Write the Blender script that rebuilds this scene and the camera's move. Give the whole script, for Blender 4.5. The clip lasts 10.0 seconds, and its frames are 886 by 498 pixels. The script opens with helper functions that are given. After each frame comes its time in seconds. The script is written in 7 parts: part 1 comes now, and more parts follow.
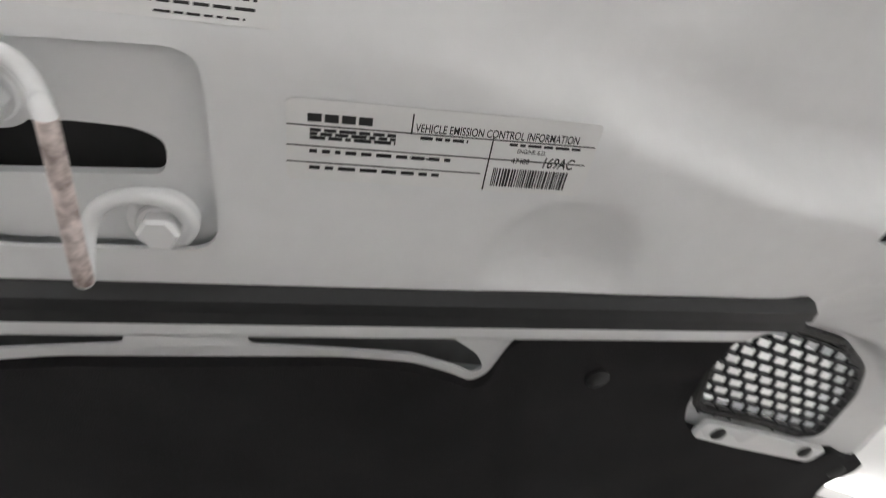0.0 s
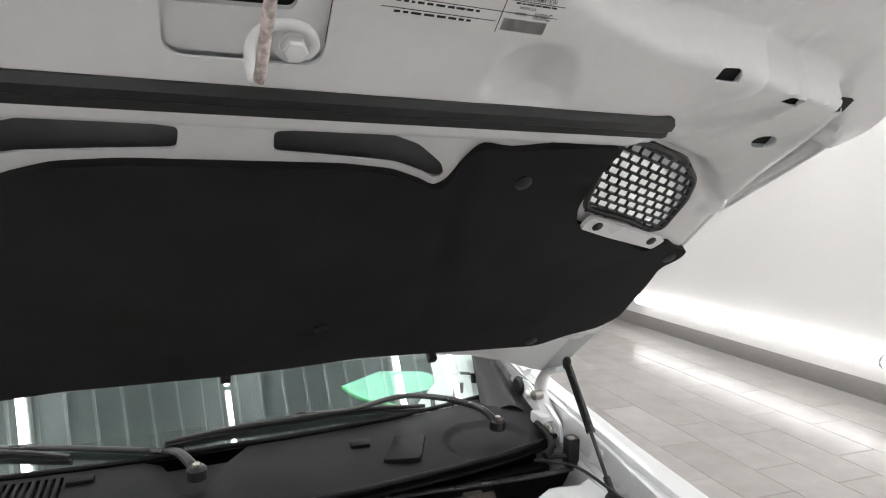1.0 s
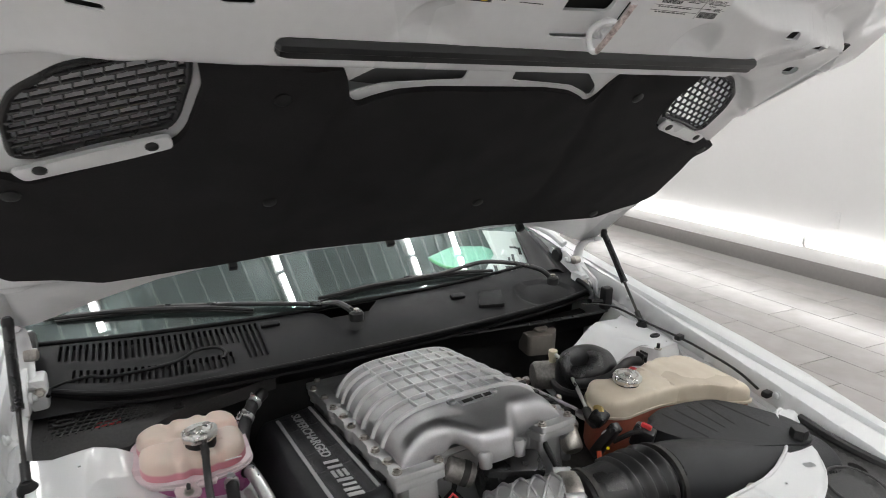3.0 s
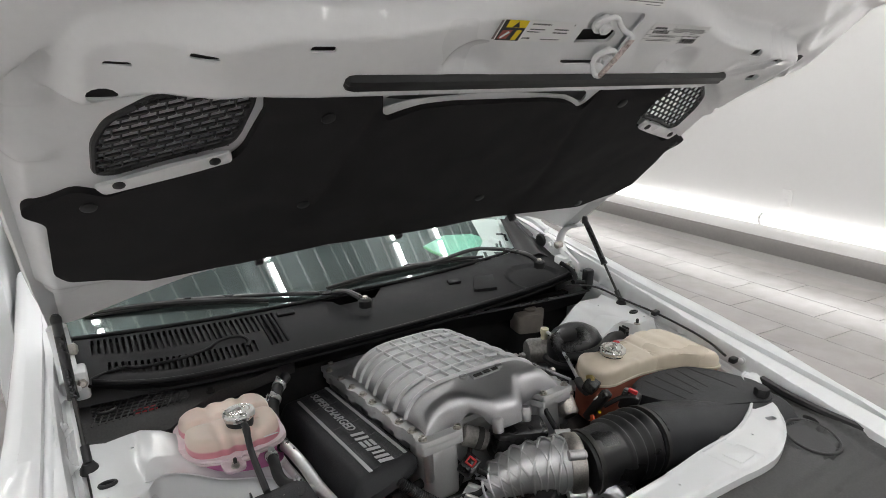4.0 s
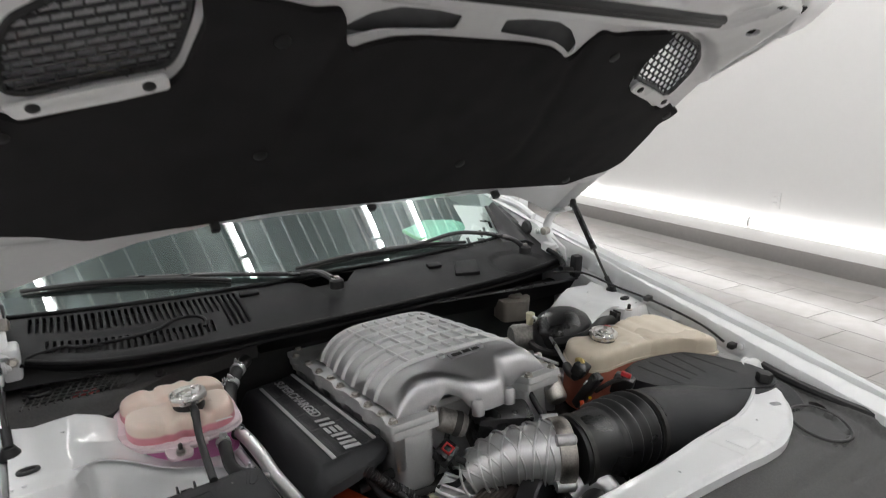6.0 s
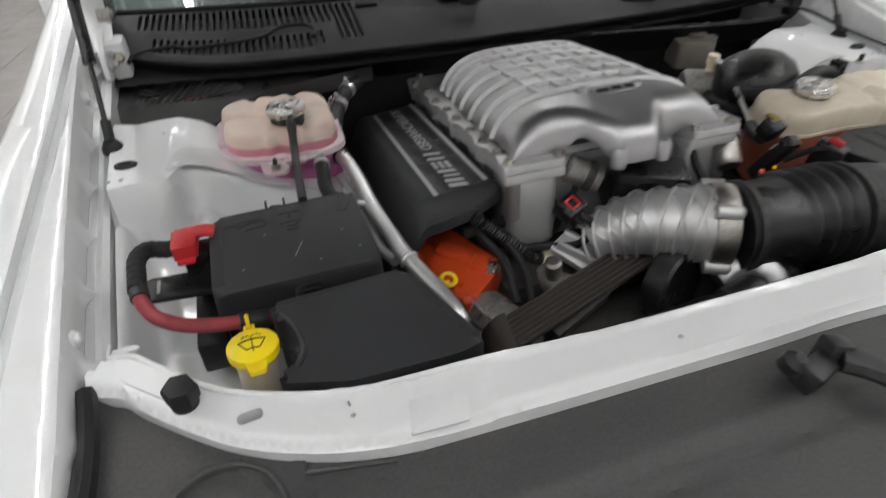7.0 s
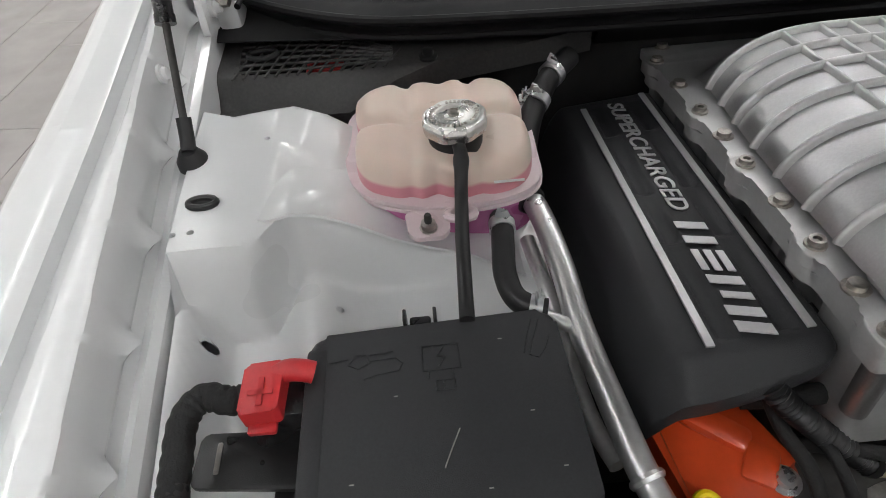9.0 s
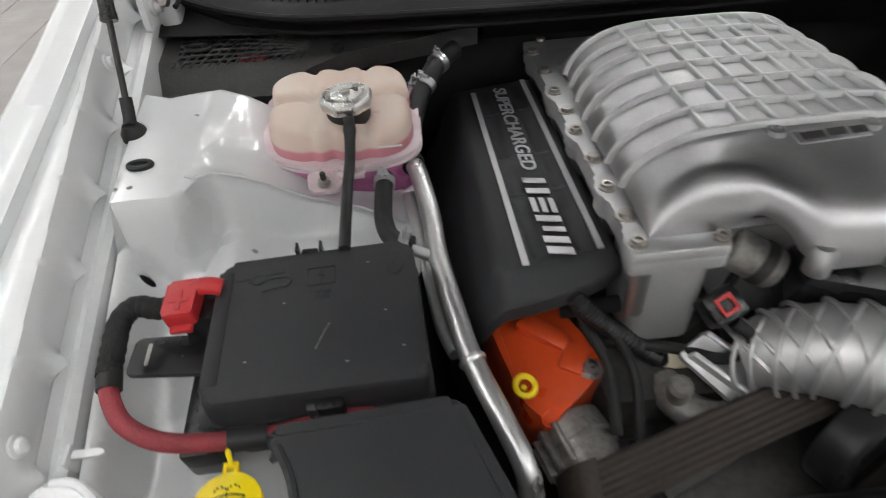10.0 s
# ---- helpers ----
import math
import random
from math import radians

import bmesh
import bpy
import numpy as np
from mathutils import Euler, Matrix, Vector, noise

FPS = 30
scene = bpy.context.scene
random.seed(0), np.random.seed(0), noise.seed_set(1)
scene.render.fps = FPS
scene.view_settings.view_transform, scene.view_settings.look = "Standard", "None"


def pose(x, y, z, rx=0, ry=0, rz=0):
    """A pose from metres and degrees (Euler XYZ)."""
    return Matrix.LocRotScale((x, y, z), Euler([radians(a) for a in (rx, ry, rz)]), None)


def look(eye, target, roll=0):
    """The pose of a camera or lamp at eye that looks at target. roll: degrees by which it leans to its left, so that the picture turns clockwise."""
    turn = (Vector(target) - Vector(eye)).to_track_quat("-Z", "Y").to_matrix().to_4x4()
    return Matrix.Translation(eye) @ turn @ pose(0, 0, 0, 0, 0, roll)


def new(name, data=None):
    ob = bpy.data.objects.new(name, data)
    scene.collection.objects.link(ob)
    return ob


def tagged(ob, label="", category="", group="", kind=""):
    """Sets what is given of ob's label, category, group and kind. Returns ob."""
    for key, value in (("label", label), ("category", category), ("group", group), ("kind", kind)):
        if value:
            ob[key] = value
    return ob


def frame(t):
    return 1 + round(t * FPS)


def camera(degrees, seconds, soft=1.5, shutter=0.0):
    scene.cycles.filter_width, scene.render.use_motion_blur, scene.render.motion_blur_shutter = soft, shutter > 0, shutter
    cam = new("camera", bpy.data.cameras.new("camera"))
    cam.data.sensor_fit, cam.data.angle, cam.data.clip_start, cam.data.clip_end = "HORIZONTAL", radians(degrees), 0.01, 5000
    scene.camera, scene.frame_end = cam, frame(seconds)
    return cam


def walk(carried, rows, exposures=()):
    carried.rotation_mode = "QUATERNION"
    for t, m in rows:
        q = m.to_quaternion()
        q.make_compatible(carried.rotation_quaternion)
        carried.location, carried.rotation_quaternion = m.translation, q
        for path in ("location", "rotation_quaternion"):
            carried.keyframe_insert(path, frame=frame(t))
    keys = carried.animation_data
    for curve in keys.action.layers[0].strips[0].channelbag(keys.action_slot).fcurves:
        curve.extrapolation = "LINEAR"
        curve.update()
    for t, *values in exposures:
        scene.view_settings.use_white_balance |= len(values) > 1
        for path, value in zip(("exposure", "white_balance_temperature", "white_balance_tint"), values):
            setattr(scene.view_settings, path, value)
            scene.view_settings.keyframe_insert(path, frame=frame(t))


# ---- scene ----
cam = camera(74.0, 10.0, soft=0.85, shutter=0.3)
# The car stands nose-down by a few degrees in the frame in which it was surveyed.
CAR = pose(0, 0, 0, 3.0, 0, 0)
PATH = [
    (0, (0.082, -0.196, 1.395), (0.481, 1.75, 1.622), 1.0),
    (0.5, (0.025, -0.281, 1.373), (0.639, 1.62, 1.272), 1.1),
    (1, (-0.05, -0.322, 1.353), (0.75, 1.494, 1.1), 1.1),
    (1.5, (-0.126, -0.36, 1.351), (0.766, 1.398, 1.014), 1.1),
    (2, (-0.27, -0.431, 1.354), (0.661, 1.29, 0.939), 1.2),
    (2.5, (-0.386, -0.466, 1.36), (0.556, 1.231, 0.875), 1.3),
    (3, (-0.518, -0.485, 1.376), (0.442, 1.176, 0.811), 1.1),
    (4.5, (-0.676, -0.555, 1.455), (0.412, 1.006, 0.838), 1.1),
    (5, (-0.688, -0.562, 1.471), (0.423, 1.011, 0.932), 1.2),
    (5.2, (-0.685, -0.557, 1.464), (0.435, 1.022, 0.963), 1.2),
    (6.3, (-0.519, -0.455, 1.275), (0.539, 1.101, 0.596), 1.5),
    (6.5, (-0.477, -0.438, 1.273), (0.388, 1.12, 0.366), 0.8),
    (7, (-0.47, -0.369, 1.17), (0.018, 1.098, -0.099), -0.6),
    (7.5, (-0.476, -0.244, 1.113), (-0.271, 1.095, -0.358), -3.1),
    (8, (-0.475, -0.114, 1.097), (-0.41, 1.173, -0.432), -4.6),
    (8.5, (-0.47, 0.006, 1.09), (-0.446, 1.302, -0.433), -4.9),
    (9, (-0.457, 0.06, 1.097), (-0.449, 1.376, -0.408), -5.0),
    (9.5, (-0.433, 0.034, 1.116), (-0.41, 1.351, -0.389), -4.5),
    (10, (-0.365, -0.08, 1.159), (-0.29, 1.23, -0.351), -3.5),
]
walk(cam, [(t, CAR @ look(eye, target, roll)) for t, eye, target, roll in PATH], exposures=[(0, 0.25), (0.5, 0.36), (1.0, 0.24), (1.5, 0.06), (2.5, 0.04), (4.0, -0.08), (5.2, -0.18), (6.5, 0.0), (7.5, 0.0), (8.0, -0.15), (8.6, 0.02), (9.4, 0.08), (10, 0.18)])

# ---- world and light ----
world = bpy.data.worlds.new("showroom_dusk")
scene.world = world
world.use_nodes = True
world.node_tree.nodes["Background"].inputs[0].default_value = (0.9, 0.95, 1.0, 1)
world.node_tree.nodes["Background"].inputs[1].default_value = 0.05
TUBE_GLOW = 26.0
STRIP_GLOW = 3.5

# ---- building helpers ----
def finish(bm, name, sharp=38):
    me = bpy.data.meshes.new(name)
    bmesh.ops.recalc_face_normals(bm, faces=bm.faces)
    for f in bm.faces:
        # large flat faces keep their own normal beside rounded edges
        near = [g.calc_area() for e in f.edges for g in e.link_faces if g is not f] if len(f.verts) == 4 and sharp < 45 else []
        f.smooth = len(f.verts) <= 4 and (not near or f.calc_area() < 4.5 * sum(near) / len(near))
    bm.to_mesh(me)
    bm.free()
    me.set_sharp_from_angle(angle=radians(sharp))
    return me


def thing(name, label, category, m=None, group="", kind=""):
    """An Empty at the base of a thing, placed in the car's frame."""
    ob = new(name)
    ob.empty_display_size = 0.02
    ob.matrix_basis = CAR @ (m or Matrix())
    return tagged(ob, label, category, group, kind)


def part(name, bm, material, parent, label="", m=None, sharp=38, kind=""):
    ob = new(name, bm if isinstance(bm, bpy.types.Mesh) else finish(bm, name, sharp))
    if material and not ob.data.materials:
        ob.data.materials.append(material)
    ob.parent = parent
    if m:
        ob.matrix_basis = m
    return tagged(ob, label, kind=kind)


def single(name, bm, material, label, category, m=None, group="", kind="", sharp=38):
    """A thing made of one mesh."""
    ob = new(name, finish(bm, name, sharp))
    ob.data.materials.append(material)
    ob.matrix_basis = CAR @ (m or Matrix())
    return tagged(ob, label, category, group, kind)


def box(x0, x1, y0, y1, z0, z1, bev=0.0, seg=2):
    bm = bmesh.new()
    bmesh.ops.create_cube(bm, size=1)
    for v in bm.verts:
        v.co = (x0 + (v.co.x + 0.5) * (x1 - x0), y0 + (v.co.y + 0.5) * (y1 - y0), z0 + (v.co.z + 0.5) * (z1 - z0))
    if bev:
        bmesh.ops.bevel(bm, geom=bm.edges[:], offset=bev, segments=seg, affect="EDGES", profile=0.5)
    return bm


def rounded(pts, r, n=4):
    """A closed outline with its corners rounded."""
    out = []
    for i, p in enumerate(pts):
        p = Vector(p)
        a, b = Vector(pts[i - 1]) - p, Vector(pts[(i + 1) % len(pts)]) - p
        k = min(r, a.length * 0.45, b.length * 0.45)
        a, b = p + a.normalized() * k, p + b.normalized() * k
        for j in range(n + 1):
            t = j / n
            out.append(tuple((1 - t) ** 2 * a + 2 * t * (1 - t) * p + t * t * b))
    return out


def smoothed(pts, closed=True, n=4):
    """Catmull-Rom through the points."""
    pts = [Vector(p) for p in pts]
    out, m = [], len(pts)
    for i in range(m if closed else m - 1):
        if closed:
            a, b, c, d = pts[i - 1], pts[i], pts[(i + 1) % m], pts[(i + 2) % m]
        else:
            a, b, c, d = pts[max(i - 1, 0)], pts[i], pts[i + 1], pts[min(i + 2, m - 1)]
        for j in range(n):
            t = j / n
            out.append(0.5 * (2 * b + (c - a) * t + (2 * a - 5 * b + 4 * c - d) * t * t + (3 * b - a - 3 * c + d) * t ** 3))
    if not closed:
        out.append(pts[-1])
    return out


def prism(outline, z0, z1, bev=0.0, seg=2, taper=1.0):
    """A plate with the given outline from z0 to z1, its top edge rounded."""
    bm = bmesh.new()
    n = len(outline)
    c = Vector((sum(p[0] for p in outline) / n, sum(p[1] for p in outline) / n))
    lo = [bm.verts.new((p[0], p[1], z0)) for p in outline]
    hi = [bm.verts.new((c.x + (p[0] - c.x) * taper, c.y + (p[1] - c.y) * taper, z1)) for p in outline]
    top = bm.faces.new(hi)
    bm.faces.new(lo[::-1])
    for i in range(n):
        bm.faces.new((lo[i], lo[(i + 1) % n], hi[(i + 1) % n], hi[i]))
    if bev:
        bmesh.ops.bevel(bm, geom=list(top.edges), offset=bev, segments=seg, affect="EDGES", profile=0.5)
    return bm


def tube(points, r, n=10, smooth=5, closed=False, squash=1.0, caps=True, twist=None):
    """A round bar along a path. r: a radius, or a function of the way along, 0 to 1."""
    pts = smoothed(points, closed, smooth) if smooth else [Vector(p) for p in points]
    bm, rings = bmesh.new(), []
    up = Vector((0, 0, 1))
    side = None
    for i, p in enumerate(pts):
        if closed:
            d = (pts[(i + 1) % len(pts)] - pts[i - 1]).normalized()
        else:
            d = (pts[min(i + 1, len(pts) - 1)] - pts[max(i - 1, 0)]).normalized()
        if side is None:
            ref = up if abs(d.z) < 0.9 else Vector((1, 0, 0))
            side = d.cross(ref).normalized()
        side = (side - d * side.dot(d)).normalized()
        over = side.cross(d)
        k = r(i / max(len(pts) - 1, 1)) if callable(r) else r
        rings.append([bm.verts.new(p + side * math.cos(a) * k + over * math.sin(a) * k * squash) for a in (2 * math.pi * j / n for j in range(n))])
    m = len(rings)
    for i in range(m if closed else m - 1):
        a, b = rings[i], rings[(i + 1) % m]
        for j in range(n):
            bm.faces.new((a[j], a[(j + 1) % n], b[(j + 1) % n], b[j]))
    if caps and not closed:
        bm.faces.new(rings[0][::-1])
        bm.faces.new(rings[-1])
    return bm


def lathe(profile, n=24, axis=None, wave=0.0, waves=0):
    """A turned body from (radius, height) pairs, closed at both ends."""
    bm, rings = bmesh.new(), []
    for r, z in profile:
        ring = []
        for j in range(n):
            a = 2 * math.pi * j / n
            k = r * (1 + wave * math.cos(waves * a)) if waves else r
            ring.append(bm.verts.new((k * math.cos(a), k * math.sin(a), z)))
        rings.append(ring)
    for a, b in zip(rings, rings[1:]):
        for j in range(n):
            bm.faces.new((a[j], a[(j + 1) % n], b[(j + 1) % n], b[j]))
    bm.faces.new(rings[0][::-1])
    bm.faces.new(rings[-1])
    if axis:
        bm.transform(axis)
    return bm


def along(a, b):
    """The pose that puts a turned body's axis from a towards b."""
    d = Vector(b) - Vector(a)
    return Matrix.Translation(a) @ d.to_track_quat("Z", "Y").to_matrix().to_4x4()


def surface(fn, nu, nv, thick=0.0):
    """A sheet fn(u, v), u and v from 0 to 1, with a thickness below it."""
    bm = bmesh.new()
    rows = [[bm.verts.new(fn(i / nu, j / nv)) for j in range(nv + 1)] for i in range(nu + 1)]
    for i in range(nu):
        for j in range(nv):
            bm.faces.new((rows[i][j], rows[i + 1][j], rows[i + 1][j + 1], rows[i][j + 1]))
    if thick:
        bm.normal_update()
        low = [[bm.verts.new(v.co - v.normal * thick) for v in row] for row in rows]
        for i in range(nu):
            for j in range(nv):
                bm.faces.new((low[i][j], low[i][j + 1], low[i + 1][j + 1], low[i + 1][j]))
        ring = lambda g: [g[i][0] for i in range(nu + 1)] + [g[nu][j] for j in range(1, nv + 1)] + [g[i][nv] for i in range(nu - 1, -1, -1)] + [g[0][j] for j in range(nv - 1, 0, -1)]
        a, b = ring(rows), ring(low)
        for i in range(len(a)):
            k = (i + 1) % len(a)
            bm.faces.new((a[i], b[i], b[k], a[k]))
    return bm


def inside(p, poly):
    hit, n = False, len(poly)
    for i in range(n):
        a, b = poly[i], poly[i - 1]
        if (a[1] > p[1]) != (b[1] > p[1]) and p[0] < (b[0] - a[0]) * (p[1] - a[1]) / (b[1] - a[1]) + a[0]:
            hit = not hit
    return hit


def sheet(outline, holes, step, height, lip=0.004):
    """A pressed sheet: an outline with holes through it, raised by height(x, y), with lips of some depth along its edges."""
    from mathutils.geometry import delaunay_2d_cdt
    verts, edges = [], []
    for ring in [outline, *holes]:
        start = len(verts)
        verts += [Vector((p[0], p[1])) for p in ring]
        edges += [(start + i, start + (i + 1) % len(ring)) for i in range(len(ring))]
    xs, ys = [p[0] for p in outline], [p[1] for p in outline]
    y, odd = min(ys), 0
    while y < max(ys):
        x = min(xs) + (step / 2 if odd else 0)
        while x < max(xs):
            if inside((x, y), outline) and not any(inside((x, y), h) for h in holes):
                verts.append(Vector((x, y)))
            x += step
        y += step * 0.866
        odd = not odd
    vs, _, faces, *_ = delaunay_2d_cdt(verts, edges, [], 0, 1e-5)
    bm = bmesh.new()
    made = [bm.verts.new((v.x, v.y, height(v.x, v.y))) for v in vs]
    for f in faces:
        c = sum((vs[i] for i in f), Vector((0, 0))) / len(f)
        if inside(c, outline) and not any(inside(c, h) for h in holes):
            bm.faces.new([made[i] for i in f])
    bmesh.ops.delete(bm, geom=[v for v in bm.verts if not v.link_faces], context="VERTS")
    if lip:
        rim = [e for e in bm.edges if len(e.link_faces) == 1]
        out = bmesh.ops.extrude_edge_only(bm, edges=rim)
        for v in out["geom"]:
            if isinstance(v, bmesh.types.BMVert):
                v.co.z -= lip
    return bm


def mirrored(right):
    """A closed outline from its right half, given from the front centre round to the rear centre."""
    left = [(-x, y) for x, y in right[::-1] if abs(x) > 1e-6]
    return right + left


def step01(a, b, x):
    t = min(max((x - a) / (b - a), 0), 1)
    return t * t * (3 - 2 * t)


def lerp(table, x):
    """Straight lines through (x, value) pairs."""
    if x <= table[0][0]:
        return table[0][1]
    for (a, p), (b, q) in zip(table, table[1:]):
        if x <= b:
            return p + (q - p) * (x - a) / (b - a)
    return table[-1][1]


def join(*bms):
    out = bmesh.new()
    for b in bms:
        me = bpy.data.meshes.new("joined")
        b.to_mesh(me)
        b.free()
        out.from_mesh(me)
        bpy.data.meshes.remove(me)
    return out


def moved(bm, m):
    bm.transform(m)
    return bm


def text(body, size, material, parent, m, depth=0.0003, shear=0.0, name="lettering", width=1.0, align="LEFT"):
    cu = bpy.data.curves.new(name, "FONT")
    cu.body, cu.size, cu.extrude, cu.shear, cu.align_x, cu.offset = body, size, depth, shear, align, size * 0.012
    cu.materials.append(material)
    ob = new(name, cu)
    ob.parent = parent
    ob.matrix_basis = m @ Matrix.Diagonal((width, 1, 1, 1))
    return ob

# ---- materials ----
def surface_of(name, colour, rough, metal=0.0, vary=0.08, grain=60.0, stain=6.0, bump=0.0, coat=0.0, spec=0.5, rough_vary=0.08, bump_scale=None, tint=None):
    """A node material: colour varied by fine grain and broad stains, gloss varied by smears, and fine relief."""
    mt = bpy.data.materials.new(name)
    mt.use_nodes = True
    nt = mt.node_tree
    b = nt.nodes["Principled BSDF"]
    tc = nt.nodes.new("ShaderNodeTexCoord")
    fine, broad = nt.nodes.new("ShaderNodeTexNoise"), nt.nodes.new("ShaderNodeTexNoise")
    fine.inputs["Scale"].default_value, fine.inputs["Detail"].default_value = grain, 4
    broad.inputs["Scale"].default_value, broad.inputs["Detail"].default_value = stain, 3
    for nz in (fine, broad):
        nt.links.new(tc.outputs["Object"], nz.inputs["Vector"])
    mix = nt.nodes.new("ShaderNodeMath")
    mix.operation = "ADD"
    nt.links.new(fine.outputs["Fac"], mix.inputs[0])
    nt.links.new(broad.outputs["Fac"], mix.inputs[1])
    ramp = nt.nodes.new("ShaderNodeMapRange")
    ramp.inputs["From Min"].default_value, ramp.inputs["From Max"].default_value = 0.6, 1.4
    ramp.inputs["To Min"].default_value, ramp.inputs["To Max"].default_value = 0, 1
    nt.links.new(mix.outputs[0], ramp.inputs["Value"])
    col = nt.nodes.new("ShaderNodeMix")
    col.data_type = "RGBA"
    dark = [max(c * (1 - vary), 0) for c in colour]
    light = [min(c * (1 + vary), 1) for c in (tint or colour)]
    col.inputs["A"].default_value, col.inputs["B"].default_value = (*dark, 1), (*light, 1)
    nt.links.new(ramp.outputs["Result"], col.inputs["Factor"])
    nt.links.new(col.outputs["Result"], b.inputs["Base Color"])
    rr = nt.nodes.new("ShaderNodeMapRange")
    rr.inputs["From Min"].default_value, rr.inputs["From Max"].default_value = 0.3, 0.7
    rr.inputs["To Min"].default_value, rr.inputs["To Max"].default_value = max(rough - rough_vary, 0.01), min(rough + rough_vary, 1)
    nt.links.new(broad.outputs["Fac"], rr.inputs["Value"])
    nt.links.new(rr.outputs["Result"], b.inputs["Roughness"])
    b.inputs["Metallic"].default_value = metal
    b.inputs["Coat Weight"].default_value = coat
    b.inputs["Coat Roughness"].default_value = 0.04
    b.inputs["Specular IOR Level"].default_value = spec
    if bump:
        bp = nt.nodes.new("ShaderNodeBump")
        bp.inputs["Strength"].default_value, bp.inputs["Distance"].default_value = bump, 0.002
        src = fine
        if bump_scale:
            src = nt.nodes.new("ShaderNodeTexNoise")
            src.inputs["Scale"].default_value, src.inputs["Detail"].default_value = bump_scale, 3
            nt.links.new(tc.outputs["Object"], src.inputs["Vector"])
        nt.links.new(src.outputs["Fac"], bp.inputs["Height"])
        nt.links.new(bp.outputs["Normal"], b.inputs["Normal"])
    return mt


def glowing(name, colour, strength):
    mt = bpy.data.materials.new(name)
    mt.use_nodes = True
    b = mt.node_tree.nodes["Principled BSDF"]
    b.inputs["Base Color"].default_value = (*colour, 1)
    b.inputs["Emission Color"].default_value = (*colour, 1)
    b.inputs["Emission Strength"].default_value = strength
    return mt


PAINT = surface_of("white_car_paint", (0.76, 0.77, 0.78), 0.30, vary=0.015, grain=200, stain=3, coat=0.8, rough_vary=0.03)
PRIMER = surface_of("white_inner_paint", (0.80, 0.805, 0.81), 0.34, vary=0.03, grain=80, stain=5, coat=0.35, bump=0.04, bump_scale=90)
FELT = surface_of("black_felt", (0.022, 0.021, 0.022), 0.95, vary=0.35, grain=900, stain=9, bump=0.5, bump_scale=700, spec=0.2, rough_vary=0.04)
RUBBER = surface_of("black_rubber", (0.013, 0.013, 0.014), 0.45, vary=0.25, grain=120, stain=14, bump=0.05)
PLASTIC = surface_of("black_plastic", (0.014, 0.014, 0.015), 0.30, vary=0.25, grain=300, stain=11, bump=0.12, bump_scale=1300)
SATIN = surface_of("satin_black_plastic", (0.029, 0.0297, 0.0325), 0.45, vary=0.2, grain=500, stain=8, bump=0.25, bump_scale=1800, rough_vary=0.1, spec=0.32)
SHROUD = surface_of("grey_black_shroud_plastic", (0.034, 0.034, 0.036), 0.55, vary=0.22, grain=260, stain=7, bump=0.2, bump_scale=1100, rough_vary=0.12, tint=(0.055, 0.053, 0.052))
CAST = surface_of("cast_aluminium", (0.46, 0.46, 0.47), 0.37, metal=0.93, vary=0.09, grain=420, stain=9, bump=0.10, bump_scale=900)
BRIGHTCAST = surface_of("bright_cast_aluminium", (0.60, 0.60, 0.605), 0.42, metal=0.7, vary=0.06, grain=300, stain=12, bump=0.08, bump_scale=700)
COWLBLACK = surface_of("matt_black_plastic", (0.008, 0.008, 0.0092), 0.50, vary=0.3, grain=300, stain=11, bump=0.08, bump_scale=1300, spec=0.20)
MILLED = surface_of("bare_aluminium", (0.68, 0.68, 0.68), 0.34, metal=0.85, vary=0.1, grain=220, stain=22, bump=0.04)
STEEL = surface_of("dull_steel", (0.42, 0.40, 0.38), 0.38, metal=1.0, vary=0.25, grain=300, stain=40, bump=0.08, tint=(0.48, 0.45, 0.41))
SOOTCAST = surface_of("grimy_cast_metal", (0.24, 0.23, 0.225), 0.48, metal=0.65, vary=0.35, grain=160, stain=30, bump=0.25, bump_scale=260, tint=(0.30, 0.285, 0.27))
CHROME = surface_of("bright_steel", (0.72, 0.71, 0.69), 0.28, metal=1.0, vary=0.08, grain=200, stain=50)
DARKMETAL = surface_of("dark_metal", (0.05, 0.048, 0.046), 0.55, metal=0.4, vary=0.4, grain=120, stain=18, bump=0.2)
ORANGE = surface_of("orange_enamel", (0.60, 0.068, 0.016), 0.34, vary=0.07, grain=160, stain=20, bump=0.1, bump_scale=220, coat=0.3)
RED = surface_of("red_plastic", (0.55, 0.03, 0.035), 0.4, vary=0.1, grain=300, stain=20, bump=0.05)
YELLOW = surface_of("yellow_plastic", (0.88, 0.66, 0.005), 0.38, vary=0.04, grain=300, stain=20, bump=0.04)
BEIGE = surface_of("aged_translucent_plastic", (0.60, 0.51, 0.40), 0.3, vary=0.04, grain=30, stain=7, bump=0.02, tint=(0.68, 0.61, 0.50))
IVORY = surface_of("ivory_plastic", (0.74, 0.68, 0.5), 0.42, vary=0.08, grain=90, stain=25)
INK = surface_of("black_ink", (0.02, 0.02, 0.02), 0.5, vary=0.2)
LABEL = surface_of("label_paper", (0.80, 0.797, 0.79), 0.45, vary=0.02, grain=400, stain=30)
SILVER_INK = surface_of("silver_print", (0.52, 0.52, 0.53), 0.38, vary=0.06, grain=300, metal=0.4)
RUSTY = surface_of("worn_reddish_steel", (0.30, 0.17, 0.14), 0.5, metal=0.3, vary=0.6, grain=260, stain=90, bump=0.2, tint=(0.62, 0.55, 0.53))
BELT = surface_of("worn_ribbed_belt", (0.030, 0.022, 0.018), 0.7, vary=0.4, grain=200, stain=40, bump=0.1)
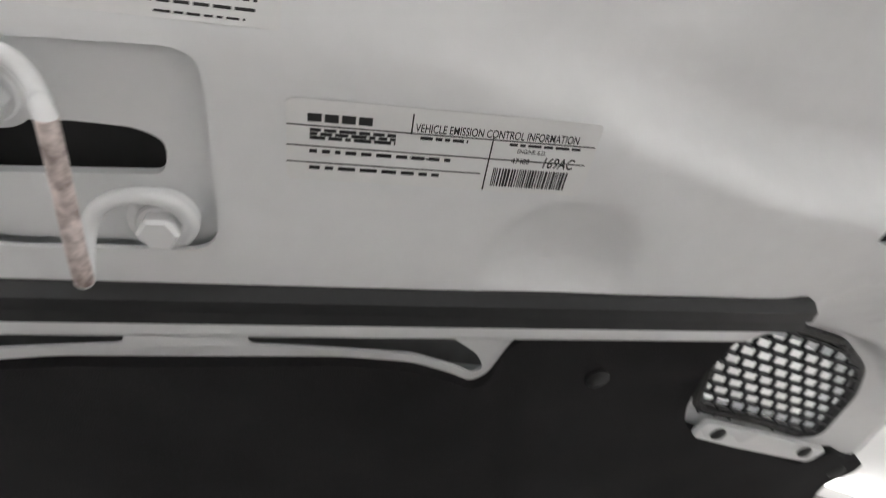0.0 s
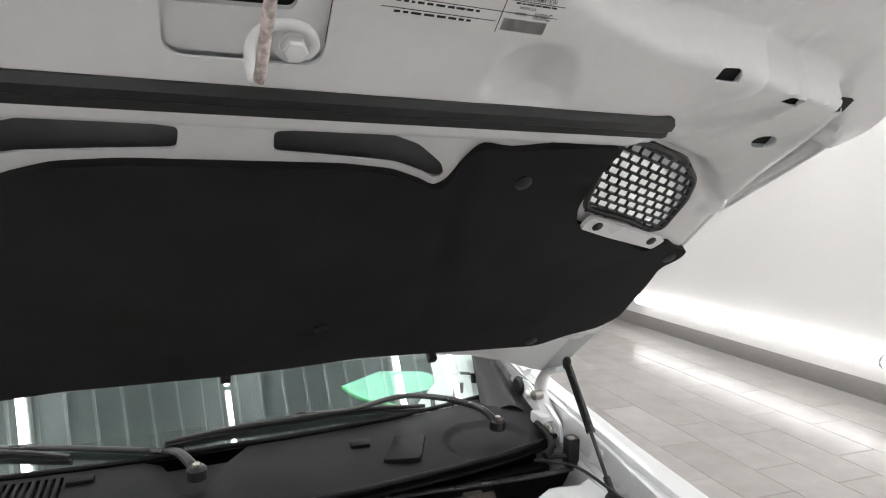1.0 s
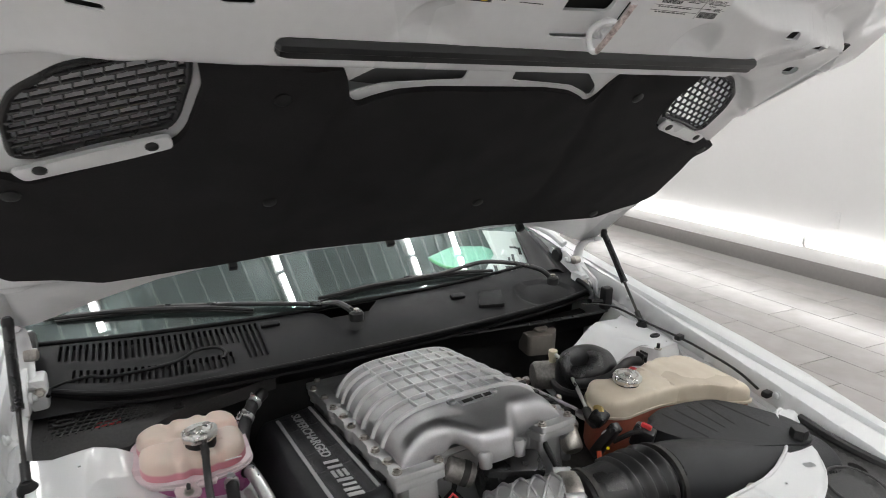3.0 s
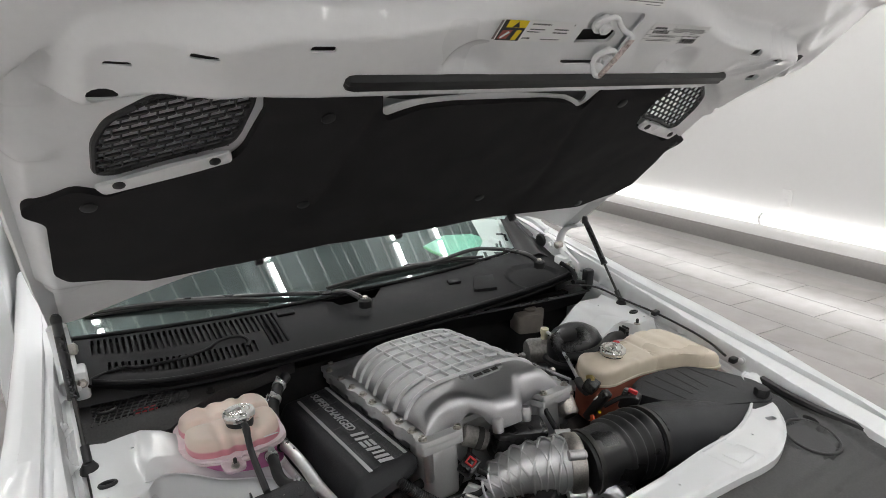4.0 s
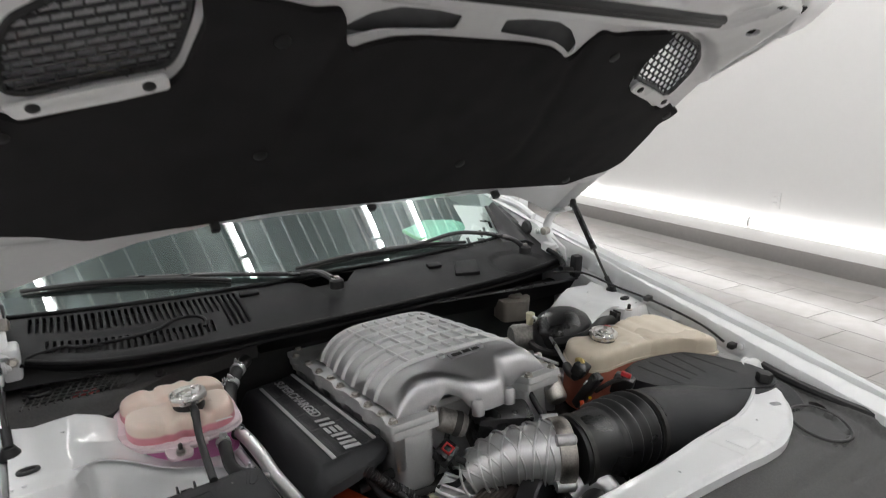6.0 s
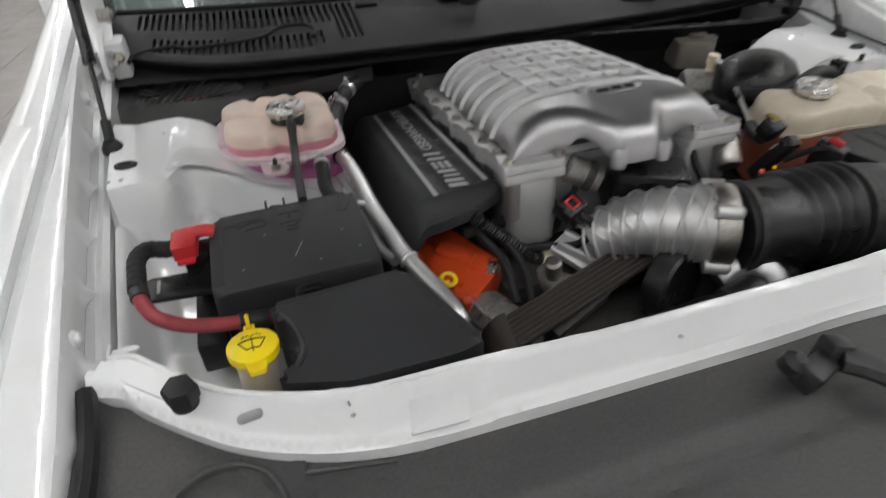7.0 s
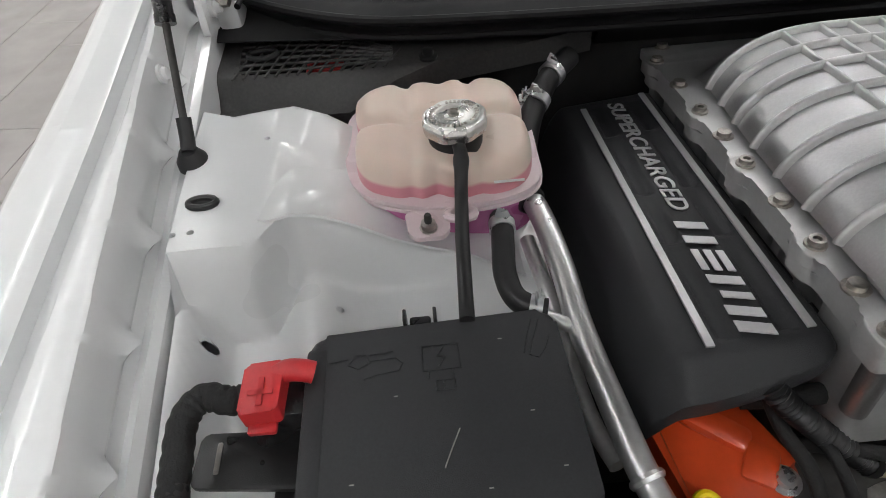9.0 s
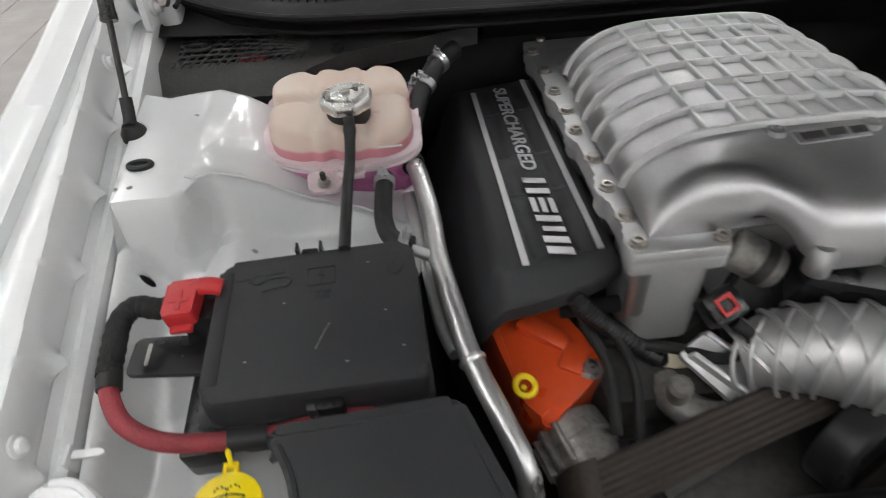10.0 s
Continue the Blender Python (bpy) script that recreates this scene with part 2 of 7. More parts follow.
CLAMP = surface_of("zinc_clamp", (0.60, 0.61, 0.62), 0.3, metal=0.9, vary=0.15, grain=200, stain=60)
# near-black that holds the shade of openings and hollows in its colour
CAVITY = surface_of("cavity_shade_black", (0.012, 0.012, 0.013), 0.8, vary=0.5, grain=40, stain=9, bump=0.3)
REDCABLE = surface_of("red_braided_sleeve", (0.27, 0.035, 0.045), 0.6, vary=0.35, grain=700, stain=60, bump=0.5, bump_scale=600)
TAPE = surface_of("black_cloth_tape", (0.010, 0.010, 0.0105), 0.75, vary=0.3, grain=600, stain=50, bump=0.5, bump_scale=300)
WALLPAINT = surface_of("white_wall_paint", (0.60, 0.595, 0.588), 0.55, vary=0.015, grain=30, stain=0.8, bump=0.03, bump_scale=60)
SKIRT = surface_of("grey_skirting", (0.20, 0.188, 0.183), 0.5, vary=0.08, grain=40, stain=3)
GLOW = glowing("light_tube", (1.0, 0.99, 0.98), TUBE_GLOW)
STRIPGLOW = glowing("led_strip_glow", (1.0, 0.985, 0.97), STRIP_GLOW)


def tank_plastic():
    """Milky plastic over pink coolant: the fluid shows through below its level."""
    mt = surface_of("milky_tank_plastic", (0.74, 0.60, 0.52), 0.34, vary=0.05, grain=40, stain=14, bump=0.04)
    nt = mt.node_tree
    b = nt.nodes["Principled BSDF"]
    old = b.inputs["Base Color"].links[0].from_socket
    tc, sep = nt.nodes.new("ShaderNodeTexCoord"), nt.nodes.new("ShaderNodeSeparateXYZ")
    nt.links.new(tc.outputs["Object"], sep.inputs[0])
    mr = nt.nodes.new("ShaderNodeMapRange")
    mr.inputs["From Min"].default_value, mr.inputs["From Max"].default_value = 0.7195, 0.7235
    nt.links.new(sep.outputs["Z"], mr.inputs["Value"])
    mx = nt.nodes.new("ShaderNodeMix")
    mx.data_type = "RGBA"
    mx.inputs["A"].default_value = (0.66, 0.27, 0.32, 1)
    nt.links.new(mr.outputs["Result"], mx.inputs["Factor"])
    nt.links.new(old, mx.inputs["B"])
    nt.links.new(mx.outputs["Result"], b.inputs["Base Color"])
    b.inputs["Subsurface Weight"].default_value = 0.25
    b.inputs["Subsurface Radius"].default_value = (0.02, 0.012, 0.012)
    b.inputs["Subsurface Scale"].default_value = 0.5
    return mt


TANK = tank_plastic()
MILKY = surface_of("milky_seam_plastic", (0.70, 0.56, 0.60), 0.3, vary=0.05, grain=40, stain=14, tint=(0.74, 0.64, 0.66))
COOLANT = surface_of("pink_coolant_plastic", (0.42, 0.10, 0.28), 0.3, vary=0.12, grain=30, stain=16, tint=(0.52, 0.17, 0.36))


def windscreen_glass():
    mt = bpy.data.materials.new("green_tinted_glass")
    mt.use_nodes = True
    b = mt.node_tree.nodes["Principled BSDF"]
    b.inputs["Base Color"].default_value = (0.62, 0.80, 0.76, 1)
    b.inputs["Roughness"].default_value = 0.015
    b.inputs["Transmission Weight"].default_value = 1.0
    b.inputs["IOR"].default_value = 1.52
    b.inputs["Coat Weight"].default_value = 1.0
    b.inputs["Coat IOR"].default_value = 1.9
    b.inputs["Coat Roughness"].default_value = 0.01
    return mt


GLASS = windscreen_glass()


def floor_tiles():
    return surface_of("grey_porcelain_tile", (0.34, 0.318, 0.31), 0.20, vary=0.1, grain=9, stain=1.6, rough_vary=0.02, tint=(0.38, 0.355, 0.345))


TILE = floor_tiles()
GROUT = surface_of("grey_grout", (0.20, 0.19, 0.185), 0.7, vary=0.1)

# ---- the room ----
ROOM = pose(0, 0, 0, 0, 0, -6.3)
FLOOR, WALL_X, LEFT_X, FAR_Y, NEAR_Y, TOP = 0.178, 3.40, -3.6, 6.6, -3.6, 3.15


def room_part(name, bm, material, label, category="", kind="structure"):
    ob = new(name, finish(bm, name))
    ob.data.materials.append(material)
    ob.matrix_basis = ROOM
    return tagged(ob, label, category or name.split("_")[0], kind=kind)


floor = room_part("floor", box(LEFT_X, WALL_X, NEAR_Y, FAR_Y, FLOOR - 0.12, FLOOR - 0.003), GROUT, "grey tiled showroom floor with fine grout lines")
room_part("wall_east", box(WALL_X, WALL_X + 0.15, NEAR_Y, FAR_Y, FLOOR - 0.12, TOP), WALLPAINT, "plain white painted showroom wall")
room_part("wall_west", box(LEFT_X - 0.15, LEFT_X, NEAR_Y, FAR_Y, FLOOR - 0.12, TOP), WALLPAINT, "plain white painted showroom wall")
room_part("wall_north", box(LEFT_X - 0.15, WALL_X + 0.15, FAR_Y, FAR_Y + 0.15, FLOOR - 0.12, TOP), WALLPAINT, "plain white painted showroom wall")
room_part("wall_south", box(LEFT_X - 0.15, WALL_X + 0.15, NEAR_Y - 0.15, NEAR_Y, FLOOR - 0.12, TOP), WALLPAINT, "plain white painted showroom wall")
# ribbed ceiling: a deck with raised seams, which run a few degrees off the walls
room_part("ceiling", box(LEFT_X - 0.15, WALL_X + 0.15, NEAR_Y - 0.15, FAR_Y + 0.15, TOP, TOP + 0.15), surface_of("pale_ceiling_deck", (0.40, 0.43, 0.43), 0.5, vary=0.05, grain=20, stain=2), "pale ribbed metal deck ceiling")
DECK = pose(0.18, 1.3, 0, 0, 0, 5.0)
ribs = [box(-2.92 + 0.167 * k, -2.903 + 0.167 * k, -4.0, 4.3, TOP - 0.02, TOP + 0.01) for k in range(34)]
deck_ribs = new("ceiling_ribs", finish(join(*ribs), "ceiling_ribs"))
deck_ribs.data.materials.append(surface_of("pale_deck_seam", (0.75, 0.76, 0.76), 0.5, vary=0.08))
deck_ribs.matrix_basis = DECK
tagged(deck_ribs, "pale raised seams along the metal ceiling deck", "ceiling", kind="structure")
for name, x0, x1, y0, y1 in (("baseboard_east", WALL_X - 0.012, WALL_X, NEAR_Y, FAR_Y), ("baseboard_west", LEFT_X, LEFT_X + 0.012, NEAR_Y, FAR_Y), ("baseboard_north", LEFT_X, WALL_X, FAR_Y - 0.012, FAR_Y)):
    room_part(name, box(x0, x1, y0, y1, FLOOR - 0.01, FLOOR + 0.112, 0.002), SKIRT, "grey plastic skirting board along the wall", "baseboard")

# light tubes along the foot of the wall
TUBE_LEN = 2.28


def wall_tube(m):
    root = new("wall_light_tube")
    root.matrix_basis = ROOM @ m
    tagged(root, "glowing white light tube mounted low along the wall", "light tube", "light tubes along the wall")
    part("tube", tube([(0, 0.012, 0), (0, TUBE_LEN - 0.012, 0)], 0.044, 16, 0), STRIPGLOW, root)
    for y in (0.006, TUBE_LEN - 0.006):
        part("end_cap", tube([(0, y - 0.006, 0), (0, y + 0.006, 0)], 0.0446, 16, 0), LABEL, root, "white end cap")
    part("rail", box(0.036, 0.046, 0, TUBE_LEN, -0.02, 0.02, 0.002), LABEL, root, "white mounting rail")


for k in range(-2, 1):
    wall_tube(Matrix.Translation((WALL_X - 0.045, 1.975 + k * TUBE_LEN, 0.432)))
# unseen copies added on the west and south walls to brighten the bonnet's underside
for k in range(3):
    wall_tube(pose(LEFT_X + 0.045, 4.0 - k * TUBE_LEN, 0.432, 0, 0, 180))
    wall_tube(pose(3.3 - TUBE_LEN * (k + 1) + TUBE_LEN, NEAR_Y + 0.045, 0.432, 0, 0, 90))

# ceiling tubes
def ceiling_tube(x, y0, length):
    root = new("ceiling_light_tube")
    root.matrix_basis = DECK @ Matrix.Translation((x, y0, TOP - 0.10))
    tagged(root, "long white light tube under the ceiling", "light tube", "light tubes under the ceiling")
    part("tube", tube([(0, 0, 0), (0, length, 0)], 0.023, 12, 0), GLOW, root)
    part("housing", box(-0.035, 0.035, 0, length, 0.022, 0.101, 0.003), LABEL, root, "white sheet housing")
    return root


for x in (-2.55, -1.30, 0.0, 1.36, 1.94):
    for y in (-3.9, 0.06):
        ceiling_tube(x, y, 3.92)

# socket on the wall
sock = new("wall_socket")
sock.matrix_basis = ROOM @ Matrix.Translation((WALL_X, 1.847, 0.596))
tagged(sock, "small white wall socket", "socket")
part("cover_plate", box(-0.006, 0.004, -0.036, 0.036, -0.058, 0.058, 0.002), WALLPAINT, sock)
for z in (-0.02, 0.02):
    part("outlet", box(-0.008, 0.0, -0.017, 0.017, z - 0.014, z + 0.014, 0.003), WALLPAINT, sock, "pale socket face")

# ---- the open bonnet ----
# its own frame: x across, y up the slope from the hinges to the nose, z out of the underside
HOOD = Matrix.Translation((0, 0.815, 0.815)) @ Matrix(((1, 0, 0, 0), (0, -math.sqrt(0.5), -math.sqrt(0.5), 0), (0, math.sqrt(0.5), -math.sqrt(0.5), 0), (0, 0, 0, 1)))
hood = thing("car_hood", "open white car bonnet seen from below, propped on gas struts", "car hood", HOOD)

SIDE = [(0.752, 1.085), (0.745, 1.05), (0.735, 0.98), (0.728, 0.85), (0.725, 0.6), (0.722, 0.3), (0.716, 0.11), (0.70, 0.085), (0.66, 0.105)]
HOOD_EDGE = mirrored([(0, 1.19), (0.12, 1.187), (0.25, 1.178), (0.4, 1.16), (0.52, 1.142), (0.64, 1.118), *SIDE, (0.56, 0.165), (0.46, 0.215), (0.34, 0.245), (0.18, 0.258), (0, 0.26)])
STEP = [(0, 1.038), (0.12, 1.036), (0.2, 1.022), (0.26, 1.005), (0.33, 0.988), (0.44, 0.982), (0.49, 0.965), (0.58, 0.952), (0.63, 0.93), (0.66, 0.88), (0.70, 0.84), (0.8, 0.80)]


def soft_step(ax):
    return (lerp(STEP, ax - 0.03) + 2 * lerp(STEP, ax - 0.015) + 2 * lerp(STEP, ax) + 2 * lerp(STEP, ax + 0.015) + lerp(STEP, ax + 0.03)) / 8


VENT_TOP = [(0.34, 0.850), (0.42, 0.832), (0.47, 0.826), (0.545, 0.803), (0.59, 0.772), (0.62, 0.742), (0.68, 0.70)]


BAND_REAR = [(0.40, 0.845), (0.47, 0.848), (0.55, 0.838), (0.62, 0.812), (0.67, 0.80)]


def hood_depth(x, s):
    """How far the pressed underside stands out towards the engine."""
    ax = abs(x)
    front = soft_step(ax)
    nose = step01(front - 0.005, front + 0.026, s)
    # plain step in the middle, a long ramp up from the vent at one corner
    plain = step01(lerp(BAND_REAR, ax), lerp(BAND_REAR, ax) + 0.05, s)
    plain *= 0.096 * (1 - 0.28 * step01(0.48, 0.60, ax)) * (1 - step01(0.615, 0.680, ax))
    rear = lerp(VENT_TOP, ax)
    u = min(max((s - rear) / (0.965 - rear), 0.0), 1.0)
    ramp = 0.104 * (0.20 * step01(0.0, 0.10, u) + 0.80 * u)
    ramp *= 1 - step01(-0.010, 0.034, ax - 0.652 + 0.30 * (s - 0.753))
    corner = step01(0.33, 0.43, x)
    d = (plain * (1 - corner) + ramp * corner) * (1 - nose)
    # nose panel, rising to the lip
    d += nose * (0.056 + (0.018 + 0.022 * (1 - step01(1.03, 1.10, s))) * (1 - step01(0.10, 0.30, ax)) + 0.03 * step01(1.10, 1.18, s + 0.10 * ax * ax) - 0.012 * step01(front + 0.04, 1.12, s))
    # plane under the felt, and rear edge falling away to the glass
    d += -0.006 - 0.036 * step01(0.335, 0.24, s)
    # side edges fall away, with a few pressed beads across them
    d -= 0.030 * step01(0.685, 0.722, ax) * (1 - step01(0.80, 0.92, s))
    bead = step01(0.64, 0.67, ax) * (1 - step01(0.70, 0.72, ax))
    for yy in (0.70, 0.80, 0.27):
        d += 0.010 * bead * math.exp(-((s - yy) / 0.014) ** 2)
    # round dimples beside the latch
    for cx in (-0.205, 0.198):
        q = math.hypot(x - cx, s - 0.945) / 0.042
        if q < 1:
            d -= 0.018 * (1 - q * q) * step01(0.928, 0.940, s)
    # stepped terraces with a raised bead at each edge, out towards the corners
    zone = step01(0.855, 0.885, s) * (1 - step01(0.985, 1.02, s)) * step01(0.30, 0.36, x)
    for x1, slope, s1, k in ((0.379, 0.656, 0.9123, 0.007), (0.4900, 0.13, 0.8733, 0.006)):
        e = ax - x1 - slope * (s - s1)
        d += zone * (0.0045 * math.exp(-(e / 0.0045) ** 2) - k * step01(0.0, 0.016, e) * (1 - step01(0.085, 0.115, e)))
    return d


def oval(cx, cy, a, b, n=14):
    return [(cx + a * math.cos(2 * math.pi * i / n), cy + b * math.sin(2 * math.pi * i / n)) for i in range(n)]


VENT = [(0.612, 0.650), (0.610, 0.715), (0.594, 0.754), (0.545, 0.792), (0.468, 0.815), (0.424, 0.818), (0.424, 0.777), (0.435, 0.717), (0.444, 0.697), (0.526, 0.673), (0.590, 0.647)]
SCOOP = [(0.030, 0.781), (0.028, 0.806), (0.075, 0.812), (0.135, 0.812), (0.175, 0.798), (0.208, 0.772), (0.217, 0.755), (0.208, 0.747), (0.192, 0.757), (0.155, 0.771), (0.10, 0.776)]
flip = lambda pts: [(-x, y) for x, y in pts[::-1]]
LATCH_PLATE = rounded([(-0.060, 1.037), (-0.060, 0.947), (0.037, 0.949), (0.037, 1.041)], 0.015, 5)
LATCH_SLOT = rounded([(-0.057, 0.978), (-0.057, 1.001), (-0.016, 1.004), (0.008, 1.003), (0.018, 0.998), (0.018, 0.989), (0.015, 0.982)], 0.005, 3)
HOLES = [rounded(VENT, 0.012, 3), rounded(flip(VENT), 0.012, 3), rounded(SCOOP, 0.006, 3), rounded([(x - 0.025, y) for x, y in flip(SCOOP)], 0.006, 3), LATCH_PLATE]
HOLES += [rounded([(cx - w, cy - h), (cx + w, cy - h * 0.8), (cx + w * 0.9, cy + h), (cx - w * 0.9, cy + h * 0.8)], 0.004, 2) for cx, cy, w, h in
          ((0.383, 0.979, 0.013, 0.007), (0.495, 0.956, 0.011, 0.006), (0.582, 0.948, 0.010, 0.005), (-0.403, 0.966, 0.015, 0.0045), (-0.517, 0.946, 0.014, 0.0038), (-0.590, 0.918, 0.013, 0.003))]
HOLES += [oval(0.566, 0.873, 0.015, 0.012), oval(-0.604, 0.872, 0.015, 0.012)]
SHADE_PLATES = [(0.383, 0.979), (0.495, 0.956), (0.582, 0.948), (0.566, 0.873), (-0.403, 0.966), (-0.517, 0.946), (-0.590, 0.918), (-0.604, 0.872)]
part("inner_panel", sheet(HOOD_EDGE, HOLES, 0.0062, hood_depth, 0.0025), PRIMER, hood, "white pressed inner panel with holes and ribs", sharp=50)

part("latch_plate", sheet([(-0.012 + (x + 0.012) * 1.02, 0.994 + (y - 0.994) * 1.02) for x, y in LATCH_PLATE], [LATCH_SLOT], 0.003, lambda x, s: 0.0815 + 0.005 * math.exp(-((math.hypot(x + 0.034, s - 1.019)) / 0.012) ** 4) + 0.005 * math.exp(-((math.hypot(x - 0.016, s - 0.966)) / 0.012) ** 4), 0.005), PRIMER, hood, "white recessed latch plate", sharp=50)
# near-black block and plates stand in for the shade behind the openings
part("latch_shade_block", box(-0.075, 0.055, 0.955, 1.02, 0.035, 0.070), CAVITY, hood, "near-black block standing for the shade behind the latch plate")
for cx, cy in SHADE_PLATES:
    part("hole_shade_plate", box(cx - 0.017, cx + 0.017, cy - 0.0085, cy + 0.0085, hood_depth(cx, cy) - 0.0115, hood_depth(cx, cy) - 0.0075), CAVITY, hood)
# grey colour and slope of these sheets stand in for the scoops' shade
SCOOPGREY = surface_of("scoop_shade_grey", (0.13, 0.132, 0.135), 0.6, vary=0.2, grain=40, stain=8)
for x0, x1 in ((0.015, 0.232), (-0.260, -0.040)):
    part("scoop_shade_sheet", surface(lambda u, v, x0=x0, x1=x1: Vector((x0 + (x1 - x0) * u, 0.735 + 0.10 * v, -0.052 + 0.028 * u)), 6, 2, 0.003), SCOOPGREY, hood, "sloped grey sheet standing for the graded shade in the scoop")

# outer skin above it, open above one vent
SKIN_HOLES = [[(0.575 + (x - 0.53) * 1.2, 0.675 + (y - 0.74) * 0.9) for x, y in HOLES[0]]]


def skin_depth(x, s):
    edge = max(step01(0.66, 0.745, abs(x)), step01(1.08, 1.18, s + 0.14 * x * x), 1 - step01(0.12, 0.26, s + 0.22 * x * x))
    return -0.058 - 0.02 * math.cos(x * 1.6) - 0.02 * (1 - step01(0.2, 0.3, abs(x))) + 0.05 * edge


part("outer_skin", sheet(HOOD_EDGE, SKIN_HOLES, 0.03, skin_depth, 0.003), PAINT, hood, "white glossy outer skin", sharp=60)
rim = [(p[0], p[1]) for p in HOOD_EDGE]
part("hem", tube([(x, y, hood_depth(x, y) - 0.012) for x, y in rim], 0.007, 8, 2, closed=True, squash=1.4), PAINT, hood, "white folded edge")

# felt pad
FELT_EDGE = mirrored([(0, 0.768), (0.10, 0.768), (0.155, 0.762), (0.19, 0.748), (0.209, 0.737), (0.222, 0.748), (0.233, 0.785), (0.245, 0.806), (0.283, 0.80), (0.349, 0.811), (0.40, 0.822), (0.418, 0.818), (0.41, 0.775), (0.424, 0.70), (0.438, 0.673), (0.5, 0.652), (0.60, 0.606), (0.64, 0.625), (0.672, 0.605), (0.70, 0.60), (0.704, 0.572), (0.678, 0.548), (0.68, 0.50), (0.684, 0.40), (0.665, 0.365), (0.60, 0.345), (0.54, 0.322), (0.40, 0.333), (0.2, 0.343), (0, 0.34)])


def felt_depth(x, s):
    q = 0.006 + 0.007 * noise.noise((x * 5, s * 5, 3)) + 0.003 * noise.noise((x * 17, s * 17, 1))
    # quilted diagonals pressed into the pad
    q -= 0.006 * math.exp(-((abs(x) - 0.24 - (0.7 - s) * 0.15) / 0.012) ** 2) * step01(0.4, 0.55, s)
    q += 0.006 * step01(0.30, 0.40, abs(x)) * step01(0.74, 0.78, s)
    return q


pad = part("insulation_pad", sheet(rounded(FELT_EDGE, 0.012, 3), [], 0.014, felt_depth, 0.012), FELT, hood, "black felt sound insulation pad")
for x, s in ((0.315, 0.755), (-0.315, 0.755), (0.52, 0.345), (-0.625, 0.585), (0.675, 0.58), (0.12, 0.46), (-0.30, 0.52)):
    part("clip", lathe([(0.011, 0.0), (0.011, 0.002), (0.007, 0.004), (0.003, 0.0045)], 12, Matrix.Translation((x, s, felt_depth(x, s)))), RUBBER, hood, "black push-in clip")
for x, s in ((0.0, 0.272), (-0.33, 0.262), (0.36, 0.258)):
    part("rubber_bumper", box(x - 0.008, x + 0.008, s - 0.008, s + 0.008, -0.04, -0.018, 0.002), RUBBER, hood, "small black rubber bumper")

# brick-patterned grilles in the vents
GRILLE = surface_of("glossy_black_plastic", (0.05, 0.05, 0.053), 0.16, vary=0.1, grain=200, stain=20)


def grille(sign):
    poly = [(sign * x, y) for x, y in rounded(VENT, 0.012, 3)]
    bars = []
    s0, rows, pitch, cell = 0.610, 17, 0.0137, 0.0206
    tilt = 0.33
    for r in range(rows):
        for half in range(-1, 13):
            xa = 0.405 + half * cell + (cell / 2 if r % 2 else 0)
            ya = s0 + r * pitch + tilt * (0.62 - xa - cell / 2)
            # the length of the bar that lies within the opening
            within = [k for k in range(13) if inside((sign * (xa + cell * k / 12), ya), poly)]
            if len(within) > 2:
                a, b = xa + cell * within[0] / 12 + 0.0008, xa + cell * within[-1] / 12 - 0.0008
                bars.append(moved(box(-(b - a) / 2, (b - a) / 2, -0.0017, 0.0017, -0.0060, -0.0005, 0.0007, 1), pose(sign * (a + b) / 2, ya, 0, -12, 0, -sign * math.degrees(math.atan(tilt)))))
            if inside((sign * xa, ya + pitch * 0.5), poly):
                bars.append(moved(box(-0.0010, 0.0010, 0, pitch, -0.0068, -0.0028), pose(sign * xa, ya, 0, 0, 0, sign * 4)))
    g = part("vent_grille", join(*bars), GRILLE, hood, "black plastic vent grille in a brick pattern")
    frame = [(x, y, -0.006) for x, y in poly]
    part("grille_rim", tube(frame, 0.005, 8, 0, closed=True), PLASTIC, g)
    return g


for sign in (1, -1):
    grille(sign)
    lug = [(sign * x, y) for x, y in ((0.44, 0.672), (0.50, 0.652), (0.605, 0.618), (0.618, 0.64), (0.597, 0.646), (0.526, 0.672), (0.446, 0.696))]
    part("grille_flange", moved(prism(rounded(lug, 0.008, 3), 0.006, 0.012, 0.002), pose(0, 0, 0)), PRIMER, hood, "white flange under the grille")
    for x, y in ((0.466, 0.69), (0.587, 0.653)):
        part("rivet", lathe([(0.008, 0.01), (0.008, 0.0135), (0.004, 0.016)], 12, Matrix.Translation((sign * x, y - 0.012, 0))), RUBBER, hood, "dark rivet")

# rubber seal bar
SEAL = [(-0.011, 0), (-0.012, 0.009), (-0.008, 0.014), (-0.002, 0.0125), (0.001, 0.0155), (0.008, 0.015), (0.012, 0.009), (0.011, 0)]
bm = bmesh.new()
rows = []
for x, k in ((-0.366, 0.55), (-0.362, 0.9), (-0.355, 1.0), (-0.2, 1), (0, 1), (0.2, 1), (0.355, 1.0), (0.362, 0.9), (0.366, 0.55)):
    rows.append([bm.verts.new((x, 0.917 + a * k, 0.083 + b * k)) for a, b in SEAL])
for p, q in zip(rows, rows[1:]):
    for i in range(len(SEAL)):
        bm.faces.new((p[i], p[(i + 1) % len(SEAL)], q[(i + 1) % len(SEAL)], q[i]))
bm.faces.new(rows[0])
bm.faces.new(rows[-1])
part("rubber_seal", bm, RUBBER, hood, "black rubber weather seal strip", sharp=30)

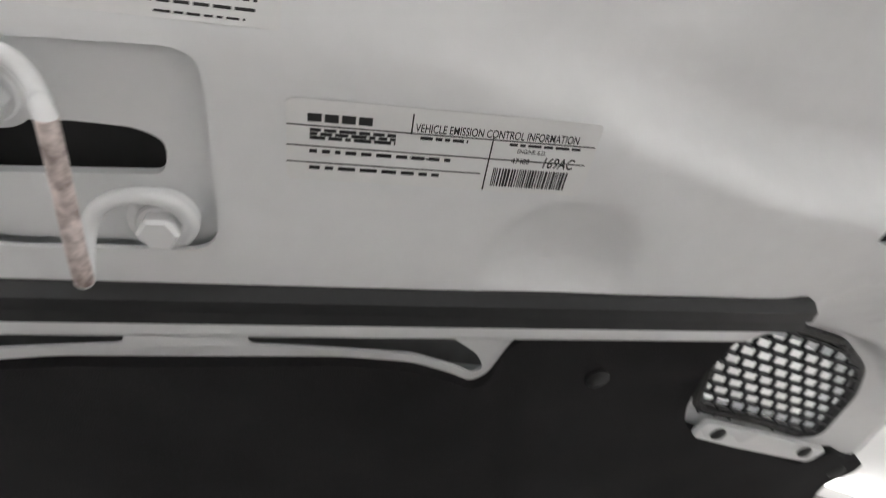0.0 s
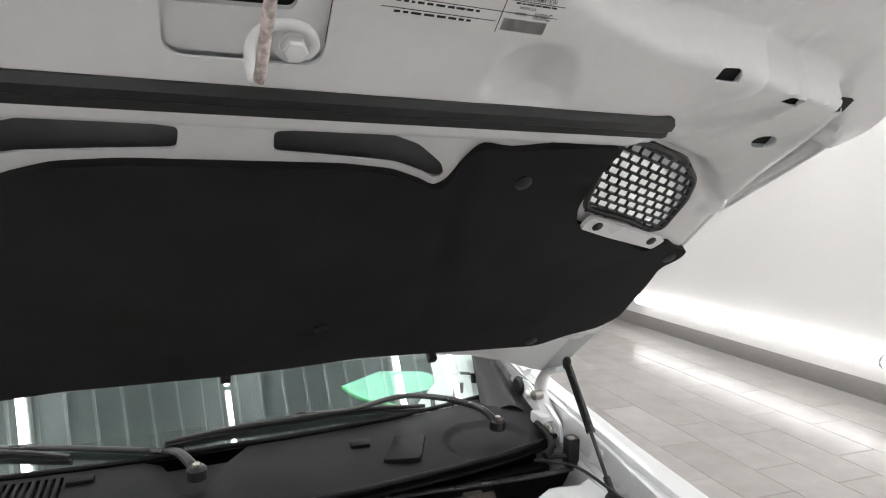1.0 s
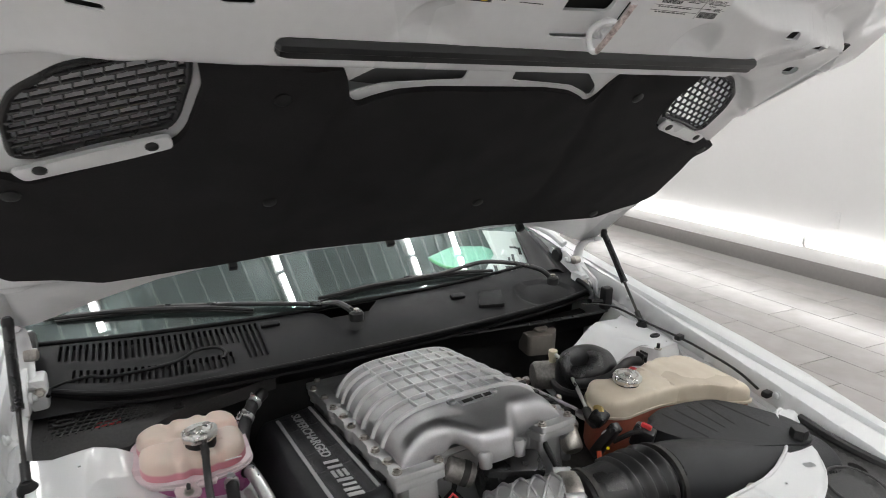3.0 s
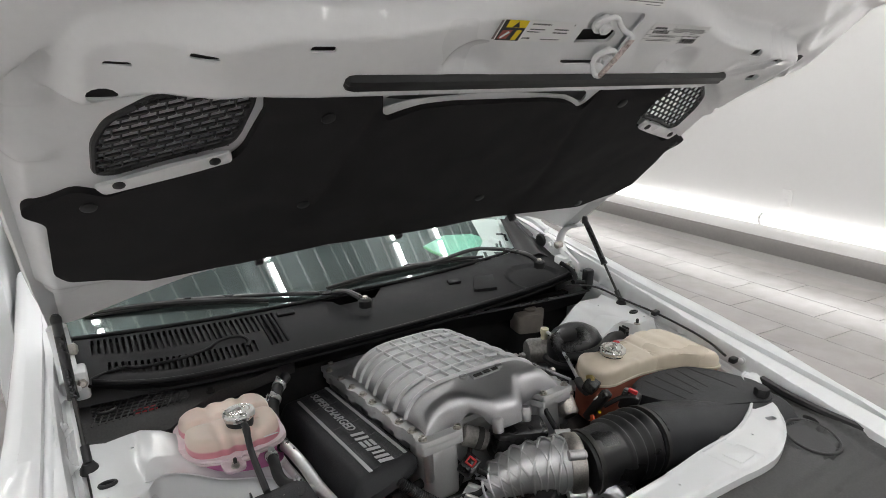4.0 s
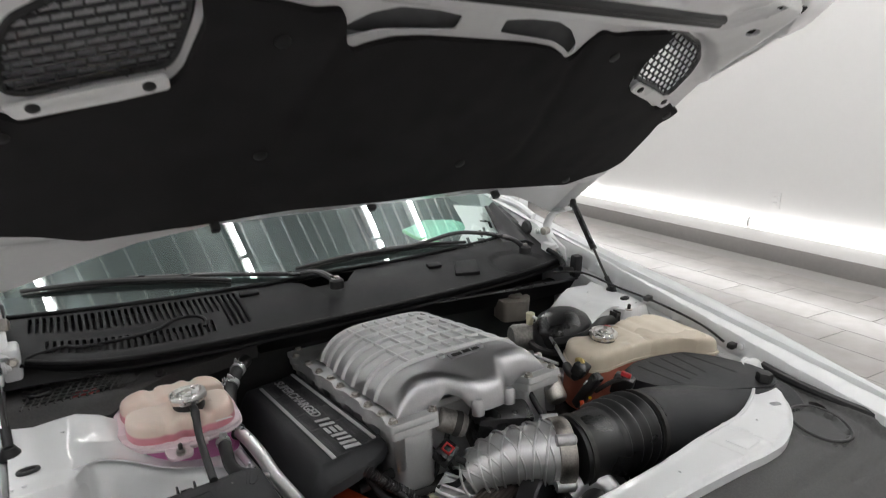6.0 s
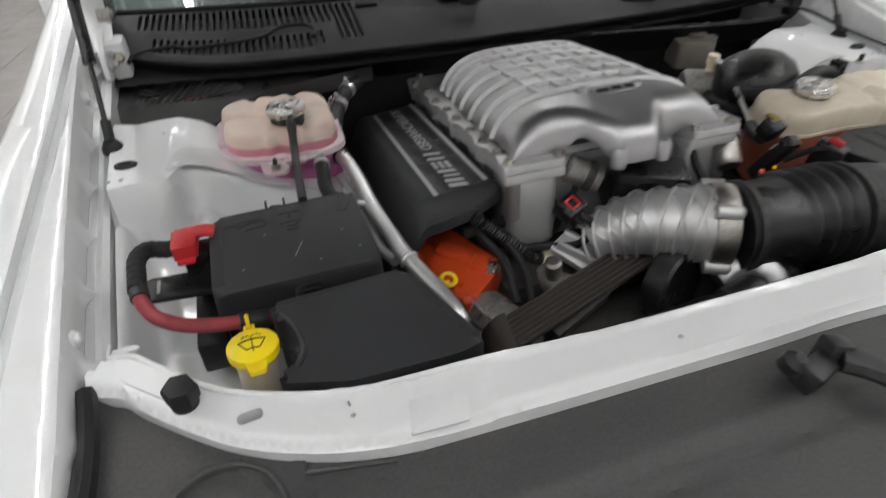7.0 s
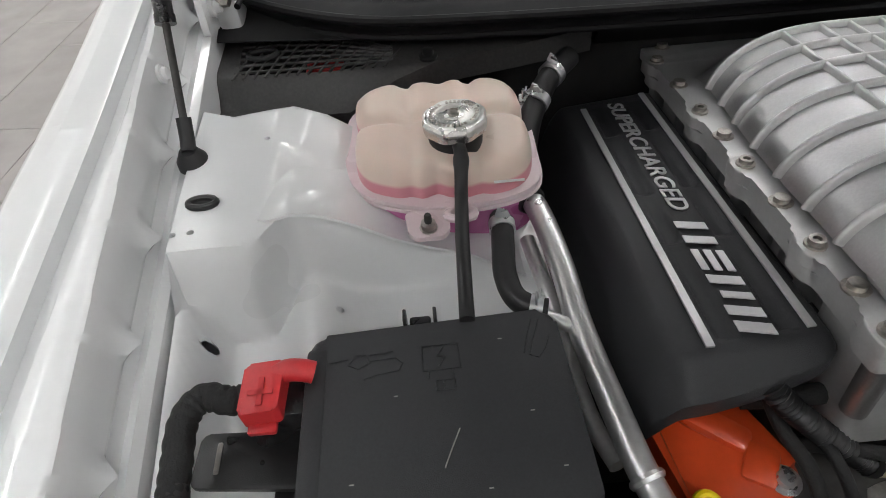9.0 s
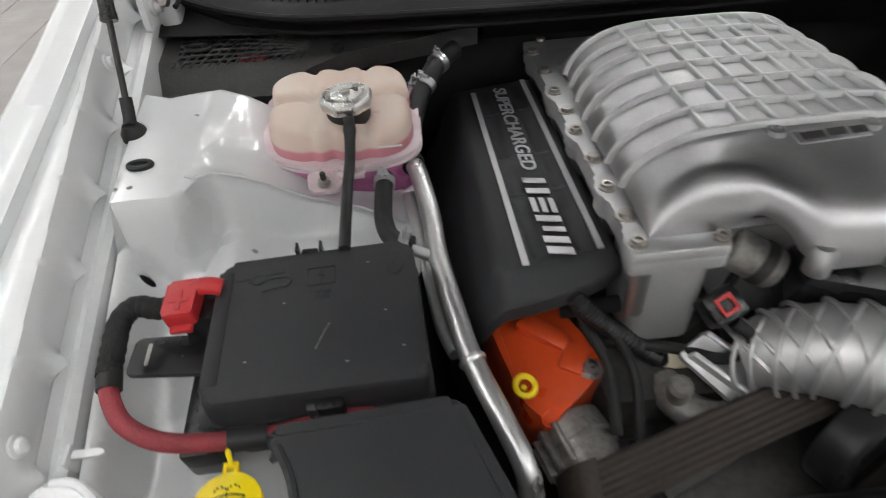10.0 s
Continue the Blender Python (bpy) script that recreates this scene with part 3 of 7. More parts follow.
# latch striker
part("striker_washer", lathe([(0.014, 0.088), (0.014, 0.093), (0.012, 0.0945)], 20, Matrix.Translation((-0.034, 1.019, 0.0))), PRIMER, hood)
part("striker_washer", lathe([(0.014, 0.088), (0.014, 0.093), (0.012, 0.0945)], 20, Matrix.Translation((0.016, 0.966, 0.0))), PRIMER, hood)
for x, y in ((-0.034, 1.019), (0.016, 0.966)):
    b = part("striker_bolt", lathe([(0.0085, 0.094), (0.0085, 0.102), (0.007, 0.1035), (0.005, 0.1035)], 6, Matrix.Translation((x, y, 0))), PRIMER, hood, "white painted hexagon bolt")
    part("washer_face", lathe([(0.0105, 0.0935), (0.0105, 0.0955), (0.0095, 0.0965)], 18, Matrix.Translation((x, y, 0))), PRIMER, b)
striker = part("striker_loop", tube([(-0.050, 1.020, 0.097), (-0.044, 1.032, 0.098), (-0.033, 1.037, 0.098), (-0.023, 1.035, 0.098), (-0.017, 1.030, 0.100), (-0.011, 1.026, 0.108), (-0.006, 1.028, 0.119), (-0.0042, 1.024, 0.122)], 0.0036, 10, 6), PRIMER, hood, "white painted wire striker")
part("striker_bar", tube([(-0.0042, 1.026, 0.122), (-0.005, 1.00, 0.1225), (-0.0062, 0.975, 0.1225), (-0.0070, 0.957, 0.1215)], 0.0036, 10, 6), RUSTY, hood, "bare worn reddish striker bar")
part("striker_loop", tube([(-0.0070, 0.958, 0.1215), (-0.009, 0.954, 0.116), (-0.011, 0.960, 0.105), (-0.010, 0.968, 0.099), (-0.004, 0.977, 0.098), (0.009, 0.982, 0.098), (0.022, 0.979, 0.097), (0.028, 0.969, 0.097), (0.024, 0.960, 0.096)], 0.0036, 10, 6), PRIMER, hood)

# ---- the car's body round the engine bay ----
def fender_top(y):
    return 0.716 + 0.150 * y + (0.02 * (y - 0.5) if y > 0.5 else 0)


def hem_line(y):
    return lerp([(-0.45, 0.72), (-0.2, 0.785), (0.05, 0.775), (0.28, 0.765), (0.56, 0.750), (0.9, 0.735)], y)


def wing_edge(y):
    """The wing's outermost line, seen from above."""
    return lerp([(-0.45, 0.745), (-0.25, 0.787), (-0.05, 0.815), (0.15, 0.834), (0.30, 0.832), (0.45, 0.821), (0.60, 0.805), (0.90, 0.788), (1.2, 0.78)], y)


def wing_brow(y):
    """The upper edge of the wing's inner flange."""
    return lerp([(-0.45, 0.688), (0.0, 0.699), (0.06, 0.7015), (0.14, 0.706), (0.30, 0.7135), (0.54, 0.7225), (0.9, 0.728)], y)


def fender(sign):
    """The wing: flank, rounded shoulder, hem, inner flange with its pointed tabs, and the gutter."""
    ys = [-0.42 + 1.62 * i / 405 for i in range(406)]

    def profile(y):
        z, h, o, w = fender_top(y), hem_line(y), wing_edge(y), wing_brow(y)
        q = ((y + 0.024) % 0.0995) / 0.0995
        tab = max(0.0, 1 - abs(q - 0.5) / 0.17) ** 1.25
        hump = step01(0.28, 0.38, q) * (1 - step01(0.62, 0.72, q))
        pad = step01(0.30, 0.36, q) * (1 - step01(0.64, 0.70, q))
        press = 0.0014 * pad
        drop = 0.045 + 0.006 * step01(0.2, 0.5, y)
        g = w - 0.022
        return [(o - 0.01, FLOOR - 0.05), (o + 0.012, 0.45), (o + 0.012, z - 0.13), (o + 0.007, z - 0.055), (o + 0.002, z - 0.022), (o - 0.004, z - 0.008), (o - 0.015, z - 0.001), (o - 0.03, z), ((o + h) / 2, z + 0.001), (h + 0.004, z), (h, z - 0.001),
                (h - 0.0015, z - 0.007), (h - 0.0025, z - 0.014), (h - 0.010, z - 0.0145), (h - 0.014, z - 0.013), (h - 0.018, z - 0.0055 - press * 0.5), (w + 0.008, z - 0.003 - press), (w + 0.003, z - 0.005 - press), (w, z - 0.012 - press), (w - 0.003 - 0.0012 * hump, z - drop * 0.55), (w - 0.004 - 0.006 * tab, z - drop + 0.006), (w - 0.005 - 0.014 * tab, z - drop), (w - 0.004 - 0.009 * tab, z - drop - 0.004),
                (w - 0.003, z - drop - 0.008), (g + 0.012, z - drop - 0.016), (g + 0.004, z - drop - 0.012), (g - 0.003, z - drop - 0.018), (g - 0.004, z - drop - 0.035), (g - 0.005, z - 0.16), (g - 0.006, 0.40)]

    bm = bmesh.new()
    rows = []
    for y in ys:
        rows.append([bm.verts.new((sign * x, y, z)) for x, z in profile(y)])
    for a, b in zip(rows, rows[1:]):
        for i in range(len(a) - 1):
            bm.faces.new((a[i], a[i + 1], b[i + 1], b[i]))
    return bm


for sign in (-1, 1):
    fe = thing("car_fender", "white glossy front wing with a folded inner flange", "car fender", group="front wings")
    part("fender_skin", fender(sign), PAINT, fe, sharp=45)
    for y in (0.145, 0.60):
        part("fender_bolt", lathe([(0.010, 0), (0.010, 0.003), (0.007, 0.004), (0.006, 0.008), (0.004, 0.009)], 14, along((sign * (wing_brow(y) - 0.003), y, fender_top(y) - 0.024), (sign * 0.6, y, fender_top(y) - 0.004))), PAINT, fe, "white painted bolt")

# cross-member over the radiator
BACK = [(0, -0.013), (0.18, -0.012), (0.305, -0.004), (0.423, -0.002), (0.481, 0.009), (0.544, 0.032), (0.58, 0.054), (0.619, 0.089), (0.648, 0.115), (0.671, 0.120), (0.690, 0.105)]
FRONT = [(0.686, 0.080), (0.66, 0.068), (0.639, 0.046), (0.597, 0.009), (0.551, -0.025), (0.491, -0.053), (0.419, -0.070), (0.325, -0.074), (0.116, -0.077), (0, -0.078)]
WIDER = [(x, y - 0.024 * step01(0.20, 0.42, x) * (1 - step01(0.58, 0.66, x))) for x, y in FRONT]
XM_EDGE = [(p.x, p.y) for p in smoothed([(x, y, 0) for x, y in BACK + WIDER + mirrored(BACK + FRONT)[len(BACK + FRONT):]], True, 3)]
SLOT = lambda cx, cy, a, b, rot: [(cx + math.cos(rot) * u - math.sin(rot) * v, cy + math.sin(rot) * u + math.cos(rot) * v) for u, v in rounded([(-a, -b), (a, -b), (a, b), (-a, b)], b * 0.95, 4)]
XM_HOLES = [SLOT(-0.54, 0.0, 0.012, 0.0065, 0.1), SLOT(0.54, -0.02, 0.012, 0.0065, -0.3), oval(-0.351, -0.051, 0.0035, 0.0035, 8), oval(0.351, -0.051, 0.0035, 0.0035, 8), oval(-0.448, -0.032, 0.0028, 0.0028, 8), SLOT(-0.449, -0.018, 0.001, 0.0035, 0.1), oval(0.448, -0.032, 0.0028, 0.0028, 8), oval(0.19, -0.045, 0.003, 0.003, 8), oval(-0.10, -0.05, 0.003, 0.003, 8)]


def xm_height(x, y):
    ax = abs(x)
    back = lerp(BACK, ax)
    front = lerp([(a, b) for a, b in (WIDER if x > 0 else FRONT)[::-1]], ax)
    e0, e1 = (back - y), (y - front)
    z = 0.700 - 0.010 * (1 - step01(0.0, 0.010, e1)) - 0.006 * (1 - step01(0, 0.004, e0)) + 0.004 * (1 - step01(0.004, 0.012, e0))
    # pressed pads, seams and a raised welded end
    z += 0.003 * step01(0.60, 0.66, ax) + 0.002 * step01(0.388, 0.392, ax) * (1 - step01(0.50, 0.53, ax))
    z += 0.0028 * (1 - step01(0.0, 0.003, ax - 0.316 + 0.21 * (y + 0.05)))
    z -= 0.0025 * math.exp(-((ax - 0.392 + 0.3 * (y + 0.04)) / 0.0022) ** 2) + 0.0016 * math.exp(-((ax - 0.302) / 0.002) ** 2)
    return z


xm = thing("radiator_crossmember", "white painted steel cross-member over the radiator", "cross-member")
part("pressing", sheet(XM_EDGE, XM_HOLES, 0.0058, xm_height, 0.018), PAINT, xm, sharp=40)
for sign in (-1, 1):
    pad_out = [(sign * x, y) for x, y in ((0.345, -0.0715), (0.402, -0.0695), (0.3946, -0.032), (0.337, -0.0345))]
    part("welded_plate", prism(rounded(pad_out, 0.003), 0.6985, 0.7014, 0.0006), PAINT, xm, "thin welded plate")
    part("welded_end", prism(rounded([(sign * x, y) for x, y in ((0.600, 0.030), (0.655, 0.078), (0.668, 0.112), (0.640, 0.104), (0.585, 0.052))], 0.008), 0.699, 0.7045, 0.0012), PAINT, xm)
for sign in (-1, 1):
    stop = thing("hood_stop", "black rubber bonnet stop with hexagon sides on the cross-member", "rubber stop", Matrix.Translation((sign * 0.597, 0.035, 0.699)), group="bonnet stops")
    part("base", lathe([(0.013, 0), (0.0135, 0.007), (0.012, 0.010)], 16), RUBBER, stop)
    part("block", lathe([(0.0160, 0.009), (0.0168, 0.023), (0.0148, 0.028), (0.007, 0.029)], 6), RUBBER, stop)
    part("rolled_rim", tube([(sign * x, y - 0.005, 0.7022 + 0.003 * step01(0.60, 0.66, x)) for x, y in BACK[:-1]], 0.0036, 8, 4), PAINT, xm)
# small tab behind the cross-member
tab = single("bracket_tab", join(prism(rounded([(-0.680, 0.145), (-0.655, 0.146), (-0.650, 0.149), (-0.655, 0.153), (-0.680, 0.153)], 0.002), 0.676, 0.679, 0.001), box(-0.683, -0.679, 0.139, 0.157, 0.660, 0.684, 0.001)), PAINT, "small white painted bracket tab behind the cross-member", "bracket")

# plastic shroud in front of it
SH_EDGE = mirrored([(0, -0.06), (0.42, -0.05), (0.49, -0.035), (0.55, -0.01), (0.60, 0.03), (0.64, 0.062), (0.685, 0.085), (0.695, 0.05), (0.70, -0.05), (0.72, -0.17), (0.735, -0.215), (0.60, -0.30), (0.4, -0.36), (0.2, -0.39), (0, -0.40)])


def shroud_height(x, y):
    ax = abs(x)
    z = 0.678 + 0.12 * min(0, y + 0.05) - 0.006 * step01(-0.14, -0.15, y)
    q = math.hypot(ax - 0.580, y + 0.084)
    z -= 0.006 * (1 - step01(0.054, 0.058, q)) - 0.002 * math.exp(-((q - 0.0585) / 0.004) ** 2)
    z += 0.012 * step01(0.672, 0.682, ax)
    if 0.42 < ax < 0.52:
        z += 0.003 * (math.exp(-((ax - 0.505) / 0.003) ** 2) * step01(-0.09, -0.086, y) + math.exp(-((y + 0.09 + 0.12 * (ax - 0.5)) / 0.003) ** 2)) * step01(-0.1, -0.095, y)
    # long shallow panel groove
    z -= 0.003 * math.exp(-((y + 0.165 + 0.05 * ax) / 0.003) ** 2)
    return z


sh = thing("radiator_shroud", "dusty dark grey plastic shroud in front of the cross-member", "radiator shroud")
part("panel", sheet(SH_EDGE, [oval(-0.647, -0.055, 0.012, 0.018), oval(0.647, -0.055, 0.012, 0.018)], 0.009, shroud_height, 0.03), SHROUD, sh, sharp=40)
for sign in (-1, 1):
    part("edge_strip", tube([(sign * 0.692, 0.085, 0.695), (sign * 0.684, 0.02, 0.690), (sign * 0.686, -0.06, 0.686), (sign * 0.705, -0.14, 0.678), (sign * 0.738, -0.215, 0.66)], 0.010, 8, 5), RUBBER, sh, "black rubber edge strip")

for sign in (-1, 1):
    ring = [((0.592 if sign > 0 else -0.574) + 0.054 * math.cos(a), -0.084 + 0.054 * math.sin(a)) for a in (2 * math.pi * i / 36 for i in range(36))]
    part("round_bead", tube([(x, y, 0.6785 + 0.12 * min(0, y + 0.05)) for x, y in ring], 0.0032, 8, 0, closed=True), SHROUD, sh)
    part("panel_bead", tube([(sign * 0.500, -0.036, 0.6785), (sign * 0.4995, -0.0605, 0.6775), (sign * 0.418, -0.074, 0.676)], 0.0030, 8, 0), SHROUD, sh)

# latch of the bonnet, standing up in the middle of the shroud
la = thing("hood_latch", "black bonnet latch with a jagged steel claw on the shroud", "hood latch")
part("claw", join(moved(box(-0.028, 0.022, -0.014, 0.012, 0, 0.03, 0.006), pose(0.0, -0.125, 0.682, 14, 10, 20)), moved(box(-0.014, 0.014, -0.012, 0.012, 0, 0.035, 0.005), pose(0.028, -0.12, 0.685, -8, 12, -12)), moved(lathe([(0.014, 0), (0.014, 0.012), (0.006, 0.018)], 10), pose(-0.02, -0.118, 0.70, 15, 8, 0))), RUBBER, la)
part("lever", tube([(0.03, -0.128, 0.705), (0.06, -0.15, 0.70), (0.12, -0.21, 0.69)], 0.016, 8, 4, squash=0.7), RUBBER, la, "long black release lever")

# inner aprons with the strut towers
def tower_top(ax):
    return lerp([(0.36, 0.648), (0.38, 0.652), (0.43, 0.662), (0.47, 0.671), (0.50, 0.684), (0.53, 0.704), (0.56, 0.724), (0.585, 0.733), (0.61, 0.736)], ax)


def apron(sign):
    def h(x, y):
        ax = abs(x)
        # front wall of the tower, standing further back beside the engine, with a ramp in its middle
        back = 0.045 * step01(0.625, 0.585, ax)
        tower = step01(0.366, 0.402, y - back)
        ramp = math.exp(-((ax - 0.575) / 0.030) ** 2) * step01(0.25, 0.40, y)
        low = 0.598 + 0.040 * step01(0.18, 0.37, y) + 0.030 * ramp + 0.004 * noise.noise((x * 7, y * 7, 4 + sign))
        # shallow pressings in the pan
        low -= 0.006 * step01(0.20, 0.215, y) * (1 - step01(0.30, 0.315, y)) * step01(0.50, 0.515, ax) * (1 - step01(0.63, 0.645, ax))
        z = low + (0.734 - low) * tower
        z += 0.016 * step01(0.60, 0.68, y)
        z -= (0.736 - tower_top(ax)) * tower
        # crisp edge along the front of the tower top
        z += 0.0012 * step01(0.428, 0.434, y) * step01(0.600, 0.612, ax) * tower
        # hollow beside the tower cap, rolled edges
        z -= 0.012 * math.exp(-(((ax - 0.57) / 0.03) ** 2 + ((y - 0.50) / 0.05) ** 2)) * tower
        z += 0.0012 * math.exp(-(((ax - 0.655) / 0.035) ** 2)) * tower
        # side wall up to the wing's gutter
        edge = wing_brow(y) - 0.030
        wall = step01(edge - 0.030, edge - 0.004, ax)
        top = fender_top(y) - 0.075
        z += max(0.0, top - z) * wall * (1 - tower)
        z += 0.05 * step01(0.10, 0.05, y) * (1 - tower) * (1 - wall)
        return z
    rim = [(sign * (wing_brow(0.03 + 0.57 * i / 12) - 0.0285), 0.03 + 0.57 * i / 12) for i in range(13)]
    edge = rim + [(sign * a, b) for a, b in ((0.66, 0.585), (0.60, 0.60), (0.52, 0.585), (0.42, 0.56), (0.36, 0.53), (0.35, 0.38), (0.40, 0.30), (0.44, 0.03))]
    holes = [oval(sign * 0.688, 0.421, 0.0035, 0.003, 8), oval(sign * 0.672, 0.422, 0.0035, 0.003, 8), oval(sign * 0.62, 0.545, 0.003, 0.0025, 8), oval(sign * 0.668, 0.352, 0.005, 0.006, 8), oval(sign * 0.555, 0.384, 0.0035, 0.003, 8)]
    return sheet(edge, holes, 0.0065, h, 0.01)


for sign in (-1, 1):
    ap = thing("inner_wing", "white painted inner wing panel with the strut tower", "inner wing", group="inner wings")
    part("pressing", apron(sign), PAINT, ap, "white pressed steel", sharp=50)
    part("oval_grommet", moved(tube([(0.0125 * math.cos(a), 0.0062 * math.sin(a), 0) for a in (2 * math.pi * i / 20 for i in range(20))], 0.0034, 8, 0, closed=True), pose(sign * 0.667, 0.455, 0.7382)), RUBBER, ap, "black rubber oval grommet")
    # near-black disc for the shade inside the grommet
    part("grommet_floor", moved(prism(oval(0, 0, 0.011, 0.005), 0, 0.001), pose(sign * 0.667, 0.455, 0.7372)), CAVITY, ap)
    # curled plate over the tower's front edge
    def plate(u, v, sign=sign):
        x = 0.615 - 0.235 * u
        y = lerp([(0.38, 0.400), (0.43, 0.424), (0.466, 0.430), (0.53, 0.434), (0.57, 0.432), (0.60, 0.424), (0.615, 0.430)], x) + v * 0.085
        rise = step01(0.0, 0.12, u)
        z = tower_top(x) - 0.003 - 0.012 * math.exp(-(((x - 0.57) / 0.03) ** 2 + ((y - 0.50) / 0.05) ** 2)) + 0.0035 * rise - 0.005 * v * v + 0.005 * max(0, 1 - v * 6) ** 2 * rise
        return Vector((sign * x, y, z))
    part("curled_lip", surface(plate, 24, 6, 0.0025 * sign), PAINT, ap, "white curled sheet edge", sharp=60)

# near-black panels put in for the shade under the engine and behind
under = single("engine_bay_floor", join(box(-0.70, 0.70, -0.06, 0.80, 0.33, 0.35), box(-0.70, 0.70, -0.085, -0.06, 0.20, 0.665), box(-0.69, 0.69, 0.735, 0.76, 0.35, 0.70)), CAVITY, "near-black panels standing for the shade under the engine bay", "engine bay", kind="structure")

# ---- cowl, windscreen and wipers ----
def bow(x):
    """How far the cowl and the glass sweep back towards the sides."""
    return 0.22 * x * x


cowl = thing("windscreen_cowl", "black plastic windscreen cowl with air slots", "cowl")


def cowl_lip(x):
    """The cowl's front edge."""
    ax = abs(x)
    return 0.660 + 0.10 * x * x + 1.6 * max(0, ax - 0.46) ** 2 * (1 if x < 0 else 0.2)


def cowl_z(x, y):
    f, r = cowl_lip(x), 0.830 + bow(x)
    v = min(max((y - f) / (r - f), 0), 1)
    z = 0.778 + 0.040 * v + 0.007 * math.sin(v * math.pi) - 0.02 * abs(x) * v
    # sunk tray round the slots, pressed bands and the pocket at the other side
    z -= 0.004 * step01(0.10, 0.13, v) * (1 - step01(0.42, 0.45, v)) * step01(-0.64, -0.63, x) * (1 - step01(-0.36, -0.35, x))
    q = math.hypot((x - 0.53) / 1.5, y - 0.735)
    z -= 0.007 * (1 - step01(0.060, 0.066, q))
    return z


REAR = [(-0.735 + 1.47 * i / 40, 0.830 + bow(-0.735 + 1.47 * i / 40)) for i in range(41)]
NOTCH = [(-0.135, 0.832), (-0.105, 0.812), (-0.086, 0.768), (-0.072, 0.728), (-0.055, 0.715), (-0.035, 0.722), (-0.016, 0.752), (0.010, 0.788), (0.045, 0.826), (0.06, 0.829)]
REAR = [p for p in REAR if p[0] < -0.14] + NOTCH + [p for p in REAR if p[0] > 0.065]
COWL = [(-0.735 + 1.47 * i / 48, cowl_lip(-0.735 + 1.47 * i / 48)) for i in range(49)] + REAR[::-1]
AIR_SLOTS = []
for i in range(33):
    x = -0.655 + 0.0121 * i
    f, r = cowl_lip(x), 0.830 + bow(x)
    rows_of = ((0.52, 0.93),) if i < 29 else ((0.20, 0.93),)
    if 1 < i < 27:
        rows_of += ((0.15, 0.37),)
    for v0, v1 in rows_of:
        a, b = f + (r - f) * v0, f + (r - f) * v1
        AIR_SLOTS.append(rounded([(x, a), (x + 0.0065, a), (x + 0.0085, b), (x + 0.002, b)], 0.0028, 2))
part("top_panel", sheet(COWL, AIR_SLOTS, 0.009, cowl_z, 0.010), COWLBLACK, cowl, "black plastic panel with rows of air slots", sharp=45)
edge = lambda z, dy, n=36: [(-0.73 + 1.46 * i / n, cowl_lip(-0.73 + 1.46 * i / n) + dy, z) for i in range(n + 1)]
part("front_lip", surface(lambda u, v: Vector((-0.73 + 1.46 * u, cowl_lip(-0.73 + 1.46 * u) - 0.003 + 0.005 * math.sin(math.pi * v) + 0.012 * v, 0.772 - 0.024 * v)), 60, 5, 0.003), COWLBLACK, cowl, sharp=50)
part("lip_seal", tube(edge(0.776, -0.004), 0.0055, 8, 2), COWLBLACK, cowl, "black rubber seal along the edge")
part("lower_bead", tube(edge(0.750, 0.008), 0.0045, 8, 2), COWLBLACK, cowl)
part("glass_edge_trim", tube([(x, y + 0.006, cowl_z(x, y) + 0.002) for x, y in [(-0.735 + 1.47 * i / 30, 0.834 + bow(-0.735 + 1.47 * i / 30)) for i in range(31)]], 0.005, 8, 2), COWLBLACK, cowl, "thin rubber trim against the glass")
# the trough's colour carries the shade seen through the slots
part("trough", surface(lambda u, v: Vector((-0.73 + 1.46 * u, 0.675 + 0.16 * v + bow(-0.73 + 1.46 * u) * (0.45 + 0.55 * v), 0.748 + 0.040 * v)), 30, 3, 0.002), CAVITY, cowl, "trough below the slots, near-black in place of shade")
for x, y, w, d in ((-0.232, 0.808, 0.022, 0.008), (0.258, 0.776, 0.020, 0.010)):
    part("moulded_pad", moved(box(-w, w, -d, d, -0.004, 0.008, 0.003), pose(x, y, cowl_z(x, y), 12, 0, -4)), COWLBLACK, cowl)
pocket = rounded([(0.285, 0.722), (0.330, 0.792), (0.400, 0.782), (0.362, 0.708)], 0.008)
part("raised_pocket", prism(pocket, -0.004, 0.0055, 0.003, 2, 0.96), COWLBLACK, cowl, "raised moulded pocket", pose(0, 0, cowl_z(0.34, 0.75) - 0.75 * math.tan(radians(9)), 9, 0, 0))
part("side_moulding", tube([(0.62, 0.652, 0.774), (0.650, 0.672, 0.780), (0.664, 0.71, 0.79), (0.66, 0.75, 0.80)], 0.0075, 8, 5), COWLBLACK, cowl)
part("serpentine_bead", tube([(x, y, cowl_z(x, y) + 0.001) for x, y in ((-0.668, 0.742), (-0.66, 0.772), (-0.60, 0.775), (-0.57, 0.758), (-0.50, 0.748), (-0.44, 0.752), (-0.40, 0.768), (-0.36, 0.764), (-0.345, 0.742), (-0.352, 0.722))], 0.0038, 8, 6), COWLBLACK, cowl)
part("bulkhead_rail", tube([(-0.20, 0.700, 0.752), (0.05, 0.690, 0.750), (0.257, 0.668, 0.748), (0.46, 0.655, 0.741), (0.60, 0.650, 0.735), (0.690, 0.652, 0.733)], 0.0075, 10, 6, squash=0.6), PLASTIC, cowl, "black rubber rail along the bulkhead")
part("bulkhead_face", surface(lambda u, v: Vector((-0.24 + 0.93 * u, 0.705 - 0.050 * step01(0.2, 0.9, u) + 0.03 * v, 0.752 - 0.018 * u - 0.055 * v)), 24, 4, 0.003), COWLBLACK, cowl)
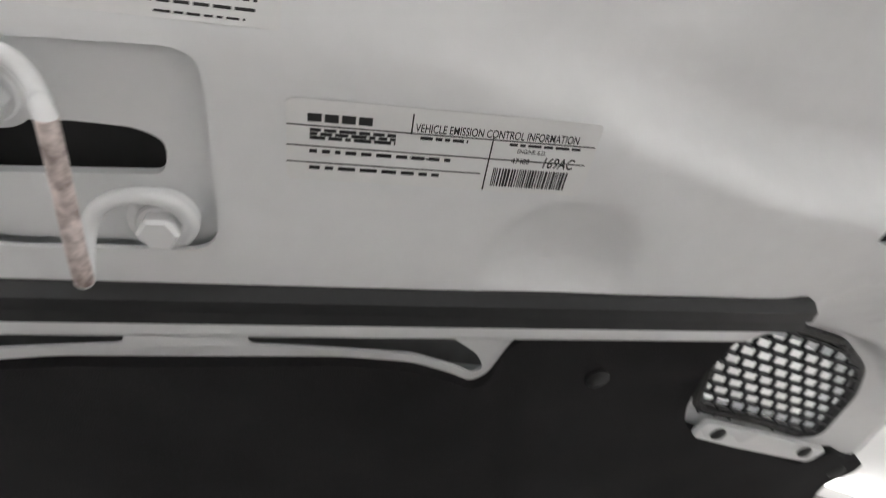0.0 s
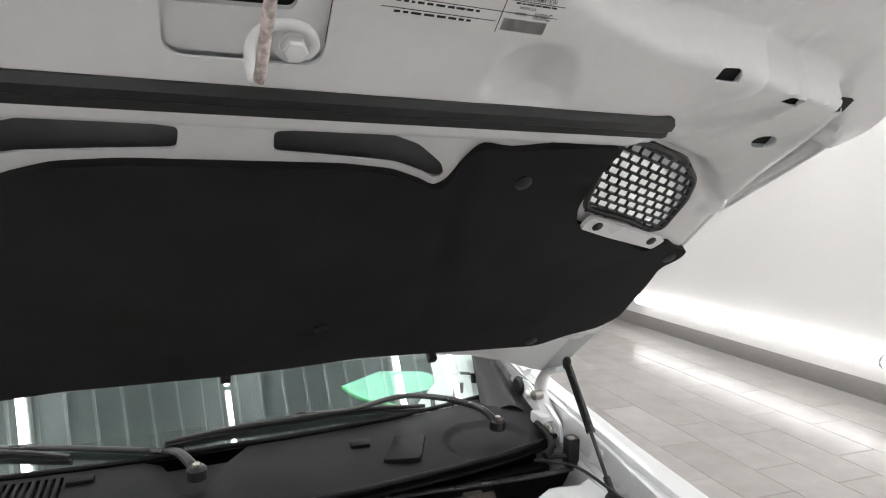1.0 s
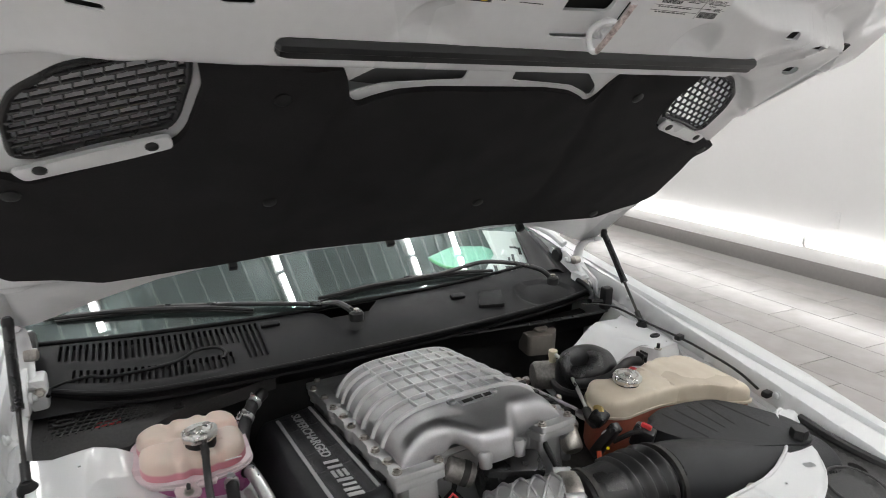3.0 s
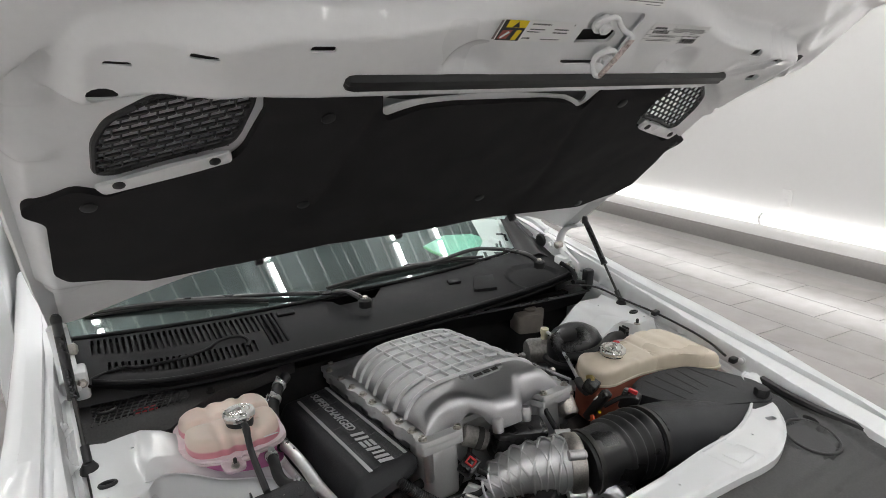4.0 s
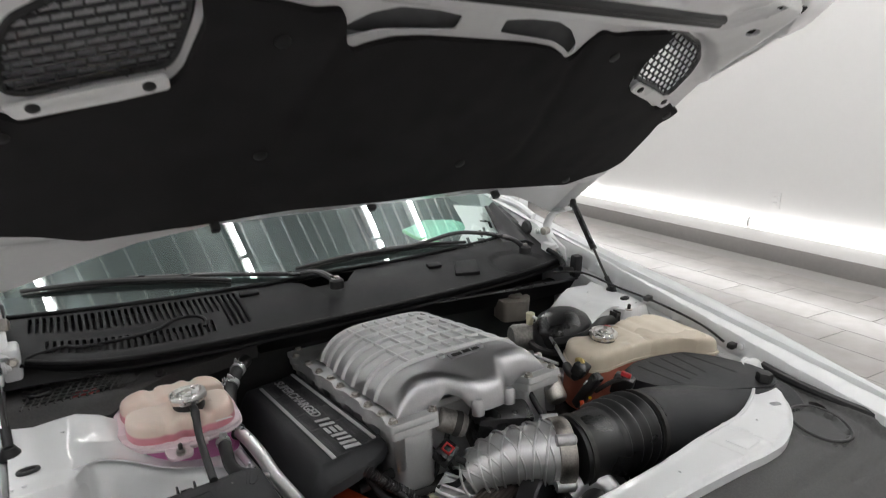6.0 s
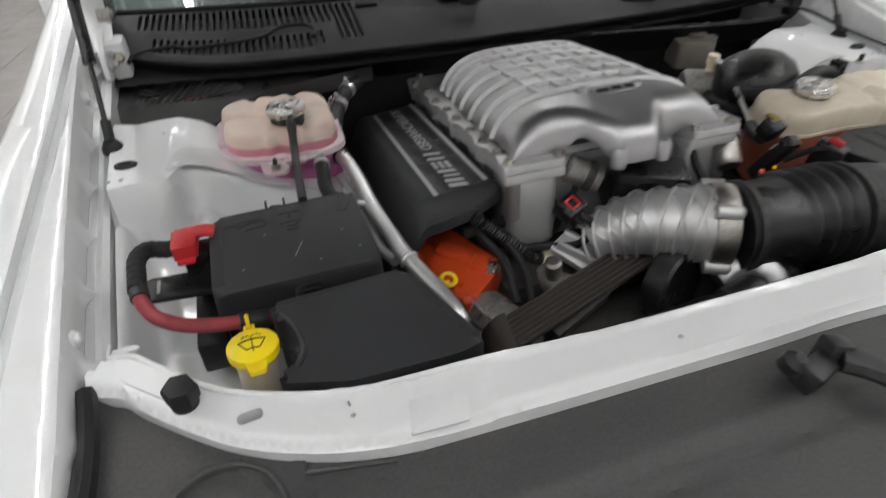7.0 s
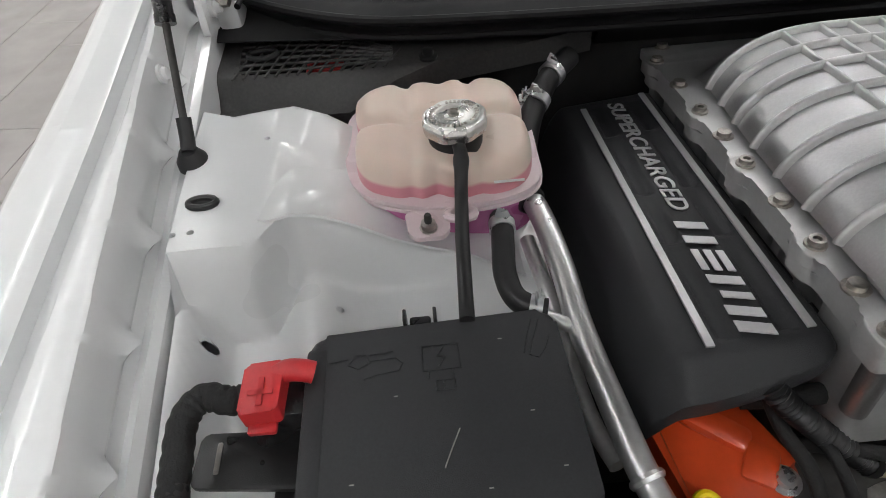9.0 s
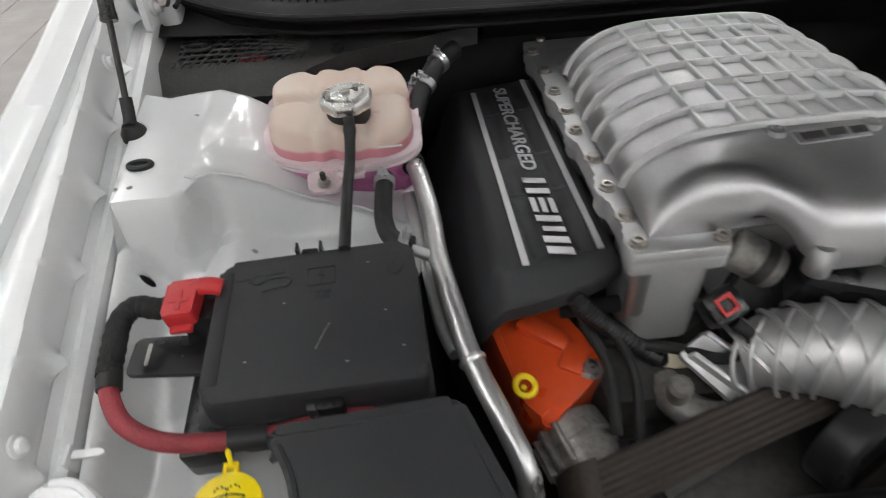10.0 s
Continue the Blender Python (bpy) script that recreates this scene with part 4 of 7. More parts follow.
# bulkhead below the cowl, its shade put into the near-black colour
part("bulkhead", surface(lambda u, v: Vector((-0.70 + 1.40 * u, 0.755 + 0.05 * (2 * u - 1) ** 2, 0.36 + 0.40 * v)), 16, 4, 0.004), CAVITY, cowl, "bulkhead below the cowl, near-black in place of shade")

# lower cowl shelf with a square-meshed intake
shelf = thing("intake_shelf", "black plastic cabin air intake shelf with a square mesh", "intake shelf")
part("shelf_top", sheet([(-0.715, 0.635), (-0.60, 0.628), (-0.545, 0.625), (-0.49, 0.648), (-0.44, 0.672), (-0.34, 0.695), (-0.25, 0.712), (-0.25, 0.74), (-0.45, 0.765), (-0.60, 0.80), (-0.70, 0.83), (-0.735, 0.74)],
     [rounded([(-0.672, 0.676), (-0.676, 0.738), (-0.668, 0.766), (-0.60, 0.756), (-0.55, 0.738), (-0.497, 0.708), (-0.493, 0.682), (-0.56, 0.670)], 0.01, 3)], 0.014, lambda x, y: 0.730 - 0.03 * step01(0.665, 0.63, y + 0.12 * (x + 0.55)) + 0.006 * noise.noise((x * 8, y * 8, 0)), 0.03), SHROUD, shelf, sharp=40)
mesh_bars = []
for i in range(15):
    x = -0.672 + 0.0125 * i
    mesh_bars.append(tube([(x - 0.006, 0.668, 0.7285), (x + 0.022, 0.768 - 0.0034 * i, 0.7285)], 0.0017, 6, 0))
for j in range(7):
    mesh_bars.append(tube([(-0.678, 0.682 + 0.0145 * j, 0.7287), (-0.58, 0.680 + 0.0125 * j, 0.7287), (-0.492, 0.682 + 0.0046 * j, 0.7287)], 0.0018, 6, 3))
part("mesh", join(*mesh_bars), SHROUD, shelf, "square plastic mesh")
part("mesh_ring", moved(tube([(0.017 * math.cos(a), 0.010 * math.sin(a), 0) for a in (2 * math.pi * i / 18 for i in range(18))], 0.0035, 8, 0, closed=True), pose(-0.648, 0.714, 0.732)), PLASTIC, shelf)
# near-black sheet in place of the shade under the mesh
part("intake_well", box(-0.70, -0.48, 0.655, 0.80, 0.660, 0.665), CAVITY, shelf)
part("red_filter_edge", box(-0.60, -0.555, 0.700, 0.725, 0.705, 0.713, 0.003), RED, shelf, "red edge below the mesh")
part("bolt", lathe([(0.011, 0.0), (0.011, 0.003), (0.0065, 0.004), (0.0065, 0.010), (0.004, 0.011)], 12, Matrix.Translation((-0.451, 0.679, 0.729))), RUBBER, shelf, "black bolt")
# corner pieces by the hinges
for sign in (-1, 1):
    hg = thing("hinge_assembly", "white painted bonnet hinge with pressed plates beside the cowl", "hood hinge", group="bonnet hinges")
    plate_out = rounded([(0.93, 0.835), (0.925, 0.85), (0.85, 0.858), (0.80, 0.835), (0.755, 0.826), (0.712, 0.806), (0.703, 0.764), (0.78, 0.748), (0.83, 0.79), (0.87, 0.81)], 0.008)
    part("hinge_plate", prism(plate_out, -0.004, 0.004, 0.0015), PAINT, hg, "white pressed hinge plate", Matrix(((0, 0, 1, sign * 0.700), (1, 0, 0, 0), (0, 1, 0, 0), (0, 0, 0, 1))))
    for yy, zz in ((0.735, 0.785), (0.775, 0.79), (0.835, 0.835)):
        part("hinge_bolt", lathe([(0.012, -0.002), (0.012, 0.004), (0.008, 0.005), (0.0075, 0.012), (0.005, 0.013)], 12, along((sign * 0.695, yy, zz), (0, yy, zz))), PAINT, hg, "white painted bolt")
    part("hinge_cup", lathe([(0.022, -0.004), (0.024, 0.004), (0.018, 0.010), (0.008, 0.010)], 18, along((sign * 0.697, 0.885, 0.836), (0, 0.885, 0.836))), RUBBER, hg, "dark rubber cup")
    part("bracket", box(min(sign * 0.70, sign * 0.715), max(sign * 0.70, sign * 0.715), 0.70, 0.86, 0.70, 0.76, 0.008), PAINT, hg)
    part("arm", tube([(sign * 0.700, 0.74, 0.80), (sign * 0.703, 0.80, 0.845), (sign * 0.705, 0.785, 0.90), (sign * 0.703, 0.72, 0.93)], 0.018, 8, 5, squash=0.4), PAINT, hg, "white hinge arm")
    part("hinge_block", box(min(sign * 0.668, sign * 0.698), max(sign * 0.668, sign * 0.698), 0.742, 0.792, 0.748, 0.815, 0.008), PAINT, hg, "white pressed hinge foot")
    part("hinge_nut", lathe([(0.010, 0), (0.010, 0.006), (0.006, 0.012)], 6, along((sign * 0.680, 0.742, 0.790), (sign * 0.66, 0.60, 0.83))), STEEL, hg)
    part("pivot", lathe([(0.012, -0.01), (0.012, 0.01), (0.006, 0.014)], 14, along((sign * 0.69, 0.795, 0.845), (0, 0.795, 0.845))), STEEL, hg, "steel pivot")
bum = thing("rubber_buffer", "black rubber bonnet buffer on the wing", "rubber buffer", group="rubber buffers")
part("body", box(0.676, 0.706, 0.645, 0.672, 0.735, 0.803, 0.007), RUBBER, bum)
part("arm", tube([(0.640, 0.672, 0.760), (0.666, 0.662, 0.762), (0.690, 0.655, 0.756)], 0.007, 8, 4), RUBBER, bum)

# windscreen
ws = thing("windscreen", "green-tinted windscreen reflecting ceiling lights", "windscreen")
SLOPE = math.tan(radians(29))


def glass(u, v):
    x = -0.74 + 1.48 * u
    run = 0.80 * v
    return Vector((x * (1 - 0.12 * v), 0.835 + bow(x) + run - 0.06 * x * x * v, 0.818 - 0.02 * abs(x) + SLOPE * run - 0.05 * v * v))


pane = part("pane", surface(glass, 40, 16, 0.004), GLASS, ws, sharp=60)
pane.visible_shadow = False
band = lambda u, v: glass(u, v * 0.07) - Vector((0, -0.002, 0.006))
part("frit_band", surface(band, 40, 2, 0.001), RUBBER, ws, "black printed band along the glass edge")
# parts of the cabin behind it
dash = thing("dashboard", "black dashboard behind the windscreen", "dashboard")
part("dash_top", surface(lambda u, v: Vector((-0.70 + 1.4 * u, 0.96 + 0.55 * v + 0.18 * (1 - v) * (2 * u - 1) ** 2, 0.80 + 0.05 * math.sin(v * 2.4))), 20, 8, 0.02), SATIN, dash)
# near-black board closes the cabin's shade behind the dashboard
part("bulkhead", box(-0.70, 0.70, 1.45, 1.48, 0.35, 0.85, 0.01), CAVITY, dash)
single("car_cabin", join(box(-0.82, 0.82, 2.3, 2.34, 0.3, 1.38), box(-0.70, 0.70, 1.60, 2.34, 1.26, 1.30), box(-0.84, -0.80, 1.05, 2.34, FLOOR, 1.0), box(0.80, 0.84, 1.05, 2.34, FLOOR, 1.0)), SATIN, "dark car cabin behind the windscreen", "car cabin", kind="structure")
for sign in (-1, 1):
    single("car_side", box(min(sign * 0.795, sign * 0.846), max(sign * 0.795, sign * 0.846), 1.042, 1.60, FLOOR + 0.002, 1.004, 0.012), PAINT, "white painted body side behind the wing", "car side", kind="structure")

# sheets set behind the glass
def under_glass(x, y, off=0.008):
    run = y - 0.835 - bow(x)
    return Vector((x, y, 0.818 - 0.02 * abs(x) + SLOPE * run - 0.05 * (run / 0.8) ** 2 - off))


def pasted(outline, off, thick=0.001):
    """A thin sheet under the glass with the given outline."""
    bm = prism(outline, 0, thick)
    bmesh.ops.triangulate(bm, faces=bm.faces[:])
    bmesh.ops.subdivide_edges(bm, edges=bm.edges[:], cuts=2)
    for v in bm.verts:
        v.co = under_glass(v.co.x, v.co.y, off - v.co.z)
    return bm


note = thing("pale_green_sheet", "pale green sheet with a bright green edge behind the glass", "sticker")
part("sheet", pasted([(0.266, 0.962), (0.37, 1.0), (0.482, 1.0), (0.595, 0.955), (0.449, 0.904), (0.409, 0.896), (0.296, 0.930)], 0.012), surface_of("pale_green_film", (0.42, 0.80, 0.62), 0.4, vary=0.05), note)
GREEN = surface_of("bright_green_edge", (0.22, 0.72, 0.30), 0.4, vary=0.05)
part("edge", tube([under_glass(x, y, 0.010) for x, y in ((0.268, 0.958), (0.296, 0.929), (0.35, 0.911), (0.40, 0.897))], 0.0045, 6, 3), GREEN, note, "bright green edge")
# panel and black bars stand in for a lettered wall mirrored in the glass
dec = thing("reflected_sign", "white panel with black print standing for a wall sign reflected in the glass", "window lettering")
part("panel", pasted([(0.40, 0.875), (0.46, 0.855), (0.66, 0.875), (0.66, 1.06), (0.52, 1.06), (0.50, 0.96)], 0.005), LABEL, dec)
for x, y, w, d, lean in ((0.455, 0.878, 0.035, 0.008, 0.1), (0.462, 0.893, 0.012, 0.022, 0.3), (0.505, 0.868, 0.008, 0.035, 0.4), (0.522, 0.872, 0.008, 0.035, 0.4), (0.51, 0.905, 0.03, 0.008, 0.2), (0.53, 0.918, 0.010, 0.030, 0.5), (0.553, 0.93, 0.010, 0.03, 0.5), (0.575, 0.90, 0.022, 0.007, 0.1), (0.57, 0.878, 0.008, 0.016, 0.3), (0.592, 0.88, 0.008, 0.018, 0.3), (0.60, 0.96, 0.012, 0.03, 0.4), (0.58, 0.985, 0.03, 0.008, 0.2)):
    part("reflected_letter", pasted([(x, y), (x + w, y), (x + w + lean * d, y + d), (x + lean * d, y + d)], 0.0035), INK, dec)
corner = thing("pillar_trim", "black rubber trim at the foot of the windscreen pillar", "trim", group="pillar trims")
def corner_sheet(u, v):
    inner = Vector(under_glass(0.585 + 0.05 * u, 0.875 + 0.16 * u, -0.010))
    outer = Vector((0.705, 0.80 + 0.24 * u, 0.785 + 0.085 * u))
    return inner.lerp(outer, v) + Vector((0, 0, 0.012 * math.sin(math.pi * v) + 0.005 * math.cos(v * 12)))


part("trim", surface(corner_sheet, 16, 24, 0.004), RUBBER, corner, sharp=60)
part("trim", tube([(0.63, 1.00, 0.93), (0.70, 0.95, 0.90), (0.715, 0.88, 0.87)], 0.012, 8, 5), PAINT, corner, "white pillar edge")


# wipers
def wiper(pivot, path, blade, label):
    wp = thing("windscreen_wiper", label, "wiper", group="windscreen wipers")
    part("arm", tube([pivot, *path], lambda t: 0.0105 - 0.0042 * t, 10, 6, squash=0.7), PLASTIC, wp)
    part("pivot_cap", lathe([(0.017, -0.012), (0.017, 0.006), (0.012, 0.011), (0.004, 0.012)], 16, Matrix.Translation(pivot)), RUBBER, wp, "black pivot cap")
    part("pivot_nut", lathe([(0.007, 0.010), (0.007, 0.016), (0.005, 0.017)], 6, Matrix.Translation(pivot)), STEEL, wp, "steel nut")
    bl = part("blade_holder", tube(blade, lambda t: 0.0045 + 0.0025 * math.sin(math.pi * t), 8, 4), RUBBER, wp)
    part("blade_rubber", tube([Vector(p) - Vector((0, -0.004, 0.010)) for p in blade], 0.003, 6, 4), RUBBER, bl)
    return wp


def gp(x, y, off):
    return tuple(under_glass(x, y, -off))


wiper((-0.046, 0.736, 0.828), [(-0.058, 0.755, 0.840), (-0.078, 0.79, 0.846), gp(-0.110, 0.835, 0.018), gp(-0.187, 0.862, 0.012), gp(-0.30, 0.892, 0.014), gp(-0.46, 0.935, 0.016)], [gp(-0.255, 0.867, 0.010), gp(-0.338, 0.894, 0.013), gp(-0.465, 0.932, 0.014), gp(-0.55, 0.955, 0.014), gp(-0.66, 0.985, 0.010)], "black wiper with a cranked arm lying over the cowl")
wiper((0.552, 0.735, 0.822), [(0.530, 0.760, 0.846), (0.495, 0.785, 0.858), (0.445, 0.815, 0.866), (0.37, 0.845, 0.868), gp(0.259, 0.872, 0.018), gp(0.15, 0.872, 0.016)], [gp(0.44, 0.878, 0.014), gp(0.30, 0.874, 0.016), gp(0.143, 0.865, 0.015), gp(0.03, 0.860, 0.014), gp(-0.10, 0.857, 0.010)], "black wiper lying along the foot of the windscreen")

# gas struts
def gas_strut(sign):
    foot, head = Vector((sign * 0.690, 0.520, 0.742)), Vector((sign * 0.700, 0.700, 0.951))
    st = thing("gas_strut", "black gas strut holding up the bonnet", "gas strut", group="gas struts")
    d = (head - foot)
    part("rod", tube([foot + d * 0.04, foot + d * 0.52], 0.0038, 10, 0), DARKMETAL, st, "thin dark rod")
    part("cylinder", tube([foot + d * 0.46, foot + d * 0.97], 0.0088, 14, 0), PLASTIC, st)
    part("collar", tube([foot + d * 0.445, foot + d * 0.475], 0.0098, 14, 0), PLASTIC, st)
    part("socket", tube([foot + Vector((0, 0, 0.004)), foot + d * 0.05, foot + d * 0.13], 0.0072, 12, 3), RUBBER, st, "black ball socket")
    part("foot", lathe([(0.0155, -0.012), (0.0148, -0.004), (0.0115, 0.001), (0.009, 0.006)], 20, Matrix.Translation(foot)), RUBBER, st, "round black rubber foot")
    part("head", lathe([(0.008, -0.012), (0.0095, -0.004), (0.0095, 0.006), (0.006, 0.012)], 12, Matrix.Translation(head)), RUBBER, st)


for sign in (-1, 1):
    gas_strut(sign)

# ---- things beside the engine, on the side of the coolant tank ----
# coolant expansion tank
tank = thing("coolant_tank", "milky plastic coolant tank half full of pink coolant", "coolant tank")
SEAM = [(-0.549, 0.565), (-0.545, 0.515), (-0.533, 0.484), (-0.508, 0.466), (-0.465, 0.452), (-0.41, 0.452), (-0.372, 0.462), (-0.352, 0.482), (-0.349, 0.52), (-0.349, 0.575), (-0.356, 0.612), (-0.385, 0.628), (-0.455, 0.632), (-0.515, 0.630), (-0.542, 0.610)]
TOPS = [(-0.541, 0.600), (-0.541, 0.572), (-0.535, 0.556), (-0.541, 0.540), (-0.540, 0.505), (-0.527, 0.480), (-0.500, 0.466), (-0.475, 0.461), (-0.458, 0.466), (-0.441, 0.459), (-0.40, 0.459), (-0.372, 0.470), (-0.358, 0.495), (-0.357, 0.530), (-0.363, 0.546), (-0.357, 0.562), (-0.362, 0.598), (-0.382, 0.618), (-0.425, 0.622), (-0.446, 0.615), (-0.466, 0.622), (-0.515, 0.621)]


def lobed(outline, z0, z1, grooves_x, grooves_y, depth=0.0042, width=0.0075):
    """A blown shell over an outline, with rounded lobes parted by grooves."""
    pts = smoothed([(p[0], p[1], 0) for p in outline], True, 7)
    c = sum(pts, Vector()) / len(pts)
    bm, rings = bmesh.new(), []
    for f, h in ((1, 0), (0.998, 0.25), (0.992, 0.48), (0.978, 0.68), (0.955, 0.82), (0.92, 0.91), (0.88, 0.96), (0.83, 0.985), (0.77, 1), (0.70, 1), (0.62, 1), (0.54, 1), (0.45, 1), (0.36, 1), (0.27, 1), (0.18, 1), (0.09, 1), (0.002, 1)):
        ring = []
        for p in pts:
            x, y = c.x + (p.x - c.x) * f, c.y + (p.y - c.y) * f
            g = min(1.0, sum(math.exp(-((x - a) / width) ** 2) for a in grooves_x) + sum(math.exp(-((y - a) / width) ** 2) for a in grooves_y))
            k = 1 - 0.55 * depth * g / 0.08
            ring.append(bm.verts.new((c.x + (x - c.x) * k, c.y + (y - c.y) * k, z0 + (z1 - z0) * h - depth * g * min(1.0, h * 1.2))))
        rings.append(ring)
    for a, b in zip(rings, rings[1:]):
        for i in range(len(pts)):
            bm.faces.new((a[i], a[(i + 1) % len(pts)], b[(i + 1) % len(pts)], b[i]))
    bm.faces.new(rings[-1])
    bm.faces.new(rings[0][::-1])
    return bm


part("upper_shell", lobed([(-0.446 + (x + 0.449) * 0.945, 0.543 + (y - 0.543) * 0.955) for x, y in TOPS], 0.703, 0.7435, (-0.480, -0.412), (0.550,), 0.0062), TANK, tank, sharp=80)
part("seam_flange", prism([tuple(p)[:2] for p in smoothed([(a, b, 0) for a, b in SEAM])], 0.6985, 0.7025, 0.0012), MILKY, tank, "milky welded seam flange")
part("seam_flange", prism([(-0.449 + (p.x + 0.449) * 0.985, 0.545 + (p.y - 0.545) * 0.985) for p in smoothed([(a, b, 0) for a, b in SEAM])], 0.7035, 0.7085, 0.0015), MILKY, tank)
part("lower_shell", moved(prism([tuple(p)[:2] for p in smoothed([(-0.449 + (a + 0.449) * 0.93, 0.545 + (b - 0.545) * 0.94, 0) for a, b in SEAM])], 0.650, 0.6985, 0), Matrix()), COOLANT, tank, "pink coolant showing through the lower shell")
ear = [(-0.488, 0.452), (-0.485, 0.425), (-0.478, 0.418), (-0.452, 0.418), (-0.446, 0.428), (-0.447, 0.455)]
part("mounting_ear", prism(rounded(ear, 0.006), 0.700, 0.7055, 0.001), MILKY, tank)
bt = part("mounting_bolt", lathe([(0.0075, 0.706), (0.0085, 0.708), (0.0068, 0.7085), (0.0068, 0.714), (0.004, 0.715)], 12, Matrix.Translation((-0.466, 0.428, 0))), STEEL, tank, "steel nut on a dark stud")
part("stud", lathe([(0.0034, 0.715), (0.0034, 0.723), (0.0026, 0.7245)], 8, Matrix.Translation((-0.466, 0.428, 0))), DARKMETAL, bt)
part("hose_loop", moved(tube([(0.0125 * math.cos(a), 0.0125 * math.sin(a), 0) for a in (2 * math.pi * i / 16 for i in range(16))], 0.0042, 8, 0, closed=True), pose(-0.4355, 0.437, 0.712, -25, 0, 0)), MILKY, tank)
part("hose_loop_web", prism(rounded([(-0.449, 0.436), (-0.449, 0.46), (-0.421, 0.46), (-0.421, 0.436)], 0.003), 0.703, 0.708), MILKY, tank)
part("filler_neck", lathe([(0.0255, 0.732), (0.0265, 0.751), (0.0245, 0.757)], 24, Matrix.Translation((-0.433, 0.510, 0))), RUBBER, tank, "black filler neck")
part("raised_print", box(-0.402, -0.374, 0.459, 0.4605, 0.7255, 0.7275), LABEL, tank)


def pressure_cap(at, tilt):
    cp = thing("pressure_cap", "scratched steel radiator pressure cap with scalloped rim", "pressure cap", Matrix.Translation(at) @ pose(0, 0, 0, *tilt), group="pressure caps")
    part("skirt", lathe([(0.0295, -0.004), (0.0305, 0.001), (0.0305, 0.007), (0.0285, 0.0095), (0.0255, 0.0100)], 48, None, 0.03, 8), CHROME, cp)
    part("disc", lathe([(0.0285, 0.008), (0.0255, 0.0112), (0.0180, 0.0104), (0.0165, 0.0085), (0.0110, 0.0085), (0.0100, 0.0112), (0.0070, 0.0118)], 40), CHROME, cp)
    part("rivet", lathe([(0.0062, 0.011), (0.0062, 0.0132), (0.0045, 0.0142), (0.0030, 0.0130)], 16), STEEL, cp, "brassy centre rivet")
    # embossed marks round the disc
    marks = [moved(box(-0.0011, 0.0011, -0.0018, 0.0018, 0.0108, 0.0115), pose(0.0215 * math.cos(a), 0.0215 * math.sin(a), 0, 0, 0, math.degrees(a) - 90)) for a in (2 * math.pi * i / 34 for i in range(34) if i % 9)]
    part("embossed_marks", join(*marks), STEEL, cp)
    return cp


pressure_cap((-0.433, 0.511, 0.758), (-6, 0, 20))
ov = thing("overflow_hose", "thin black rubber overflow hose from the tank cap", "hose")
part("hose", tube([(-0.432, 0.487, 0.752), (-0.431, 0.474, 0.752), (-0.432, 0.462, 0.742), (-0.4345, 0.438, 0.727), (-0.438, 0.39, 0.722), (-0.4415, 0.318, 0.716)], lambda t: 0.0062 + 0.0013 * math.exp(-((t - 0.30) / 0.08) ** 2), 12, 6), RUBBER, ov)
lh = thing("tank_hose", "curved black rubber hose with spring clamps below the tank", "hose")
part("hose", tube([(-0.398, 0.447, 0.690), (-0.3985, 0.430, 0.700), (-0.401, 0.405, 0.698), (-0.4025, 0.380, 0.690), (-0.397, 0.357, 0.686), (-0.383, 0.344, 0.686), (-0.372, 0.340, 0.686)], 0.0105, 12, 6), RUBBER, lh)


def spring_clamp(parent, at, toward, r):
    m = along(at, toward)
    c = part("spring_clamp", lathe([(r + 0.0004, -0.0055), (r + 0.0018, -0.0055), (r + 0.0018, 0.0055), (r + 0.0004, 0.0055)], 20, m), CLAMP, parent, "zinc spring clamp")
    for s in (-1, 1):
        part("clamp_ear", moved(box(-0.0035, 0.0035, -0.001, 0.001, 0, 0.010, 0.0006, 1), m @ pose(s * 0.004, r + 0.002, 0, -90 + s * 10, 0, s * 18)), CLAMP, c)


spring_clamp(lh, (-0.3988, 0.428, 0.700), (-0.4, 0.40, 0.70), 0.0105)
spring_clamp(lh, (-0.381, 0.3435, 0.686), (-0.37, 0.34, 0.686), 0.0105)
uh = thing("coolant_hose", "black rubber coolant hoses with zinc clamps behind the tank", "hose")
part("hose", tube([(-0.372, 0.478, 0.680), (-0.362, 0.53, 0.690), (-0.345, 0.585, 0.705), (-0.318, 0.628, 0.722), (-0.29, 0.66, 0.725)], 0.013, 12, 6), RUBBER, uh)
part("hose", tube([(-0.37, 0.606, 0.70), (-0.345, 0.600, 0.708), (-0.33, 0.595, 0.705)], 0.010, 12, 6), RUBBER, uh)
for at, to, r in (((-0.337, 0.60, 0.712), (-0.318, 0.628, 0.722), 0.013), ((-0.315, 0.632, 0.7225), (-0.29, 0.66, 0.725), 0.013), ((-0.352, 0.602, 0.706), (-0.33, 0.595, 0.705), 0.010)):
    spring_clamp(uh, at, to, r)

# aluminium coolant pipe
pipe = thing("coolant_pipe", "scuffed bare aluminium coolant pipe with a welded branch", "pipe")
main = [(-0.375, 0.505, 0.678), (-0.360, 0.462, 0.686), (-0.3505, 0.39, 0.684), (-0.3475, 0.325, 0.681), (-0.336, 0.245, 0.676), (-0.327, 0.198, 0.672), (-0.306, 0.135, 0.664), (-0.294, 0.098, 0.652), (-0.292, 0.08, 0.62)]
part("tube", tube(main, 0.0112, 16, 6), MILLED, pipe)
part("second_tube", tube([(-0.372, 0.44, 0.665), (-0.362, 0.36, 0.662), (-0.353, 0.26, 0.657), (-0.342, 0.215, 0.662)], 0.0075, 12, 5), MILLED, pipe)
part("branch", tube([(-0.348, 0.322, 0.681), (-0.365, 0.330, 0.684), (-0.385, 0.340, 0.686)], 0.0062, 12, 4), MILLED, pipe)
